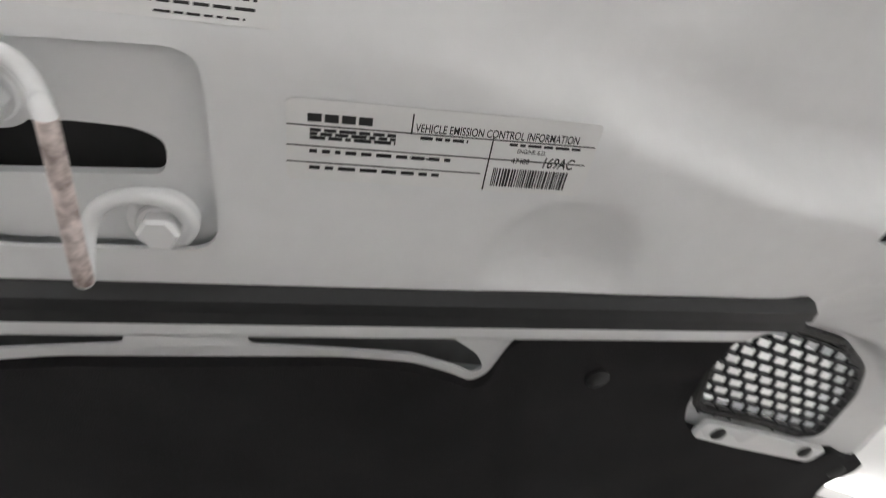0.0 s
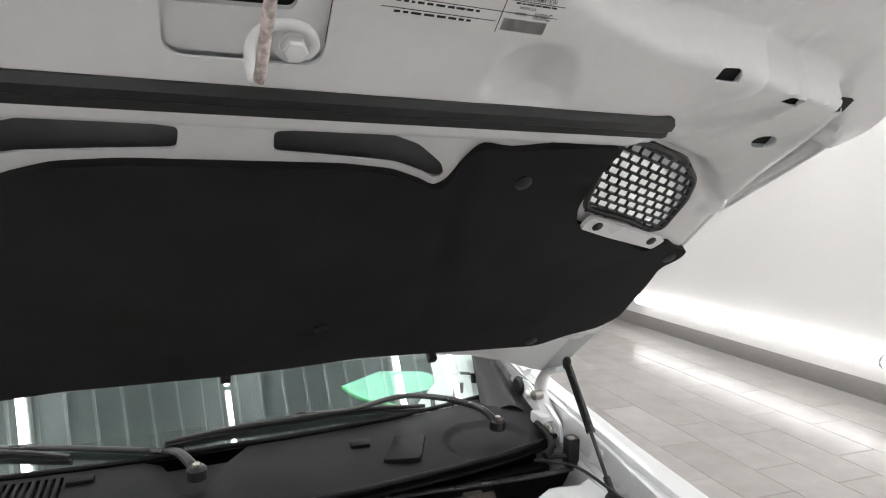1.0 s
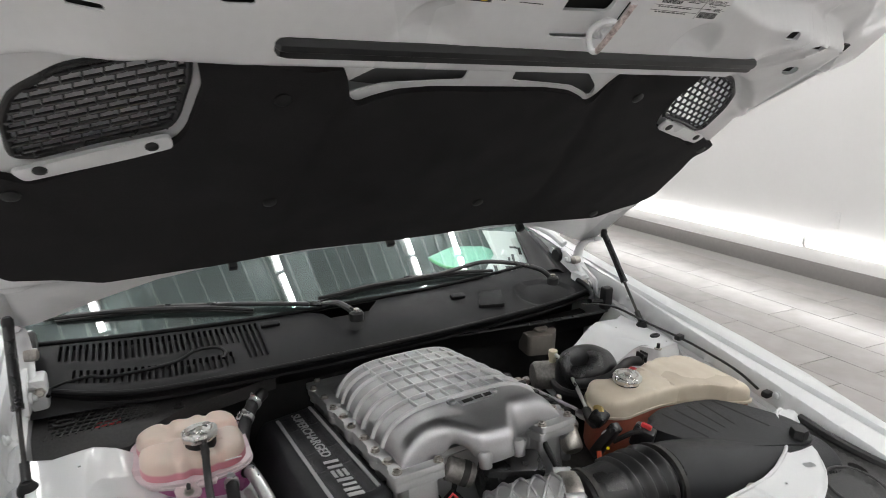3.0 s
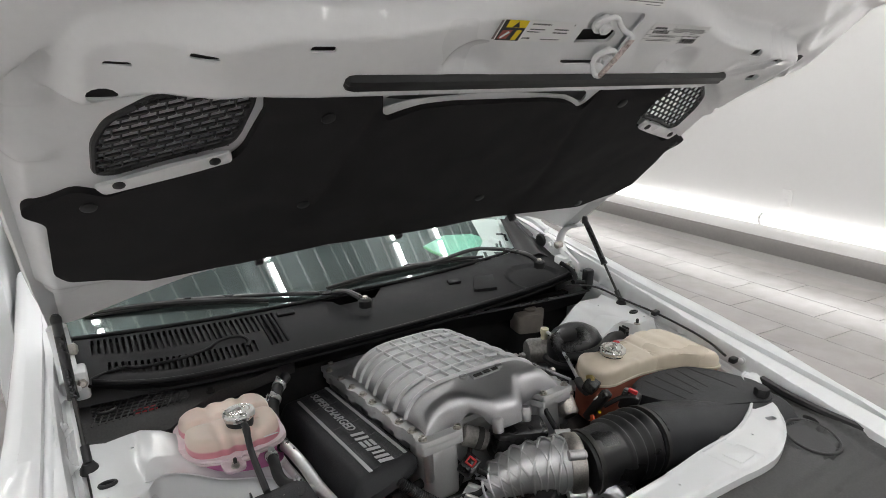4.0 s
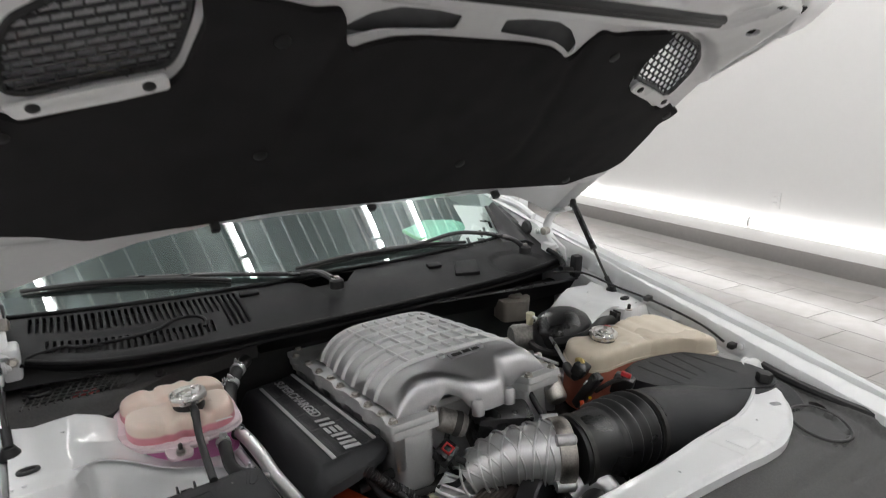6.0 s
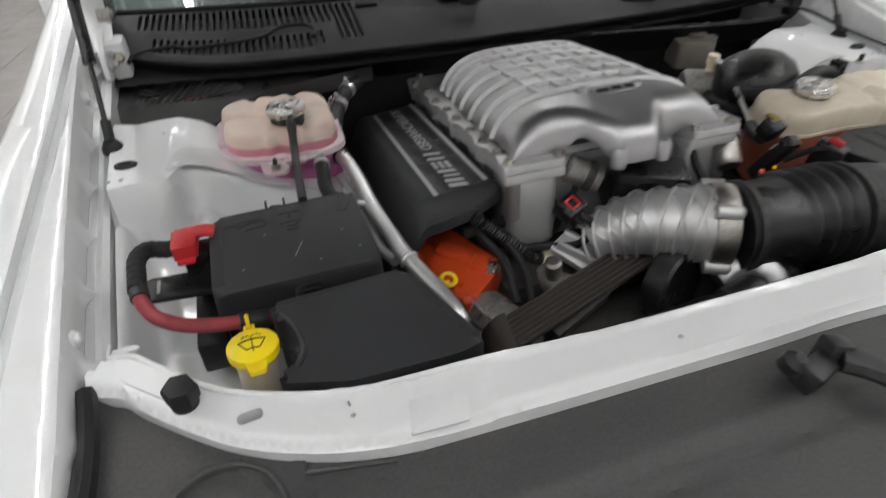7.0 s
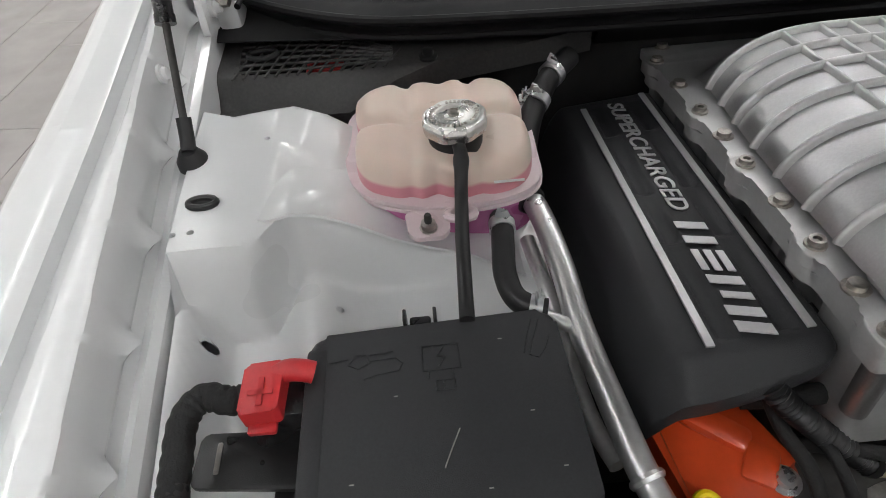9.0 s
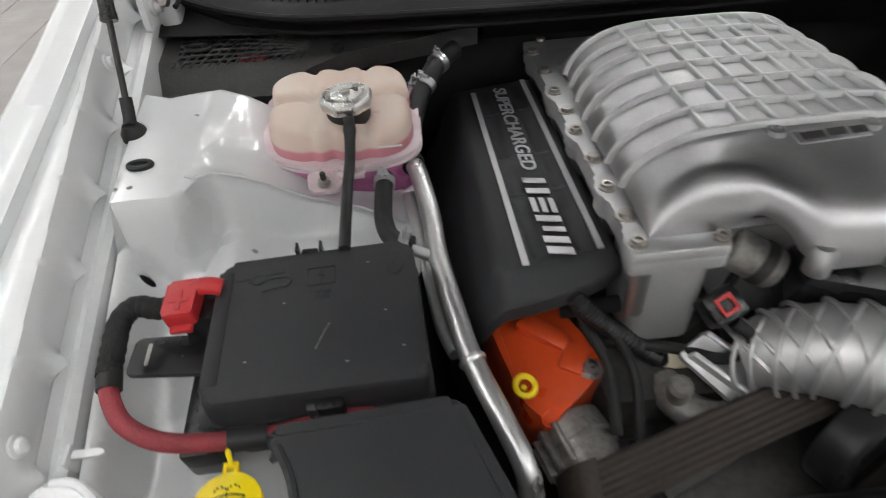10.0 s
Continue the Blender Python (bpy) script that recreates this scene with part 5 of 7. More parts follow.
for at, to, k in (((-0.348, 0.322, 0.681), (-0.40, 0.34, 0.69), 0.0085), ((-0.3275, 0.200, 0.6725), (-0.306, 0.135, 0.664), 0.0128)):
    part("weld_bead", lathe([(k, -0.003), (k + 0.0012, 0), (k, 0.003)], 18, along(at, to)), MILLED, pipe)
part("rubber_collar", lathe([(0.0135, -0.022), (0.0150, -0.014), (0.0150, 0.010), (0.0132, 0.014)], 18, along((-0.3665, 0.482, 0.684), (-0.36, 0.462, 0.686))), RUBBER, pipe, "black hose end over the pipe")

# fuse box
fb = thing("fuse_box", "black plastic fuse box with moulded pictograms on its lid", "fuse box")
base_out = rounded([(-0.562, 0.168), (-0.372, 0.172), (-0.372, 0.315), (-0.560, 0.310)], 0.012)
lid_out = rounded([(-0.567, 0.162), (-0.366, 0.166), (-0.372, 0.326), (-0.566, 0.318)], 0.014)
part("base", prism(base_out, 0.585, 0.675, 0), PLASTIC, fb)
part("lid", prism(lid_out, 0.672, 0.713, 0.0075, 3, 0.985), SATIN, fb, "satin black lid")
part("lid_rim", prism([(x * 1.0 + (x + 0.467) * 0.012, y + (y - 0.243) * 0.02) for x, y in lid_out], 0.668, 0.674, 0.001), SATIN, fb)
part("side_step", box(-0.566, -0.549, 0.178, 0.306, 0.704, 0.7145, 0.004), SATIN, fb)
part("front_clip", join(box(-0.476, -0.444, 0.154, 0.166, 0.655, 0.700, 0.003), box(-0.470, -0.450, 0.150, 0.158, 0.678, 0.690, 0.002)), PLASTIC, fb, "black snap clip")
part("rear_clip", join(box(-0.492, -0.489, 0.322, 0.334, 0.690, 0.716, 0.001), box(-0.468, -0.465, 0.322, 0.334, 0.690, 0.716, 0.001), box(-0.487, -0.470, 0.324, 0.331, 0.694, 0.709, 0.002)), PLASTIC, fb, "black snap clip")
Zt = 0.7134
sign_lines = [[(-0.548, 0.292), (-0.534, 0.294)], [(-0.534, 0.289), (-0.528, 0.297), (-0.520, 0.296), (-0.518, 0.289), (-0.526, 0.285), (-0.534, 0.289)], [(-0.518, 0.296), (-0.500, 0.298)], [(-0.518, 0.291), (-0.498, 0.292), (-0.493, 0.287), (-0.496, 0.281), (-0.512, 0.279), (-0.522, 0.276)],
              [(-0.478, 0.278), (-0.478, 0.299), (-0.451, 0.300), (-0.450, 0.279), (-0.478, 0.278)], [(-0.474, 0.278), (-0.474, 0.272)], [(-0.456, 0.278), (-0.456, 0.272)], [(-0.462, 0.298), (-0.467, 0.290), (-0.461, 0.289), (-0.466, 0.281)],
              [(-0.469, 0.262), (-0.469, 0.270), (-0.455, 0.270), (-0.455, 0.262), (-0.469, 0.262)], [(-0.463, 0.262), (-0.463, 0.270)],
              [(-0.392, 0.316), (-0.398, 0.300), (-0.402, 0.286)], [(-0.387, 0.314), (-0.394, 0.296), (-0.398, 0.284), (-0.392, 0.281), (-0.386, 0.288), (-0.381, 0.299)]]
for ln in sign_lines:
    part("pictogram_line", tube([(x, y, Zt) for x, y in ln], 0.0006, 6, 0), SATIN, fb)
part("scratch", tube([(-0.455, 0.232, Zt + 0.0001), (-0.463, 0.215, Zt + 0.0001), (-0.467, 0.206, Zt + 0.0001)], 0.0005, 5, 3), STEEL, fb, "pale scratch")
for x, y in ((-0.42, 0.30), (-0.405, 0.24), (-0.44, 0.19), (-0.53, 0.20), (-0.50, 0.26), (-0.39, 0.20)):
    part("scuff", box(x, x + 0.003, y, y + 0.0006, Zt - 0.0004, Zt + 0.0001), STEEL, fb)

# positive terminal with its cable
rt = thing("jump_terminal", "red plastic cover of the positive jump-start terminal", "terminal cover", Matrix.Translation((0.004, -0.012, 0.021)))
part("cover", prism(rounded([(-0.612, 0.262), (-0.584, 0.264), (-0.582, 0.304), (-0.611, 0.302)], 0.004), 0.686, 0.705, 0.003), RED, rt)
part("cover_skirt", box(-0.609, -0.588, 0.256, 0.266, 0.682, 0.688, 0.002), RED, rt)
part("plus_mark", join(box(-0.606, -0.588, 0.2765, 0.2805, 0.7045, 0.7062), box(-0.599, -0.595, 0.268, 0.290, 0.7045, 0.7062)), RED, rt, "raised plus sign")
part("hinge_strap", tube([(-0.590, 0.296, 0.697), (-0.580, 0.297, 0.700), (-0.570, 0.296, 0.700), (-0.562, 0.295, 0.697)], 0.0085, 10, 5), RED, rt)
part("block", box(-0.604, -0.560, 0.268, 0.300, 0.600, 0.687, 0.004), PLASTIC, rt, "black terminal block")
part("side_plate", prism(rounded([(-0.655, 0.232), (-0.57, 0.224), (-0.57, 0.268), (-0.652, 0.272)], 0.006), 0.655, 0.661, 0.0015), PLASTIC, rt, "black plastic side plate")
part("plate_slot", prism(rounded([(-0.639, 0.240), (-0.635, 0.240), (-0.635, 0.264), (-0.639, 0.264)], 0.0018), 0.6605, 0.6615), STEEL, rt)
part("foot", box(-0.60, -0.565, 0.155, 0.25, 0.595, 0.64, 0.004), PLASTIC, rt)
bc = thing("battery_cable", "battery cable in black cloth tape and red braided sleeve", "cable")
part("taped_length", tube([(-0.6040, 0.2720, 0.7120), (-0.6164, 0.2672, 0.7160), (-0.6365, 0.2707, 0.7180), (-0.6473, 0.2550, 0.7180), (-0.6460, 0.2231, 0.7170), (-0.6442, 0.1992, 0.7160)], lambda t: 0.0098 + 0.0011 * abs(math.sin(t * 42)), 12, 12), TAPE, bc, "black cloth tape")
part("cuff", tube([(-0.6448, 0.2076, 0.7163), (-0.6411, 0.1865, 0.7138)], 0.0105, 12, 0), RUBBER, bc)
part("braided_length", tube([(-0.6439, 0.1941, 0.7150), (-0.6370, 0.1752, 0.7120), (-0.6253, 0.1578, 0.7070), (-0.6032, 0.1445, 0.7020), (-0.5776, 0.1398, 0.6960), (-0.5430, 0.1417, 0.6880), (-0.5115, 0.1451, 0.6820), (-0.4400, 0.1600, 0.6700), (-0.4000, 0.1650, 0.6600)], 0.0082, 12, 6), REDCABLE, bc, "red braided sleeve")
part("black_end", tube([(-0.5430, 0.1417, 0.6880), (-0.5115, 0.1451, 0.6820)], 0.0105, 12, 0), RUBBER, bc)

# cover beside the washer filler
cv = thing("battery_cover", "satin black plastic cover with a cut-out corner", "plastic cover")
COV = rounded([(-0.505, 0.142), (-0.345, 0.152), (-0.294, 0.014), (-0.325, 0.005), (-0.44, 0.006), (-0.508, 0.026), (-0.508, 0.038), (-0.488, 0.048), (-0.477, 0.062), (-0.480, 0.092), (-0.492, 0.120), (-0.508, 0.128)], 0.010)
part("lid", prism(COV, 0.655, 0.704, 0.010, 4), SATIN, cv)
part("raised_rim", tube([(-0.496, 0.124, 0.702), (-0.483, 0.095, 0.703), (-0.479, 0.062, 0.703), (-0.490, 0.042, 0.702)], 0.0042, 8, 5), SATIN, cv)
part("body", prism([(x * 0.985 - 0.006, y * 0.97 + 0.003) for x, y in COV], 0.55, 0.655, 0), PLASTIC, cv)

# washer filler
wf = thing("washer_filler", "milky washer fluid filler neck with a yellow cap", "washer filler", pose(-0.529, 0.080, 0.708, -6, 2, 4))
part("neck", lathe([(0.020, -0.13), (0.0205, -0.03), (0.0222, -0.010), (0.0222, -0.004)], 24), BEIGE, wf, "milky beige neck")
cap = part("cap", lathe([(0.0262, -0.008), (0.0268, -0.001), (0.0262, 0.0025), (0.0245, 0.0036)], 40), YELLOW, wf, "yellow flip cap with a printed wiper symbol")
part("tab", prism(rounded([(-0.011, -0.023), (-0.008, -0.038), (0.008, -0.038), (0.011, -0.023)], 0.003), -0.006, 0.0, 0.001), YELLOW, cap)
part("hinge", join(box(-0.006, -0.003, 0.022, 0.036, -0.006, 0.001, 0.001), box(0.003, 0.006, 0.022, 0.036, -0.006, 0.001, 0.001), box(-0.006, 0.006, 0.032, 0.036, -0.006, 0.001, 0.001), moved(lathe([(0.002, 0), (0.0024, 0.012), (0.0012, 0.014)], 8), pose(0, 0.034, 0, -25, 0, 0))), YELLOW, cap)
zc = 0.0040
arc = lambda r, a0, a1, cy, n=10: [(r * math.cos(radians(a0 + (a1 - a0) * i / n)), cy + r * math.sin(radians(a0 + (a1 - a0) * i / n)), zc) for i in range(n + 1)]
for pts in (arc(0.034, 66, 114, -0.0265), arc(0.013, 62, 118, -0.0195), [(0.0138, 0.0046, zc), (0.0062, -0.0082, zc)], [(-0.0138, 0.0046, zc), (-0.0062, -0.0082, zc)]):
    part("printed_line", tube(pts, 0.0006, 5, 0), INK, cap)
for y0, y1 in ((-0.0115, -0.008), (-0.006, -0.002), (0.000, 0.004), (0.006, 0.009)):
    part("printed_line", tube([(0, y0, zc), (0, y1, zc)], 0.0006, 5, 0), INK, cap)
for s in (-1, 1):
    for a in (30, 75, 120, 155):
        p = [(s * 0.005 + 0.0048 * math.cos(radians(a + k)), 0.0100 + 0.0042 * math.sin(radians(a + k)), zc) for k in (-11, 0, 11)]
        part("printed_line", tube(p, 0.0006, 5, 0), INK, cap)
single("filler_bracket", tube([(-0.505, 0.05, 0.66), (-0.495, 0.03, 0.675), (-0.482, 0.04, 0.672)], 0.007, 8, 4), PLASTIC, "dark bracket beside the washer filler", "bracket")

# ---- the supercharged engine ----
ENG = Matrix.Translation((0.008, 0.5, 0.7185)) @ pose(0, 0, 0, -9, 0, 0)
eng = thing("supercharger", "cast aluminium supercharger with a ribbed domed lid", "supercharger", ENG)
EARS = (0.192, 0.058, -0.047, -0.164, -0.254)
row = []
for y in EARS:
    row += [(0.1845, y + 0.020), (0.1915, y + 0.010), (0.1915, y - 0.009), (0.1845, y - 0.018)]
FL = [(-0.150, 0.262), (0.150, 0.262), (0.1845, 0.240)] + row[:-2] + [(0.1905, -0.268), (0.108, -0.270), (0.100, -0.232), (-0.088, -0.232), (-0.098, -0.268), (-0.1905, -0.268)] + [(-x, y) for x, y in row[:-2][::-1]] + [(-0.1845, 0.240)]
part("flange", prism(rounded(FL, 0.006, 3), -0.012, 0.0, 0.0022), BRIGHTCAST, eng)
part("lower_flange", prism([(x * 0.985, y * 0.99) for x, y in rounded(FL, 0.006, 3)], -0.028, -0.014, 0.002), BRIGHTCAST, eng)
part("housing", join(box(-0.160, 0.160, -0.222, 0.245, -0.15, -0.027, 0.012), box(-0.174, -0.102, -0.256, -0.18, -0.140, -0.026, 0.014, 3), box(0.112, 0.174, -0.25, -0.16, -0.12, -0.026, 0.014, 3)), BRIGHTCAST, eng, "ribbed cast housing")
for y in EARS:
    for s in (-1, 1):
        part("housing_boss", lathe([(0.0095, -0.085), (0.0105, -0.027)], 12, Matrix.Translation((s * 0.172, y, 0))), CAST, eng)
for y in (0.13, 0.01, -0.10):
    for s in (-1, 1):
        part("housing_web", box(min(s * 0.157, s * 0.170), max(s * 0.157, s * 0.170), y - 0.005, y + 0.005, -0.12, -0.03, 0.003), CAST, eng)

# height of the lid's brow along its front, and the depth of its front skirt
BROW = [(-0.17, 0.030), (-0.14, 0.050), (-0.11, 0.054), (-0.06, 0.051), (-0.035, 0.043), (0.0, 0.037), (0.030, 0.039), (0.060, 0.050), (0.10, 0.052), (0.14, 0.046), (0.17, 0.020)]
SKIRT_Z = [(-0.10, 0.0), (-0.085, 0.004), (-0.070, 0.018), (-0.055, 0.012), (-0.045, -0.006), (-0.02, -0.014), (0.05, -0.014), (0.085, -0.008), (0.10, 0.0)]


def brow(x):
    return (lerp(BROW, x - 0.02) + 2 * lerp(BROW, x - 0.01) + 3 * lerp(BROW, x) + 2 * lerp(BROW, x + 0.01) + lerp(BROW, x + 0.02)) / 9


def nose_out(x):
    """How far the middle of the front stands out."""
    return 0.050 * step01(-0.078, -0.030, x) * (1 - step01(0.018, 0.072, x))


def lid_half(y):
    """Half the lid's width, a little narrower towards the back."""
    return 0.168 - 0.014 * step01(-0.10, 0.14, y)


def lid_height(x, y):
    across = max(1 - (abs(x) / lid_half(y)) ** 4, 0) ** 0.58
    back = math.sin(0.5 * math.pi * min(max((0.138 - y) / 0.04, 0), 1)) ** 0.6
    z = (0.0600 + 0.018 * max(0, y + 0.15)) * across * back
    if y < -0.172:
        t = min((-0.172 - y) / (0.047 + nose_out(x)), 1) ** 1.25
        z += (min(brow(x), z) - z) * t
    return max(z, 0.0005)


def lid(u, v):
    c = -0.997 * math.cos(math.pi * u)
    if v < 0.22:
        # front face, leaning back and rolled over into the top
        x = 0.168 * c
        low, high = lerp(SKIRT_Z, x), lid_height(x, -0.217 - nose_out(x))
        high = max(high, low + 0.006)
        a = 1.25 * v / 0.22
        back, up = (1 - math.cos(a)) / (1 - math.cos(1.25)), math.sin(a) / math.sin(1.25)
        return Vector((x, -0.2475 - nose_out(x) + 0.0305 * back ** 1.2, low + (high - low) * up ** 0.9))
    w = (v - 0.22) / 0.78
    out = nose_out(0.168 * c)
    y = -0.217 - out + (0.355 + out) * w
    x = lid_half(y) * c
    return Vector((x, y, max(lid_height(x, y), lerp(SKIRT_Z, x) + 0.006 if y < -0.20 else 0.0)))


lidpart = part("lid", surface(lid, 76, 84, 0.003), CAST, eng, "domed cast lid", sharp=70)
for x, y in ((-0.034, -0.293), (0.036, -0.292)):
    part("lid_lug", lathe([(0.011, -0.026), (0.012, -0.004), (0.008, 0.002), (0.004, 0.003)], 14, Matrix.Translation((x, y, 0.008))), CAST, lidpart)
RIB_Y = [-0.172, -0.128, -0.080, -0.031, 0.016, 0.056, 0.095]


def rib_bar(points, w, h):
    """A cast rib of trapezoid section, standing h above the lid."""
    bm, rows = bmesh.new(), []
    for i, p in enumerate(points):
        d = (points[min(i + 1, len(points) - 1)] - points[max(i - 1, 0)]).normalized()
        up = Vector((0, 0, 1))
        side = d.cross(up)
        side = side.normalized() if side.length > 0.05 else Vector((0, 1, 0))
        nrm = side.cross(d).normalized()
        rows.append([bm.verts.new(p + side * a * w + nrm * b) for a, b in ((-1.9, -0.003), (-1.35, h * 0.28), (-1.0, h * 0.76), (-0.6, h), (0.6, h), (1.0, h * 0.76), (1.35, h * 0.28), (1.9, -0.003))])
    for a, b in zip(rows, rows[1:]):
        for i in range(7):
            bm.faces.new((a[i], a[i + 1], b[i + 1], b[i]))
    bm.faces.new(rows[0])
    bm.faces.new(rows[-1])
    return bm


for y in RIB_Y:
    pts = [Vector((x, y, lid_height(x, y))) for x in [-0.995 * lid_half(y) * math.cos(math.pi * i / 76) for i in range(77)]]
    part("cross_rib", rib_bar(pts, 0.0026, 0.0062), BRIGHTCAST, lidpart, sharp=75)
for x in (-0.092, -0.055, -0.025, 0.007, 0.036, 0.065, 0.098):
    for a, b in zip(RIB_Y, RIB_Y[1:]):
        pts = [Vector((x, a + (b - a) * t, lid_height(x, a + (b - a) * t))) for t in (0.04, 0.35, 0.65, 0.96)]
        part("short_rib", rib_bar(pts, 0.0018, 0.0054), BRIGHTCAST, lidpart, sharp=75)
for x, y in ((-0.034, -0.185), (0.057, -0.186)):
    part("badge_boss", lathe([(0.009, -0.006), (0.0085, 0.004), (0.006, 0.005), (0.0055, 0.0025)], 16, Matrix.Translation((x, y, lid_height(x, y)))), CAST, lidpart)
pl = part("badge_plate", moved(box(-0.036, 0.036, -0.008, 0.008, -0.002, 0.002, 0.0012), Matrix.Translation((0.014, -0.194, lid_height(0.014, -0.194) + 0.0005)) @ pose(0, 0, 0, 17, 0, 3)), CAST, lidpart)
for x0, x1, dy in ((-0.030, -0.008, 0.0), (-0.004, 0.014, 0.001), (0.018, 0.034, 0.0)):
    part("badge_stroke", moved(box(x0, x1, -0.0045 + dy, 0.0045 + dy, 0.0018, 0.0026, 0.0004), Matrix.Translation((0.014, -0.194, lid_height(0.014, -0.194) + 0.0005)) @ pose(0, 0, 0, 17, 0, 3)), DARKMETAL, pl, "dark badge mark")
small = [(s * 0.1795, y) for s in (-1, 1) for y in EARS] + [(-0.105, -0.258), (0.115, -0.258), (-0.10, 0.250), (0.0, 0.250), (0.10, 0.250)]
large = [(s * 0.1770, y) for s in (-1, 1) for y in (0.125, 0.006, -0.107, -0.212)] + [(-0.158, 0.235), (0.158, 0.235)]
for x, y in small:
    part("lid_bolt", lathe([(0.0085, -0.001), (0.0085, 0.002), (0.0064, 0.0025), (0.0064, 0.0065), (0.0034, 0.0065), (0.0032, 0.0035)], 18), STEEL, eng, "dull socket bolt", Matrix.Translation((x, y, 0.0)))
for x, y in large:
    w = part("lid_bolt", lathe([(0.0100, -0.001), (0.0100, 0.0006), (0.0066, 0.0008), (0.0066, 0.0055), (0.005, 0.006)], 24), STEEL, eng, "dull bolt with a wide washer", Matrix.Translation((x, y, 0.0)))

# engine cover with silver print
ec = thing("engine_cover", "black plastic engine cover with silver stripes and lettering", "engine cover", ENG)


def cover_height(x, y):
    z = -0.038 + 0.10 * (x + 0.196) if x < -0.196 else -0.038
    z -= 0.075 * step01(-0.292, -0.345, x) + 0.016 * step01(-0.186, -0.172, x)
    z -= 0.026 * step01(-0.212, -0.246, y) ** 1.5 + 0.02 * step01(0.185, 0.215, y)
    # sunk bands beside the lettering, stepped along their length
    for a, b in ((0.098, 0.168), (-0.020, 0.092), (-0.098, -0.026), (-0.212, -0.104)):
        for c, d in ((-0.264, -0.246), (-0.219, -0.203)):
            z -= 0.0042 * step01(a, a + 0.005, y) * (1 - 0.8 * step01(b - 0.035, b, y)) * (1 - step01(b - 0.002, b, y)) * step01(c, c + 0.004, x) * (1 - step01(d - 0.004, d, x))
    return z


COVER = rounded([(-0.345, 0.10), (-0.335, 0.17), (-0.30, 0.205), (-0.20, 0.212), (-0.178, 0.19), (-0.168, -0.205), (-0.182, -0.232), (-0.225, -0.240), (-0.290, -0.2475), (-0.325, -0.240), (-0.345, -0.17)], 0.022, 4)
part("shell", sheet(COVER, [], 0.0036, cover_height, 0.016), SATIN, ec, sharp=55)
for x0, x1, y0, y1 in ((-0.2752, -0.2685, 0.170, -0.217), (-0.1995, -0.1930, 0.184, -0.213)):
    strip = lambda u, v, x0=x0, x1=x1, y0=y0, y1=y1: Vector((x0 + (x1 - x0) * u, y0 + (y1 - y0) * v, cover_height((x0 + x1) / 2, y0 + (y1 - y0) * v) + 0.0009))
    part("stripe", surface(strip, 1, 40, 0.002), SILVER_INK, ec, "silver stripe")
turn = Matrix(((0, 1, 0, 0), (-1, 0, 0, 0), (0, 0, 1, 0), (0, 0, 0, 1)))
tz = cover_height(-0.2325, 0) + 0.0006
text("SUPERCHARGED", 0.0245, SILVER_INK, ec, Matrix.Translation((-0.2415, 0.174, tz)) @ pose(0, 0, 0, 0, -5.7, 0) @ turn, 0.0006, 0.25, "silver_lettering", 1.24)
# block mark below the lettering: slanted bars
def slanted(x0, x1, y0, y1, lean=0.25):
    return [(x0 + lean * y0, y0), (x1 + lean * y0, y0), (x1 + lean * y1, y1), (x0 + lean * y1, y1)]


bars = [slanted(0.000, 0.008, 0, 0.030), slanted(0.018, 0.026, 0, 0.030), slanted(0.034, 0.056, 0, 0.007), slanted(0.034, 0.056, 0.0115, 0.0185), slanted(0.034, 0.056, 0.023, 0.030),
        slanted(0.062, 0.070, 0, 0.030), slanted(0.078, 0.084, 0.004, 0.030), slanted(0.092, 0.100, 0, 0.030), slanted(0.106, 0.115, 0, 0.030)]
for b in bars:
    part("block_mark", prism(b, 0, 0.0012), SILVER_INK, ec, "silver block mark", Matrix.Translation((-0.2470, -0.0705, tz)) @ pose(0, 0, 0, 0, -5.7, 0) @ turn @ Matrix.Diagonal((1.19, 0.83, 1, 1)))

# orange rocker cover with the dipstick ring
rc = thing("rocker_cover", "orange enamelled rocker cover below the engine cover", "rocker cover", Matrix.Translation((0.004, 0.012, -0.012)))
part("casting", prism(rounded([(-0.315, 0.30), (-0.24, 0.32), (-0.185, 0.20), (-0.225, 0.165), (-0.262, 0.138), (-0.285, 0.165)], 0.012), 0.56, 0.628, 0.012, 3, 0.95), ORANGE, rc)
part("rib", moved(box(-0.03, 0.03, -0.012, 0.012, 0, 0.014, 0.006), pose(-0.248, 0.245, 0.622, 0, 8, -35)), ORANGE, rc)
part("rib", moved(box(-0.014, 0.014, -0.018, 0.018, 0, 0.010, 0.005), pose(-0.222, 0.21, 0.622, 0, 0, -30)), ORANGE, rc)
part("flange_bolt", lathe([(0.0125, 0.626), (0.0125, 0.629), (0.008, 0.630), (0.007, 0.634)], 18, Matrix.Translation((-0.209, 0.196, 0))), CLAMP, rc, "bright bolt with a wide washer")
part("flange_bolt", lathe([(0.006, 0.61), (0.006, 0.62)], 8, Matrix.Translation((-0.262, 0.148, 0))), ORANGE, rc)
dp = thing("dipstick", "yellow plastic dipstick ring", "dipstick", pose(-0.277, 0.189, 0.632, 14, 0, 30))
part("ring", tube([(0.010 * math.cos(a), 0.010 * math.sin(a), 0) for a in (2 * math.pi * i / 20 for i in range(20))], 0.0032, 8, 0, closed=True), YELLOW, dp)
part("stalk", tube([(0, 0, -0.005), (0.004, 0.004, -0.08)], 0.003, 8, 0), YELLOW, dp)

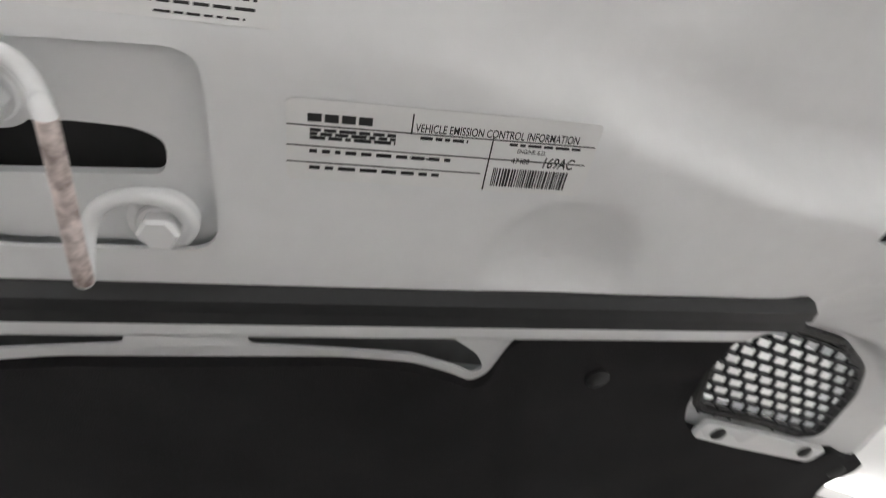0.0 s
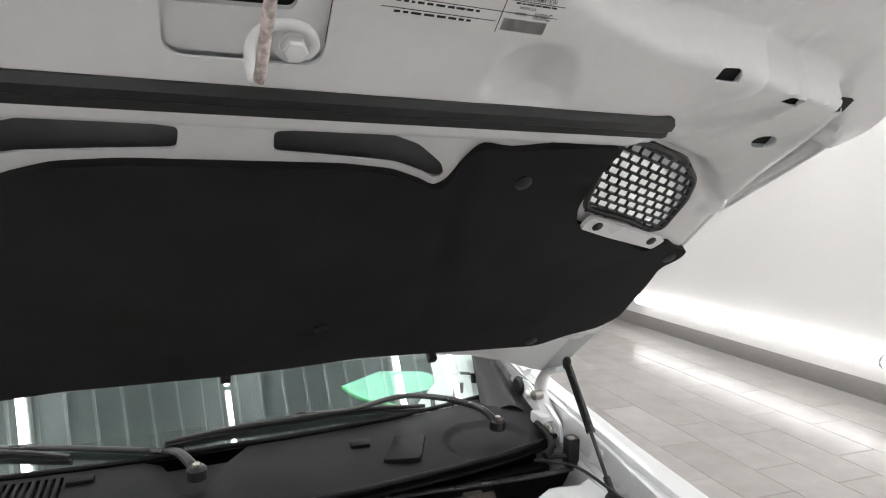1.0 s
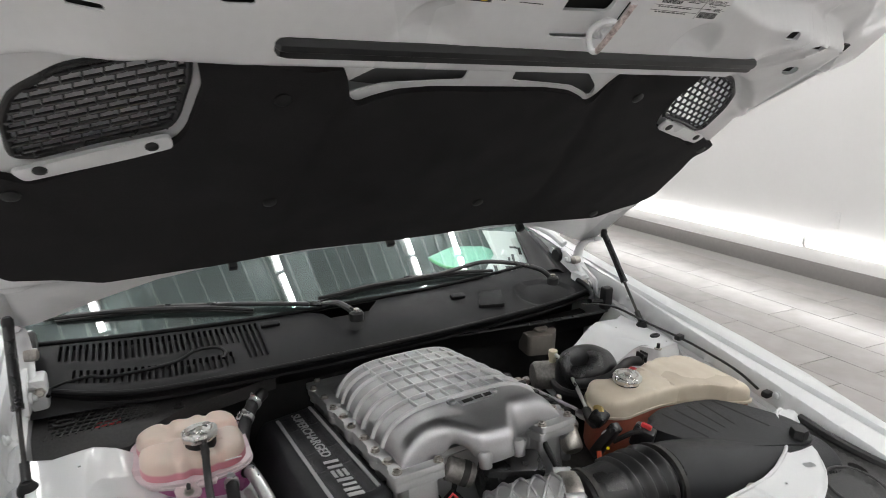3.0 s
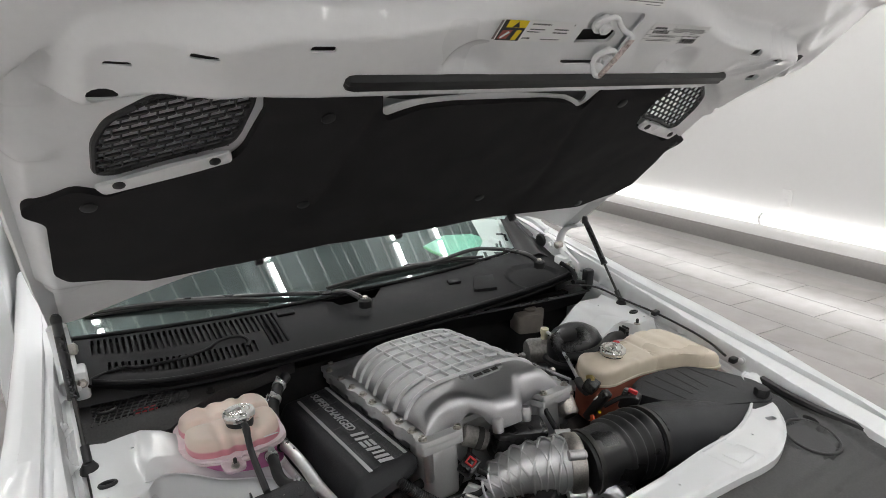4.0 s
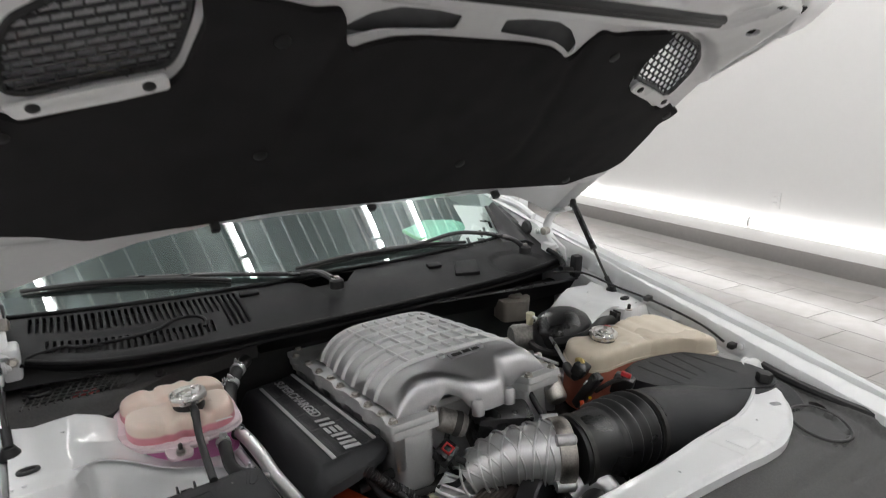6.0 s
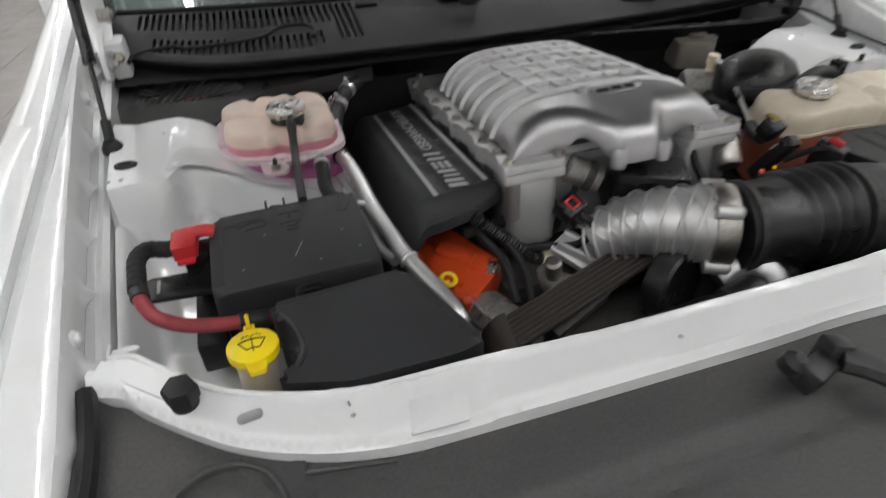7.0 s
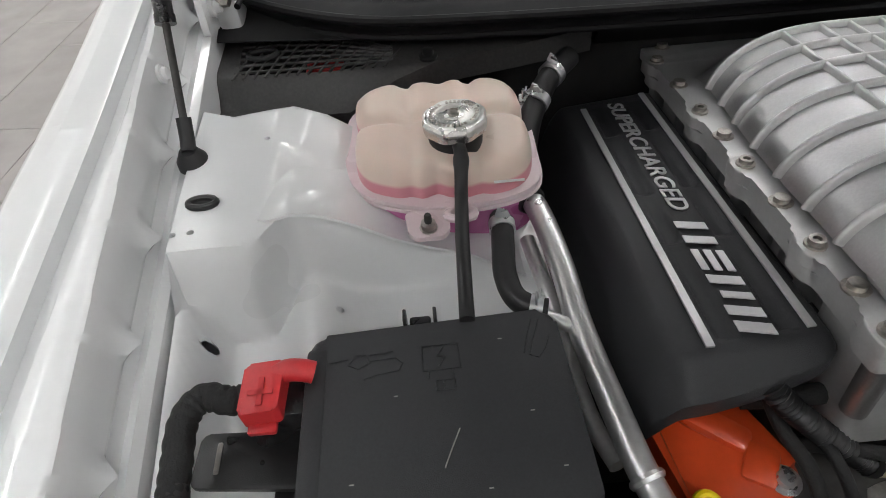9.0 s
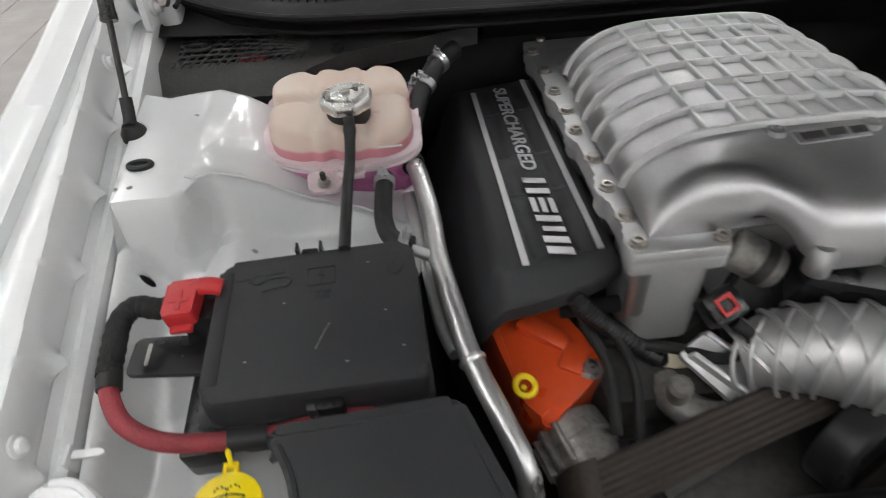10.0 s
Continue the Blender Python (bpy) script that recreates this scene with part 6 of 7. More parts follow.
# inlet elbow and throttle body
el = thing("inlet_elbow", "cast aluminium inlet elbow with diagonal ribs", "inlet elbow")
ELB = [(-0.048, 0.190, 0.634), (-0.028, 0.184, 0.652), (0.004, 0.174, 0.666), (0.050, 0.150, 0.674), (0.085, 0.130, 0.675)]
part("body", tube(ELB, lambda t: 0.034 + 0.021 * t, 24, 6), BRIGHTCAST, el)
ec_pts = smoothed(ELB, False, 10)
for k in range(2, 38, 5):
    p, q = ec_pts[k], ec_pts[min(k + 1, len(ec_pts) - 1)]
    r = 0.0345 + 0.021 * k / 40
    for lean in (0.020, -0.020):
        part("diagonal_rib", moved(tube([((r + 0.001) * math.cos(a), (r + 0.001) * math.sin(a), lean * math.cos(a)) for a in (2 * math.pi * i / 28 for i in range(28))], 0.0026, 6, 0, closed=True), along(p, q)), BRIGHTCAST, el)
part("bracket", moved(prism(rounded([(-0.06, -0.018), (0.05, -0.03), (0.06, 0.03), (-0.05, 0.02)], 0.008), 0, 0.012, 0.002), pose(-0.062, 0.182, 0.612, 22, 16, -42)), BRIGHTCAST, el)
for dx in (-0.012, 0.010):
    part("bracket_web", moved(box(-0.05, 0.05, -0.003, 0.003, 0, 0.026, 0.002), pose(-0.060 + dx, 0.186 + dx, 0.612, 22, 16, -42)), BRIGHTCAST, el)
part("throttle_ring", lathe([(0.058, 0), (0.060, 0.004), (0.060, 0.026), (0.057, 0.030), (0.050, 0.030)], 32, along((0.080, 0.132, 0.675), (0.13, 0.107, 0.676))), STEEL, el, "machined throttle ring")
for a in (0.6, 2.2, 3.7, 5.3):
    part("throttle_boss", lathe([(0.010, -0.005), (0.010, 0.026), (0.006, 0.030)], 12, along((0.080, 0.132, 0.675), (0.13, 0.107, 0.676)) @ Matrix.Translation((0.060 * math.cos(a), 0.060 * math.sin(a), 0))), BRIGHTCAST, el)

# bypass actuator at the front of the lid
ac = thing("bypass_actuator", "black plastic actuator with a dull steel motor at the supercharger front", "actuator")
part("housing", moved(box(-0.062, 0.050, -0.030, 0.024, -0.045, 0.034, 0.009), pose(0.050, 0.232, 0.694, 12, 6, -16)), PLASTIC, ac)
part("motor", lathe([(0.018, 0), (0.0215, 0.004), (0.0215, 0.048), (0.018, 0.053)], 22, along((-0.070, 0.268, 0.722), (-0.012, 0.232, 0.700))), SOOTCAST, ac, "dull steel motor can")
part("motor_band", lathe([(0.0220, 0.030), (0.0228, 0.032), (0.0228, 0.040), (0.0220, 0.042)], 22, along((-0.070, 0.268, 0.722), (-0.012, 0.232, 0.700))), DARKMETAL, ac, "dark clamp band")
part("lug", lathe([(0.011, 0), (0.011, 0.02), (0.007, 0.024)], 12, pose(0.030, 0.252, 0.724)), CAST, ac)
part("lug", lathe([(0.010, 0), (0.010, 0.016), (0.007, 0.020)], 12, pose(0.085, 0.252, 0.716)), CAST, ac)

# valve with a bright can to its side
vl = thing("purge_valve", "steel solenoid can on a cast block with a black hose", "valve")
part("block", moved(box(-0.034, 0.030, -0.026, 0.028, -0.025, 0.012, 0.005), pose(0.178, 0.288, 0.735, 6, 4, -20)), CAST, vl)
part("can", lathe([(0.018, 0), (0.0205, 0.004), (0.0205, 0.046), (0.016, 0.052), (0.006, 0.054)], 24, along((0.196, 0.262, 0.727), (0.176, 0.186, 0.672))), STEEL, vl, "bright steel can")
part("collar", lathe([(0.024, -0.004), (0.026, 0.002), (0.024, 0.010)], 20, along((0.196, 0.262, 0.727), (0.176, 0.186, 0.672))), STEEL, vl)
part("nipple", lathe([(0.008, 0), (0.0065, 0.014), (0.004, 0.018)], 12, pose(0.164, 0.285, 0.745)), RUBBER, vl)
part("hose", tube([(0.164, 0.285, 0.760), (0.150, 0.292, 0.766), (0.138, 0.280, 0.752), (0.136, 0.250, 0.715), (0.145, 0.215, 0.675)], 0.006, 10, 6), RUBBER, vl)
for x, y in ((0.195, 0.300), (0.200, 0.28)):
    part("screw", lathe([(0.006, 0.745), (0.006, 0.750), (0.003, 0.751)], 8, Matrix.Translation((x, y, 0))), STEEL, vl)

# belt drive
bd = thing("belt_drive", "ribbed drive belt running over black pulleys", "belt drive")
part("belt", moved(box(-0.135, 0.160, -0.023, 0.023, -0.003, 0.003, 0.002), pose(-0.098, 0.124, 0.624, 24, -8, 14)), BELT, bd)
for k in range(7):
    part("belt_rib", moved(tube([(-0.134, -0.0198 + 0.0066 * k, 0.0032), (0.159, -0.0198 + 0.0066 * k, 0.0032)], 0.0021, 6, 0), pose(-0.098, 0.124, 0.624, 24, -8, 14)), BELT, bd)
part("belt_turn", surface(lambda u, v: Vector((0.062 + 0.034 * math.sin(u * 2.6), 0.168 + 0.034 * (v - 0.5) + 0.008 * u, 0.637 - 0.034 + 0.036 * math.cos(u * 2.6) - 0.010 * (v - 0.5))), 14, 4, 0.004), BELT, bd)
part("belt_wrap", surface(lambda u, v: Vector((-0.225 - 0.030 * math.sin(u * 2.2), 0.094 + 0.046 * (v - 0.5) - 0.006 * u, 0.605 - 0.030 + 0.034 * math.cos(u * 2.2) + 0.018 * (v - 0.5))), 12, 4, 0.004), BELT, bd)
part("pulley", lathe([(0.030, 0), (0.052, 0.004), (0.054, 0.008), (0.052, 0.034), (0.048, 0.038), (0.030, 0.034), (0.012, 0.034)], 32, along((0.020, 0.125, 0.600), (0.045, 0.065, 0.612))), PLASTIC, bd, "black pulley")
part("idler", lathe([(0.034, 0), (0.036, 0.005), (0.036, 0.030), (0.030, 0.033), (0.014, 0.033)], 28, along((-0.180, 0.125, 0.570), (-0.189, 0.087, 0.584))), PLASTIC, bd, "black idler pulley")
part("idler_bolt", lathe([(0.011, 0.030), (0.011, 0.036), (0.0075, 0.037), (0.0075, 0.047), (0.005, 0.048)], 12, along((-0.180, 0.125, 0.570), (-0.189, 0.087, 0.584))), STEEL, bd, "steel bolt")
part("alternator_shell", lathe([(0.02, 0), (0.036, 0.006), (0.038, 0.03), (0.034, 0.032), (0.034, 0.040), (0.038, 0.042), (0.038, 0.06), (0.030, 0.07)], 22, along((-0.235, 0.175, 0.574), (-0.215, 0.105, 0.576))), SOOTCAST, bd, "grimy cast alternator shell")
for k in range(6):
    a = 0.6 + k * 0.42
    part("alternator_fin", moved(box(-0.0022, 0.0022, -0.002, 0.010, 0.012, 0.05, 0.001), along((-0.235, 0.175, 0.576), (-0.215, 0.105, 0.578)) @ pose(0, 0, 0, 0, 0, math.degrees(a)) @ Matrix.Translation((0, 0.034, 0))), SOOTCAST, bd)
part("tensioner_arm", moved(box(-0.055, 0.055, -0.010, 0.010, -0.012, 0.010, 0.006), pose(-0.115, 0.108, 0.590, 10, -6, 22)), DARKMETAL, bd)
ph = thing("front_hose", "thick dark radiator hose in front of the engine", "hose")
part("hose", tube([(-0.06, 0.045, 0.585), (0.06, 0.040, 0.605), (0.15, 0.060, 0.615), (0.20, 0.075, 0.60)], 0.026, 14, 6), PLASTIC, ph)
wp = thing("water_outlet", "cast aluminium water outlet with bolts beside the belt", "water outlet")
part("elbow", tube([(-0.125, 0.20, 0.585), (-0.115, 0.165, 0.592), (-0.085, 0.150, 0.590), (-0.05, 0.155, 0.585)], 0.019, 14, 5), SOOTCAST, wp)
part("neck", tube([(0.085, 0.085, 0.612), (0.115, 0.082, 0.630), (0.135, 0.060, 0.635), (0.140, 0.035, 0.615)], 0.022, 14, 5), CAST, wp)
part("boss", lathe([(0.012, 0), (0.012, 0.03), (0.008, 0.034)], 12, pose(-0.125, 0.172, 0.61, 10, -12, 0)), STEEL, wp)
cn = thing("sensor_connector", "ivory plastic sensor connector on a corrugated sleeve", "connector")
part("plug", tube([(-0.124, 0.2192, 0.6005), (-0.110, 0.2185, 0.5995), (-0.095, 0.2178, 0.5985), (-0.078, 0.2165, 0.597)], lambda t: 0.0108 + 0.0022 * step01(0.15, 0.3, t) - 0.003 * step01(0.7, 0.9, t), 14, 8), IVORY, cn)
part("collar", tube([(-0.130, 0.2205, 0.6050), (-0.123, 0.2190, 0.6000)], 0.0118, 14, 0), RUBBER, cn, "black collar")
sleeve_pts = [(-0.224, 0.290, 0.688), (-0.2166, 0.2525, 0.680), (-0.178, 0.233, 0.646), (-0.127, 0.2195, 0.603)]
part("sleeve", tube(sleeve_pts, lambda t: 0.0096 + 0.0011 * math.sin(t * 230), 12, 64), RUBBER, cn, "black corrugated sleeve")
# red-framed connector block
rcn = thing("wiring_plug", "black wiring plug with a red locking frame", "wiring plug")
part("body", moved(box(-0.018, 0.018, -0.016, 0.016, -0.02, 0.010, 0.004), pose(-0.082, 0.222, 0.685, 25, -15, 20)), PLASTIC, rcn)
part("lock_frame", moved(join(box(-0.009, 0.009, -0.009, -0.006, 0.009, 0.013), box(-0.009, 0.009, 0.006, 0.009, 0.009, 0.013), box(-0.009, -0.006, -0.009, 0.009, 0.009, 0.013), box(0.006, 0.009, -0.009, 0.009, 0.009, 0.013)), pose(-0.082, 0.222, 0.685, 25, -15, 20)), RED, rcn, "red locking frame")
for pts, r in (([(-0.10, 0.262, 0.69), (-0.085, 0.245, 0.66), (-0.10, 0.235, 0.635), (-0.14, 0.245, 0.62)], 0.005), ([(-0.06, 0.25, 0.70), (-0.07, 0.24, 0.66), (-0.06, 0.215, 0.63)], 0.005), ([(-0.21, 0.275, 0.66), (-0.205, 0.24, 0.645), (-0.19, 0.20, 0.63), (-0.195, 0.14, 0.605)], 0.006), ([(-0.15, 0.26, 0.655), (-0.19, 0.262, 0.648), (-0.225, 0.268, 0.64)], 0.009), ([(-0.075, 0.205, 0.680), (-0.060, 0.190, 0.668), (-0.08, 0.19, 0.640), (-0.12, 0.215, 0.628), (-0.19, 0.235, 0.622)], 0.006), ([(-0.13, 0.252, 0.70), (-0.125, 0.245, 0.66), (-0.15, 0.255, 0.63)], 0.005), ([(-0.20, 0.26, 0.645), (-0.175, 0.225, 0.640), (-0.165, 0.185, 0.622), (-0.175, 0.13, 0.60)], 0.005)):
    ha = thing("wiring_loom", "black taped wiring loom", "wiring loom", group="wiring looms")
    part("loom", tube(pts, r, 10, 6), TAPE, ha)
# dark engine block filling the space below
blk = thing("engine_block", "dark engine block below the supercharger", "engine block")
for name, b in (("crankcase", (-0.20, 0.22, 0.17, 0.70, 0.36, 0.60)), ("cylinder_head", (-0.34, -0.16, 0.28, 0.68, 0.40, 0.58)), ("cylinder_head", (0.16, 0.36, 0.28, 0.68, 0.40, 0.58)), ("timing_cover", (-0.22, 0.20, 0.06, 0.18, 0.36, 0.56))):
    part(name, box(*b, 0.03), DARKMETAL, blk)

# ---- things beside the engine, on the side of the air box ----
rs = thing("degas_bottle", "yellowed plastic coolant bottle with dark red fluid low down", "coolant bottle")
BOT = [(0.328, 0.345), (0.312, 0.305), (0.322, 0.268), (0.355, 0.250), (0.40, 0.250), (0.445, 0.250), (0.506, 0.240), (0.560, 0.219), (0.610, 0.182), (0.645, 0.168), (0.664, 0.182), (0.668, 0.25), (0.660, 0.345), (0.61, 0.372), (0.545, 0.376), (0.49, 0.362), (0.43, 0.372), (0.36, 0.372)]
part("upper_shell", lobed([((x - 0.48) * 0.985 + 0.48, (y - 0.29) * 0.96 + 0.29) for x, y in BOT], 0.702, 0.739, (0.452, 0.506, 0.556, 0.606), (), 0.0030, 0.006), BEIGE, rs, sharp=80)
part("seam", prism([tuple(p)[:2] for p in smoothed([(x, y, 0) for x, y in BOT])], 0.698, 0.7035, 0.001), BEIGE, rs)
REDFLUID = surface_of("dark_red_fluid_plastic", (0.36, 0.11, 0.07), 0.4, vary=0.15, grain=40, stain=20)
part("lower_shell", prism([tuple(p)[:2] for p in smoothed([((x - 0.48) * 0.97 + 0.48, (y - 0.27) * 0.95 + 0.27, 0) for x, y in BOT])], 0.60, 0.699, 0), REDFLUID, rs, "dark red fluid showing through")
part("filler_neck", lathe([(0.026, 0.730), (0.027, 0.742), (0.024, 0.748)], 24, Matrix.Translation((0.414, 0.312, 0))), RUBBER, rs, "black filler neck")
part("red_mark", lathe([(0.010, 0.735), (0.010, 0.7385), (0.008, 0.739)], 14, Matrix.Translation((0.475, 0.352, 0))), RED, rs, "small red mark")
pressure_cap((0.414, 0.312, 0.748), (0, -3, 0))

# air box, bellows and mass sensor
ab = thing("air_box", "black plastic air filter box with grooves on its lid", "air box")
AB = [(0.366, 0.190), (0.372, 0.221), (0.43, 0.238), (0.50, 0.232), (0.573, 0.212), (0.618, 0.160), (0.652, 0.088), (0.650, 0.030), (0.60, 0.010), (0.50, 0.055), (0.41, 0.095)]
part("lid", prism(rounded(AB, 0.018, 5), 0.640, 0.707, 0.014, 5, 0.985), SATIN, ab, "satin black lid with long grooves", sharp=70)
# rounded front of the box, which runs on as a wide duct towards the bellows
DRUM = [(0.285, 0.112, 0.661), (0.33, 0.108, 0.656), (0.39, 0.096, 0.644), (0.47, 0.070, 0.631), (0.56, 0.040, 0.625), (0.625, 0.018, 0.621), (0.645, 0.012, 0.619)]


def drum_r(t):
    return lerp([(0, 0.068), (0.12, 0.070), (0.35, 0.0755), (0.6, 0.079), (0.9, 0.079), (0.96, 0.072), (1.0, 0.055)], t)


part("drum", tube(DRUM, drum_r, 40, 8), SATIN, ab, sharp=60)
part("body", prism([tuple(p)[:2] for p in smoothed([(x, y, 0) for x, y in AB])], 0.45, 0.642, 0), COWLBLACK, ab)
# near-black lines laid on the lid paint the shade of its grooves
for (x0, y0), (x1, y1) in (((0.426, 0.219), (0.440, 0.119)), ((0.463, 0.219), (0.472, 0.124)), ((0.500, 0.216), (0.499, 0.126)), ((0.534, 0.210), (0.528, 0.124)), ((0.566, 0.205), (0.585, 0.086))):
    part("groove_shade_line", tube([(x0, y0, 0.7072), (x1, y1, 0.7072)], 0.0021, 6, 0, squash=0.4), CAVITY, ab, "near-black line standing for the shade in a groove")
drum_pts = smoothed(DRUM, False, 8)
for k in range(26, 44):
    p, q = drum_pts[k], drum_pts[k + 1]
    d = (q - p).normalized()
    side = d.cross(Vector((0, 0, 1))).normalized()
    r = drum_r(k / (len(drum_pts) - 1)) + 0.0005
    part("side_rib", tube([p + side * r * math.cos(a) + Vector((0, 0, 1)) * r * math.sin(a) for a in (0.75, 0.55, 0.35, 0.15, -0.05)], 0.0016, 6, 0), SATIN, ab)
bl = thing("intake_bellows", "black rubber intake bellows with a steel clamp", "intake duct")
BE = [(0.108, 0.118, 0.674), (0.145, 0.112, 0.674), (0.195, 0.110, 0.672), (0.245, 0.112, 0.667), (0.300, 0.112, 0.660)]


def bellow(t):
    return 0.060 + (0.0060 * math.sin((t - 0.42) * 2 * math.pi * 8) if 0.42 < t < 0.92 else 0) + 0.010 * t


part("duct", tube(BE, bellow, 32, 30), PLASTIC, bl)
for at, to, k in (((0.120, 0.116, 0.674), (0.145, 0.112, 0.674), 0.0645), ((0.286, 0.112, 0.662), (0.300, 0.112, 0.660), 0.0735)):
    c = part("band_clamp", lathe([(k - 0.006, -0.005), (k, -0.005), (k, 0.005), (k - 0.006, 0.005)], 36, along(at, to)), DARKMETAL, bl, "steel band clamp")
    part("clamp_screw", lathe([(0.006, 0), (0.006, 0.016)], 10, along(at, to) @ pose(0.047, -0.054, -0.008)), CHROME, c)
mf = thing("wiring_bracket", "black wiring bracket with yellow dots and coloured wires", "wiring bracket")
part("bracket", join(moved(box(-0.011, 0.011, -0.010, 0.010, -0.045, 0.045, 0.004), pose(0.262, 0.216, 0.700, 25, 8, 0)), moved(box(-0.016, 0.016, -0.014, 0.014, -0.010, 0.016, 0.004), pose(0.258, 0.236, 0.738, 20, 0, 15))), PLASTIC, mf)
for z in (0.692, 0.706):
    part("yellow_dot", lathe([(0.0032, 0), (0.0032, 0.002)], 10, along((0.256, 0.203 + (z - 0.692) * 0.4, z), (0.22, 0.12, z + 0.03))), YELLOW, mf)
part("white_tag", moved(box(-0.006, 0.006, -0.001, 0.001, -0.006, 0.006), pose(0.255, 0.214, 0.722, 30, 0, 0)), LABEL, mf)
part("brass_eye", lathe([(0.010, 0), (0.0105, 0.004), (0.005, 0.005)], 14, pose(0.262, 0.243, 0.752, 10, 0, 0)), surface_of("brass", (0.55, 0.42, 0.16), 0.35, metal=1.0, vary=0.2), mf)
part("orange_wire", tube([(0.235, 0.205, 0.690), (0.228, 0.190, 0.676), (0.236, 0.178, 0.668)], 0.005, 8, 4), ORANGE, mf, "orange wire end")
sn = thing("air_sensor", "black air sensor with a red lever on the duct", "sensor")
part("body", moved(box(-0.014, 0.014, -0.020, 0.020, -0.015, 0.028, 0.005), pose(0.312, 0.172, 0.712, 10, 0, 25)), PLASTIC, sn)
part("red_lever", moved(box(-0.004, 0.004, -0.010, 0.010, 0.026, 0.036, 0.002), pose(0.312, 0.172, 0.712, 10, 0, 25)), RED, sn)
part("lead", tube([(0.305, 0.165, 0.735), (0.290, 0.18, 0.728), (0.272, 0.205, 0.70)], 0.005, 8, 5), TAPE, sn)

# brake booster with its black dome and hose
bb = thing("brake_booster_cover", "black rubber dome beside the strut tower", "rubber dome", pose(0.412, 0.432, 0.700, -4, -4, 10))
part("dome", lathe([(0.075, -0.05), (0.077, 0.010), (0.074, 0.030), (0.064, 0.047), (0.046, 0.059), (0.024, 0.065), (0.004, 0.066)], 32, Matrix.Diagonal((1.0, 0.92, 1, 1))), PLASTIC, bb)
part("rolled_base", moved(tube([(0.080 * math.cos(a), 0.074 * math.sin(a), -0.012) for a in (2 * math.pi * i / 28 for i in range(28))], 0.010, 8, 0, closed=True), Matrix()), RUBBER, bb)
bh = thing("vacuum_hose", "thick black rubber hose curling to a clip", "hose")
part("hose", tube([(0.345, 0.395, 0.712), (0.372, 0.358, 0.728), (0.41, 0.350, 0.736), (0.45, 0.362, 0.742), (0.485, 0.372, 0.744), (0.520, 0.368, 0.740)], 0.0115, 12, 6), RUBBER, bh)
part("end_clip", join(box(0.514, 0.518, 0.358, 0.380, 0.735, 0.762, 0.001), box(0.526, 0.530, 0.358, 0.380, 0.735, 0.762, 0.001), box(0.514, 0.530, 0.358, 0.362, 0.752, 0.758, 0.001)), PLASTIC, bh, "black spring clip")
# pale bottle plastic, darkened in colour for the cowl's shade
SHADED_PLASTIC = surface_of("shaded_translucent_plastic", (0.20, 0.18, 0.16), 0.45, vary=0.15, grain=60, stain=20)
mc = thing("brake_fluid_bottle", "pale plastic brake fluid bottle under the cowl", "fluid bottle")
part("bottle", prism(rounded([(0.405, 0.645), (0.470, 0.625), (0.515, 0.660), (0.500, 0.705), (0.415, 0.705)], 0.012), 0.655, 0.712, 0.008), SHADED_PLASTIC, mc)
part("cap", lathe([(0.020, 0.714), (0.021, 0.720), (0.016, 0.723)], 20, Matrix.Translation((0.460, 0.668, 0))), SHADED_PLASTIC, mc)
cyl = thing("master_cylinder", "cast master cylinder with a silver brake line", "master cylinder")
part("cylinder", lathe([(0.028, 0), (0.034, 0.008), (0.034, 0.05), (0.036, 0.058), (0.036, 0.12)], 24, along((0.318, 0.515, 0.682), (0.42, 0.475, 0.682))), SOOTCAST, cyl)
part("valve_cap", lathe([(0.009, 0), (0.009, 0.018), (0.011, 0.02), (0.011, 0.036), (0.006, 0.038)], 14, pose(0.364, 0.500, 0.709)), IVORY, cyl, "pale plastic valve cap")
part("brake_line", tube([(0.364, 0.498, 0.738), (0.362, 0.470, 0.737), (0.345, 0.410, 0.722), (0.322, 0.350, 0.706), (0.300, 0.308, 0.702)], 0.0042, 8, 6), MILLED, cyl, "silver brake line")
part("line_boot", tube([(0.303, 0.314, 0.700), (0.285, 0.285, 0.702), (0.268, 0.255, 0.712)], 0.010, 10, 5), RUBBER, cyl, "black rubber boot")
for (x, y, z) in ((0.250, 0.462, 0.705), (0.238, 0.475, 0.700), (0.275, 0.380, 0.695)):
    part("fitting", lathe([(0.010, 0), (0.010, 0.012), (0.006, 0.018)], 6, pose(x, y, z, 25, 10, 0)), STEEL, cyl)
fr = thing("fuel_rail", "slim black and silver rail beside the supercharger", "rail")
part("rail", tube([(0.215, 0.53, 0.695), (0.235, 0.42, 0.705), (0.252, 0.31, 0.712)], 0.008, 10, 4), DARKMETAL, fr)
part("line", tube([(0.225, 0.50, 0.712), (0.262, 0.30, 0.722)], 0.0035, 8, 0), MILLED, fr, "thin silver line")
for k in range(5):
    part("rail_clip", moved(box(-0.012, 0.012, -0.008, 0.008, -0.008, 0.012, 0.003), pose(0.222 + 0.008 * k, 0.495 - 0.045 * k, 0.708, 0, 0, -12)), PLASTIC, fr)
# cable along the wing
wc = thing("release_cable", "thin black cable clipped along the wing", "cable")
part("cable", tube([(0.60, 0.66, 0.765), (0.66, 0.60, 0.768), (0.688, 0.50, 0.752), (0.694, 0.38, 0.748), (0.694, 0.25, 0.735), (0.690, 0.18, 0.715)], 0.0032, 8, 6), RUBBER, wc)
for y, z in ((0.40, 0.750), (0.16, 0.712)):
    part("clip", box(0.680, 0.702, y - 0.008, y + 0.008, z - 0.006, z + 0.008, 0.003), RUBBER, wc)
st = thing("tower_stud", "dark stud with a washer on the strut tower", "stud", pose(0.622, 0.405, 0.732))
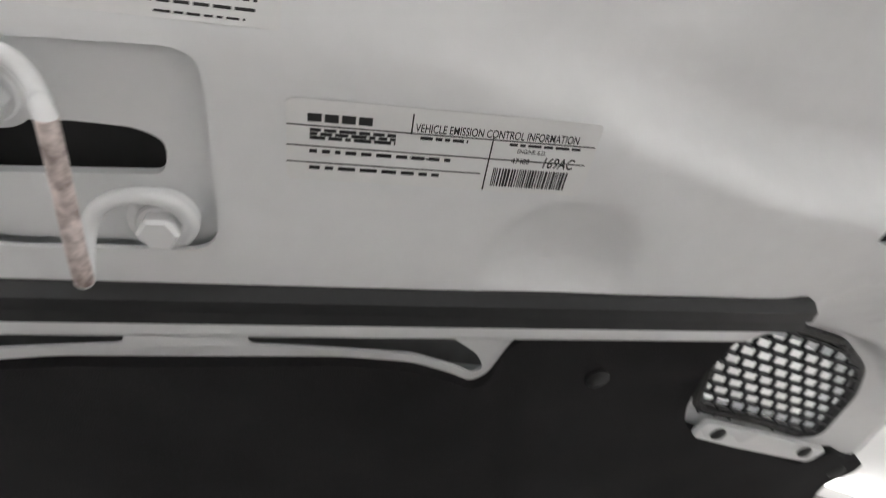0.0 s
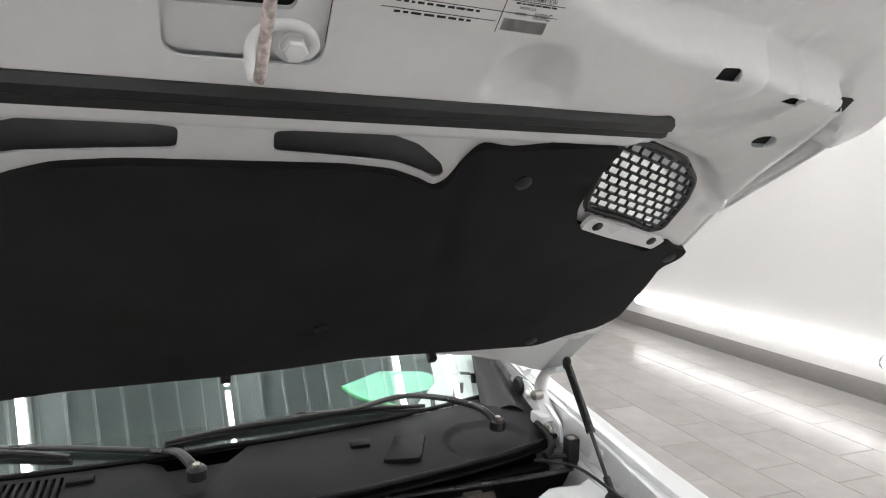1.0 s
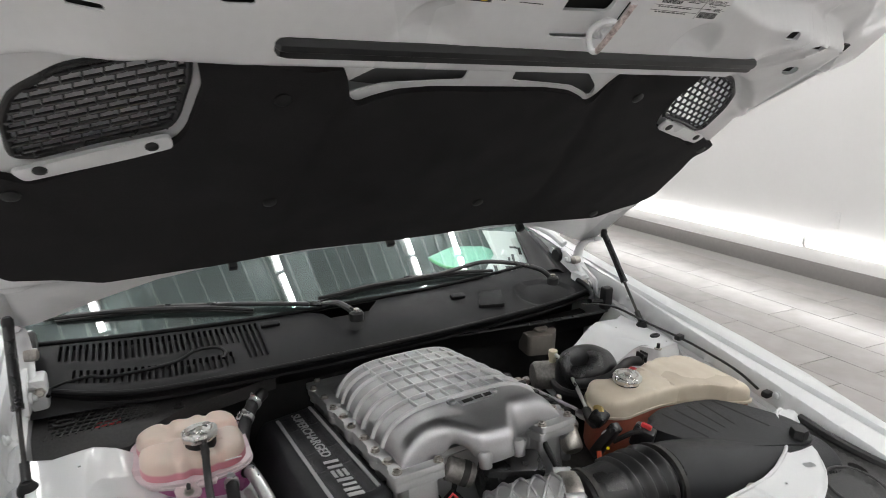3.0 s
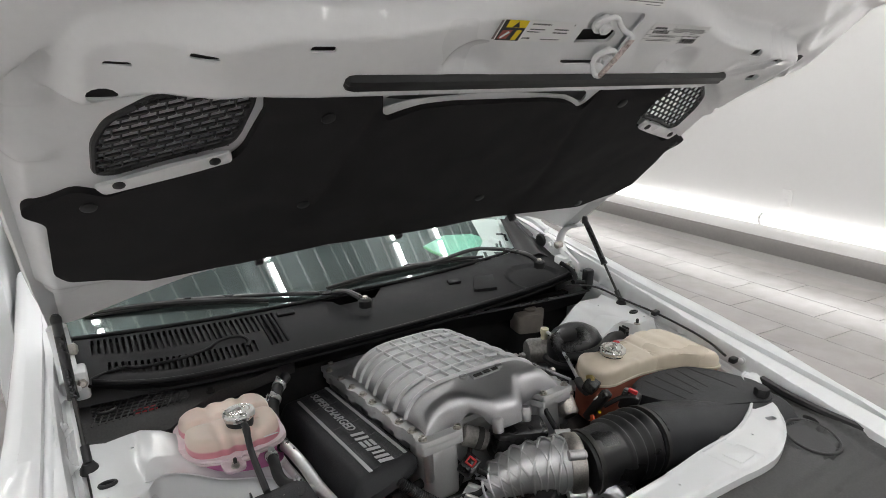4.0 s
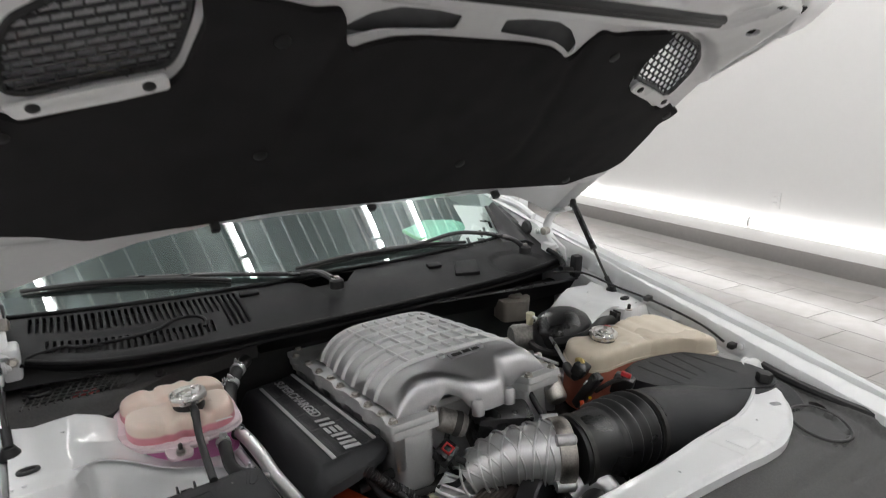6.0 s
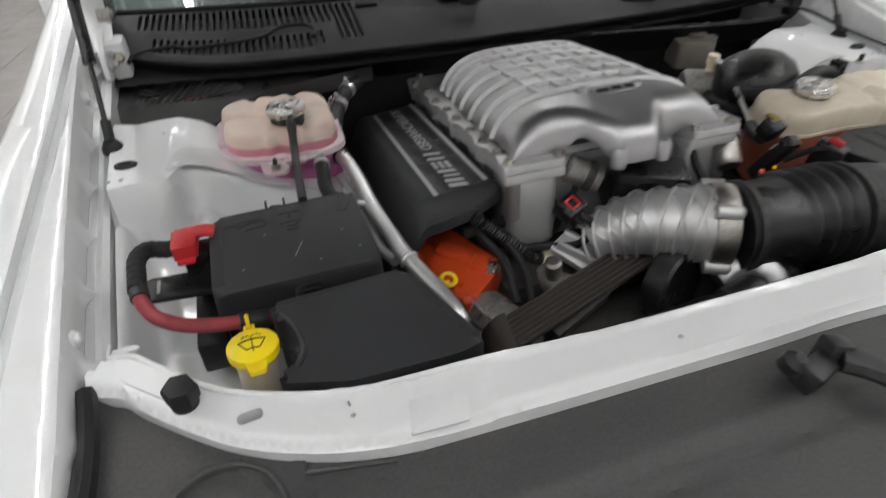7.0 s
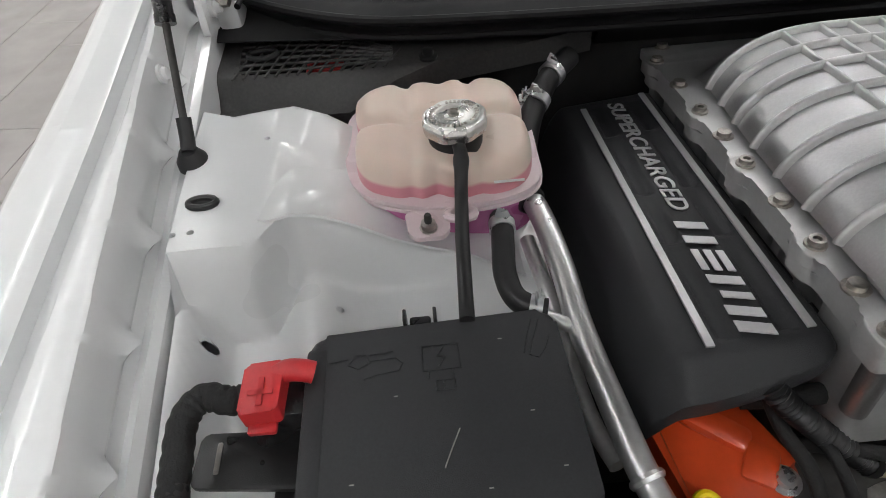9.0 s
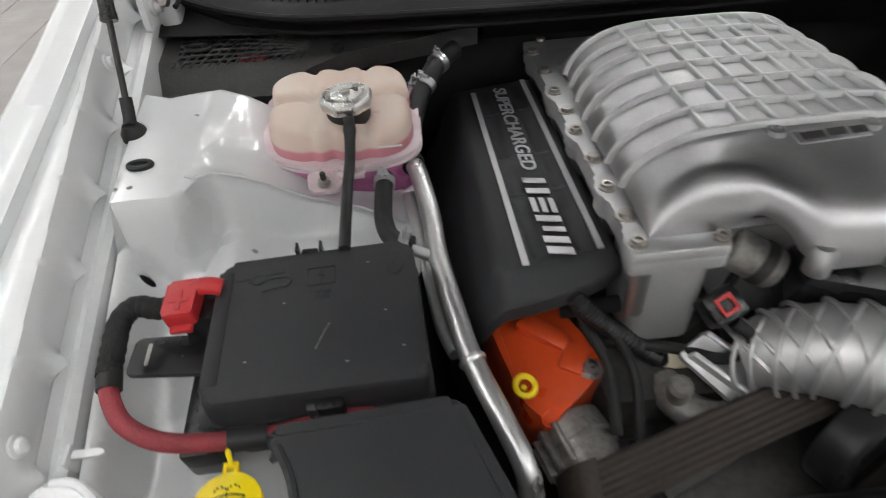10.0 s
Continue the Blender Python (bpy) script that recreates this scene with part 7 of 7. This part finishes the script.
part("washer", lathe([(0.009, 0), (0.009, 0.002), (0.006, 0.003)], 14), STEEL, st)
part("thread", lathe([(0.0042, 0.002), (0.0042, 0.014), (0.003, 0.015)], 8), DARKMETAL, st)
pc = thing("parking_sensor_plug", "small steel fitting behind the cross-member", "fitting", pose(0.40, 0.005, 0.665))
part("body", join(moved(lathe([(0.010, 0), (0.010, 0.02)], 10), pose(0, 0, 0, 70, 0, 30)), moved(box(-0.016, 0.016, -0.008, 0.008, 0, 0.014, 0.003), pose(0.02, 0.005, 0.0, 0, 12, 20))), STEEL, pc)

# ---- printed labels on the bonnet ----
def on_hood(x, s, lift=0.0):
    """The pose of something printed on the underside, read with the nose upwards."""
    e = 0.004
    n = Vector((-(hood_depth(x + e, s) - hood_depth(x - e, s)) / (2 * e), -(hood_depth(x, s + e) - hood_depth(x, s - e)) / (2 * e), 1)).normalized()
    ax = Vector((1, 0, 0)) - n * n.x
    ax.normalize()
    ay = n.cross(ax)
    p = Vector((x, s, hood_depth(x, s))) + n * lift
    return Matrix(((ax.x, ay.x, n.x, p.x), (ax.y, ay.y, n.y, p.y), (ax.z, ay.z, n.z, p.z), (0, 0, 0, 1)))


def bar_lines(parent, rows, material, z=0.0004, name="print_bar"):
    """Print too small to read, as plain bars: x, y, length, height."""
    part(name, join(*[box(x, x + w, y - h / 2, y + h / 2, z - 0.0002, z + 0.00008) for x, y, w, h in rows]), material, parent)


rng = random.Random(11)


def words(x0, x1, y, h, gap=0.0012):
    out, x = [], x0
    while x < x1:
        w = rng.uniform(0.002, 0.007)
        w = min(w, x1 - x)
        out.append((x, y, w, h))
        x += w + gap
    return out


# emission notice
em = part("emission_label", prism(rounded([(-0.065, -0.018), (0.065, -0.018), (0.065, 0.018), (-0.065, 0.018)], 0.003), 0, 0.0003), LABEL, hood, "white printed emission notice", on_hood(0.131, 1.008, 0.0009))
text("VEHICLE EMISSION CONTROL INFORMATION", 0.0052, INK, em, pose(-0.0145, 0.0078, 0.0003), 0.00005, 0, "notice_heading", 0.66)
bar_lines(em, [(-0.057 + i * 0.0066, 0.0105, 0.0054, 0.0034) for i in range(4)], INK)
for y, x0, x1 in ((0.0070, -0.065, 0.064), (-0.0020, -0.065, 0.062), (-0.0095, -0.065, 0.016)):
    part("ruled_line", box(x0, x1, y - 0.00025, y + 0.00025, 0.0002, 0.00045), INK, em)
part("ruled_line", moved(box(-0.0003, 0.0003, -0.013, 0.013, 0.0002, 0.00045), pose(0.0185, -0.0045, 0, 0, 0, 0)), INK, em)
part("ruled_line", box(-0.0162, -0.0156, 0.0065, 0.0155, 0.0002, 0.00045), INK, em)
bar_lines(em, sum((words(-0.056, -0.022, y, 0.0014) for y in (0.0052, 0.0035, 0.0018)), []) + words(-0.012, 0.008, 0.0052, 0.0014) + words(-0.056, 0.002, -0.0042, 0.0016, 0.002) + words(-0.056, 0.0, -0.0118, 0.0016, 0.002) + words(0.026, 0.058, 0.0054, 0.0012), INK)
text("ENGINE: 6.2L", 0.0028, INK, em, pose(0.030, 0.0015, 0.0003), 0.00005, 0, "notice_line", 0.8)
text("FUEL: GASOLINE", 0.0022, INK, em, pose(-0.020, -0.0050, 0.0003), 0.00005, 0, "notice_line", 0.8)
text("47480", 0.0036, INK, em, pose(0.0285, -0.0034, 0.0003), 0.00005, 0, "notice_number", 0.9)
text("169AC", 0.0072, INK, em, pose(0.0420, -0.0046, 0.0003), 0.00005, 0.15, "notice_number", 0.72)
codes, x = [], 0.0215
while x < 0.055:
    w = rng.choice((0.0004, 0.0007, 0.001))
    codes.append((x, -0.0108, w, 0.0090))
    x += w + rng.choice((0.0004, 0.0007))
for x, y, w, h in codes:
    part("barcode_bar", box(x, x + w, y - h / 2, y + h / 2, 0.0002, 0.00045), INK, em)

# yellow service notice
yl = part("service_label", prism(rounded([(-0.062, -0.016), (0.062, -0.016), (0.062, 0.016), (-0.062, 0.016)], 0.002), 0, 0.0003), LABEL, hood, "white service notice with a yellow and black picture", on_hood(-0.137, 1.003, 0.0009))
part("black_panel", box(-0.056, -0.020, -0.0155, 0.0155, 0.0002, 0.0005), INK, yl)
part("yellow_panel", prism([(-0.050, 0.0045), (-0.020, 0.0045), (-0.020, 0.0155), (-0.050, 0.0155)], 0.0004, 0.0007), YELLOW, yl)
part("yellow_panel", prism(rounded([(-0.033, -0.0145), (-0.025, -0.0145), (-0.023, 0.001), (-0.031, 0.001)], 0.002), 0.0004, 0.0007), YELLOW, yl)
part("black_triangle", prism([(-0.041, 0.005), (-0.030, 0.005), (-0.0355, 0.0135)], 0.0006, 0.0009), INK, yl)
part("red_panel", prism([(-0.054, -0.013), (-0.040, -0.013), (-0.037, 0.001), (-0.052, 0.0)], 0.0004, 0.0007), surface_of("brick_red_print", (0.35, 0.08, 0.06), 0.5), yl)
part("white_stroke", prism([(-0.052, -0.011), (-0.049, -0.0125), (-0.040, -0.003), (-0.043, -0.001)], 0.0006, 0.0009), LABEL, yl)
part("grey_strip", box(-0.0615, -0.058, -0.0145, 0.0145, 0.0002, 0.0005), SKIRT, yl)
bar_lines(yl, words(-0.012, 0.018, 0.011, 0.0022) + words(-0.012, 0.012, 0.003, 0.0016) + words(0.028, 0.052, 0.004, 0.0018) + words(-0.014, 0.006, -0.001, 0.0016) + words(0.028, 0.052, -0.001, 0.0018) + words(-0.016, -0.004, -0.011, 0.002) + words(0.015, 0.046, -0.012, 0.0012) + [(0.056, 0.0125, 0.002, 0.002)], INK)

# caution notice on the nose panel
ca = part("caution_label", prism(rounded([(-0.062, -0.024), (0.062, -0.024), (0.062, 0.024), (-0.062, 0.024)], 0.002), 0, 0.0003), LABEL, hood, "white caution notice with a dark heading", on_hood(0.002, 1.066, 0.0009) @ Matrix.Diagonal((1, 0.8, 1, 1)))
part("dark_heading", box(-0.058, 0.058, 0.013, 0.0215, 0.0002, 0.0005), INK, ca)
bar_lines(ca, sum((words(-0.056, 0.054, 0.0085 - 0.0042 * k, 0.0014) for k in range(7)), []) + words(0.02, 0.05, -0.021, 0.001), INK)

# ---- floor tiles, the nearest ones apart ----
TILE_W, TILE_L = 0.2345, 0.5235
tile_mat = TILE
nt = tile_mat.node_tree
place = nt.nodes.new("ShaderNodeNewGeometry")
for nz in [n for n in nt.nodes if n.type == "TEX_NOISE"]:
    nt.links.new(place.outputs["Position"], nz.inputs["Vector"])
info = nt.nodes.new("ShaderNodeObjectInfo")
hue = nt.nodes.new("ShaderNodeHueSaturation")
mr = nt.nodes.new("ShaderNodeMapRange")
mr.inputs["To Min"].default_value, mr.inputs["To Max"].default_value = 0.93, 1.06
nt.links.new(info.outputs["Random"], mr.inputs["Value"])
pb = nt.nodes["Principled BSDF"]
src = pb.inputs["Base Color"].links[0].from_socket
nt.links.new(mr.outputs["Result"], hue.inputs["Value"])
nt.links.new(src, hue.inputs["Color"])
nt.links.new(hue.outputs["Color"], pb.inputs["Base Color"])
tile_mesh = finish(box(0.0013, TILE_W - 0.0013, 0.0013, TILE_L - 0.0013, -0.006, 0.0, 0.0012, 1), "tile")
tile_mesh.materials.append(tile_mat)
rest = []
for i in range(-26, 5):
    for j in range(-9, 13):
        x0 = 2.4835 + i * TILE_W
        y0 = 1.028 + j * TILE_L - (0.195 if i % 2 else 0) 
        if x0 < LEFT_X or x0 > WALL_X - 0.02 or y0 < NEAR_Y or y0 + TILE_L > FAR_Y:
            continue
        if x0 + TILE_W > WALL_X:
            continue
        if x0 > 0.85 and -1.2 < y0 < 5.6 or (x0 < -0.9 and 0.3 < y0 < 3.6 and x0 > -2.4):
            part("tile", tile_mesh, None, floor, m=Matrix.Translation((x0, y0, FLOOR)))
        else:
            rest.append(box(x0 + 0.0013, x0 + TILE_W - 0.0013, y0 + 0.0013, y0 + TILE_L - 0.0013, FLOOR - 0.006, FLOOR))
part("tile_field", join(*rest), tile_mat, floor, label="grey porcelain tiles further off", kind="stuff")
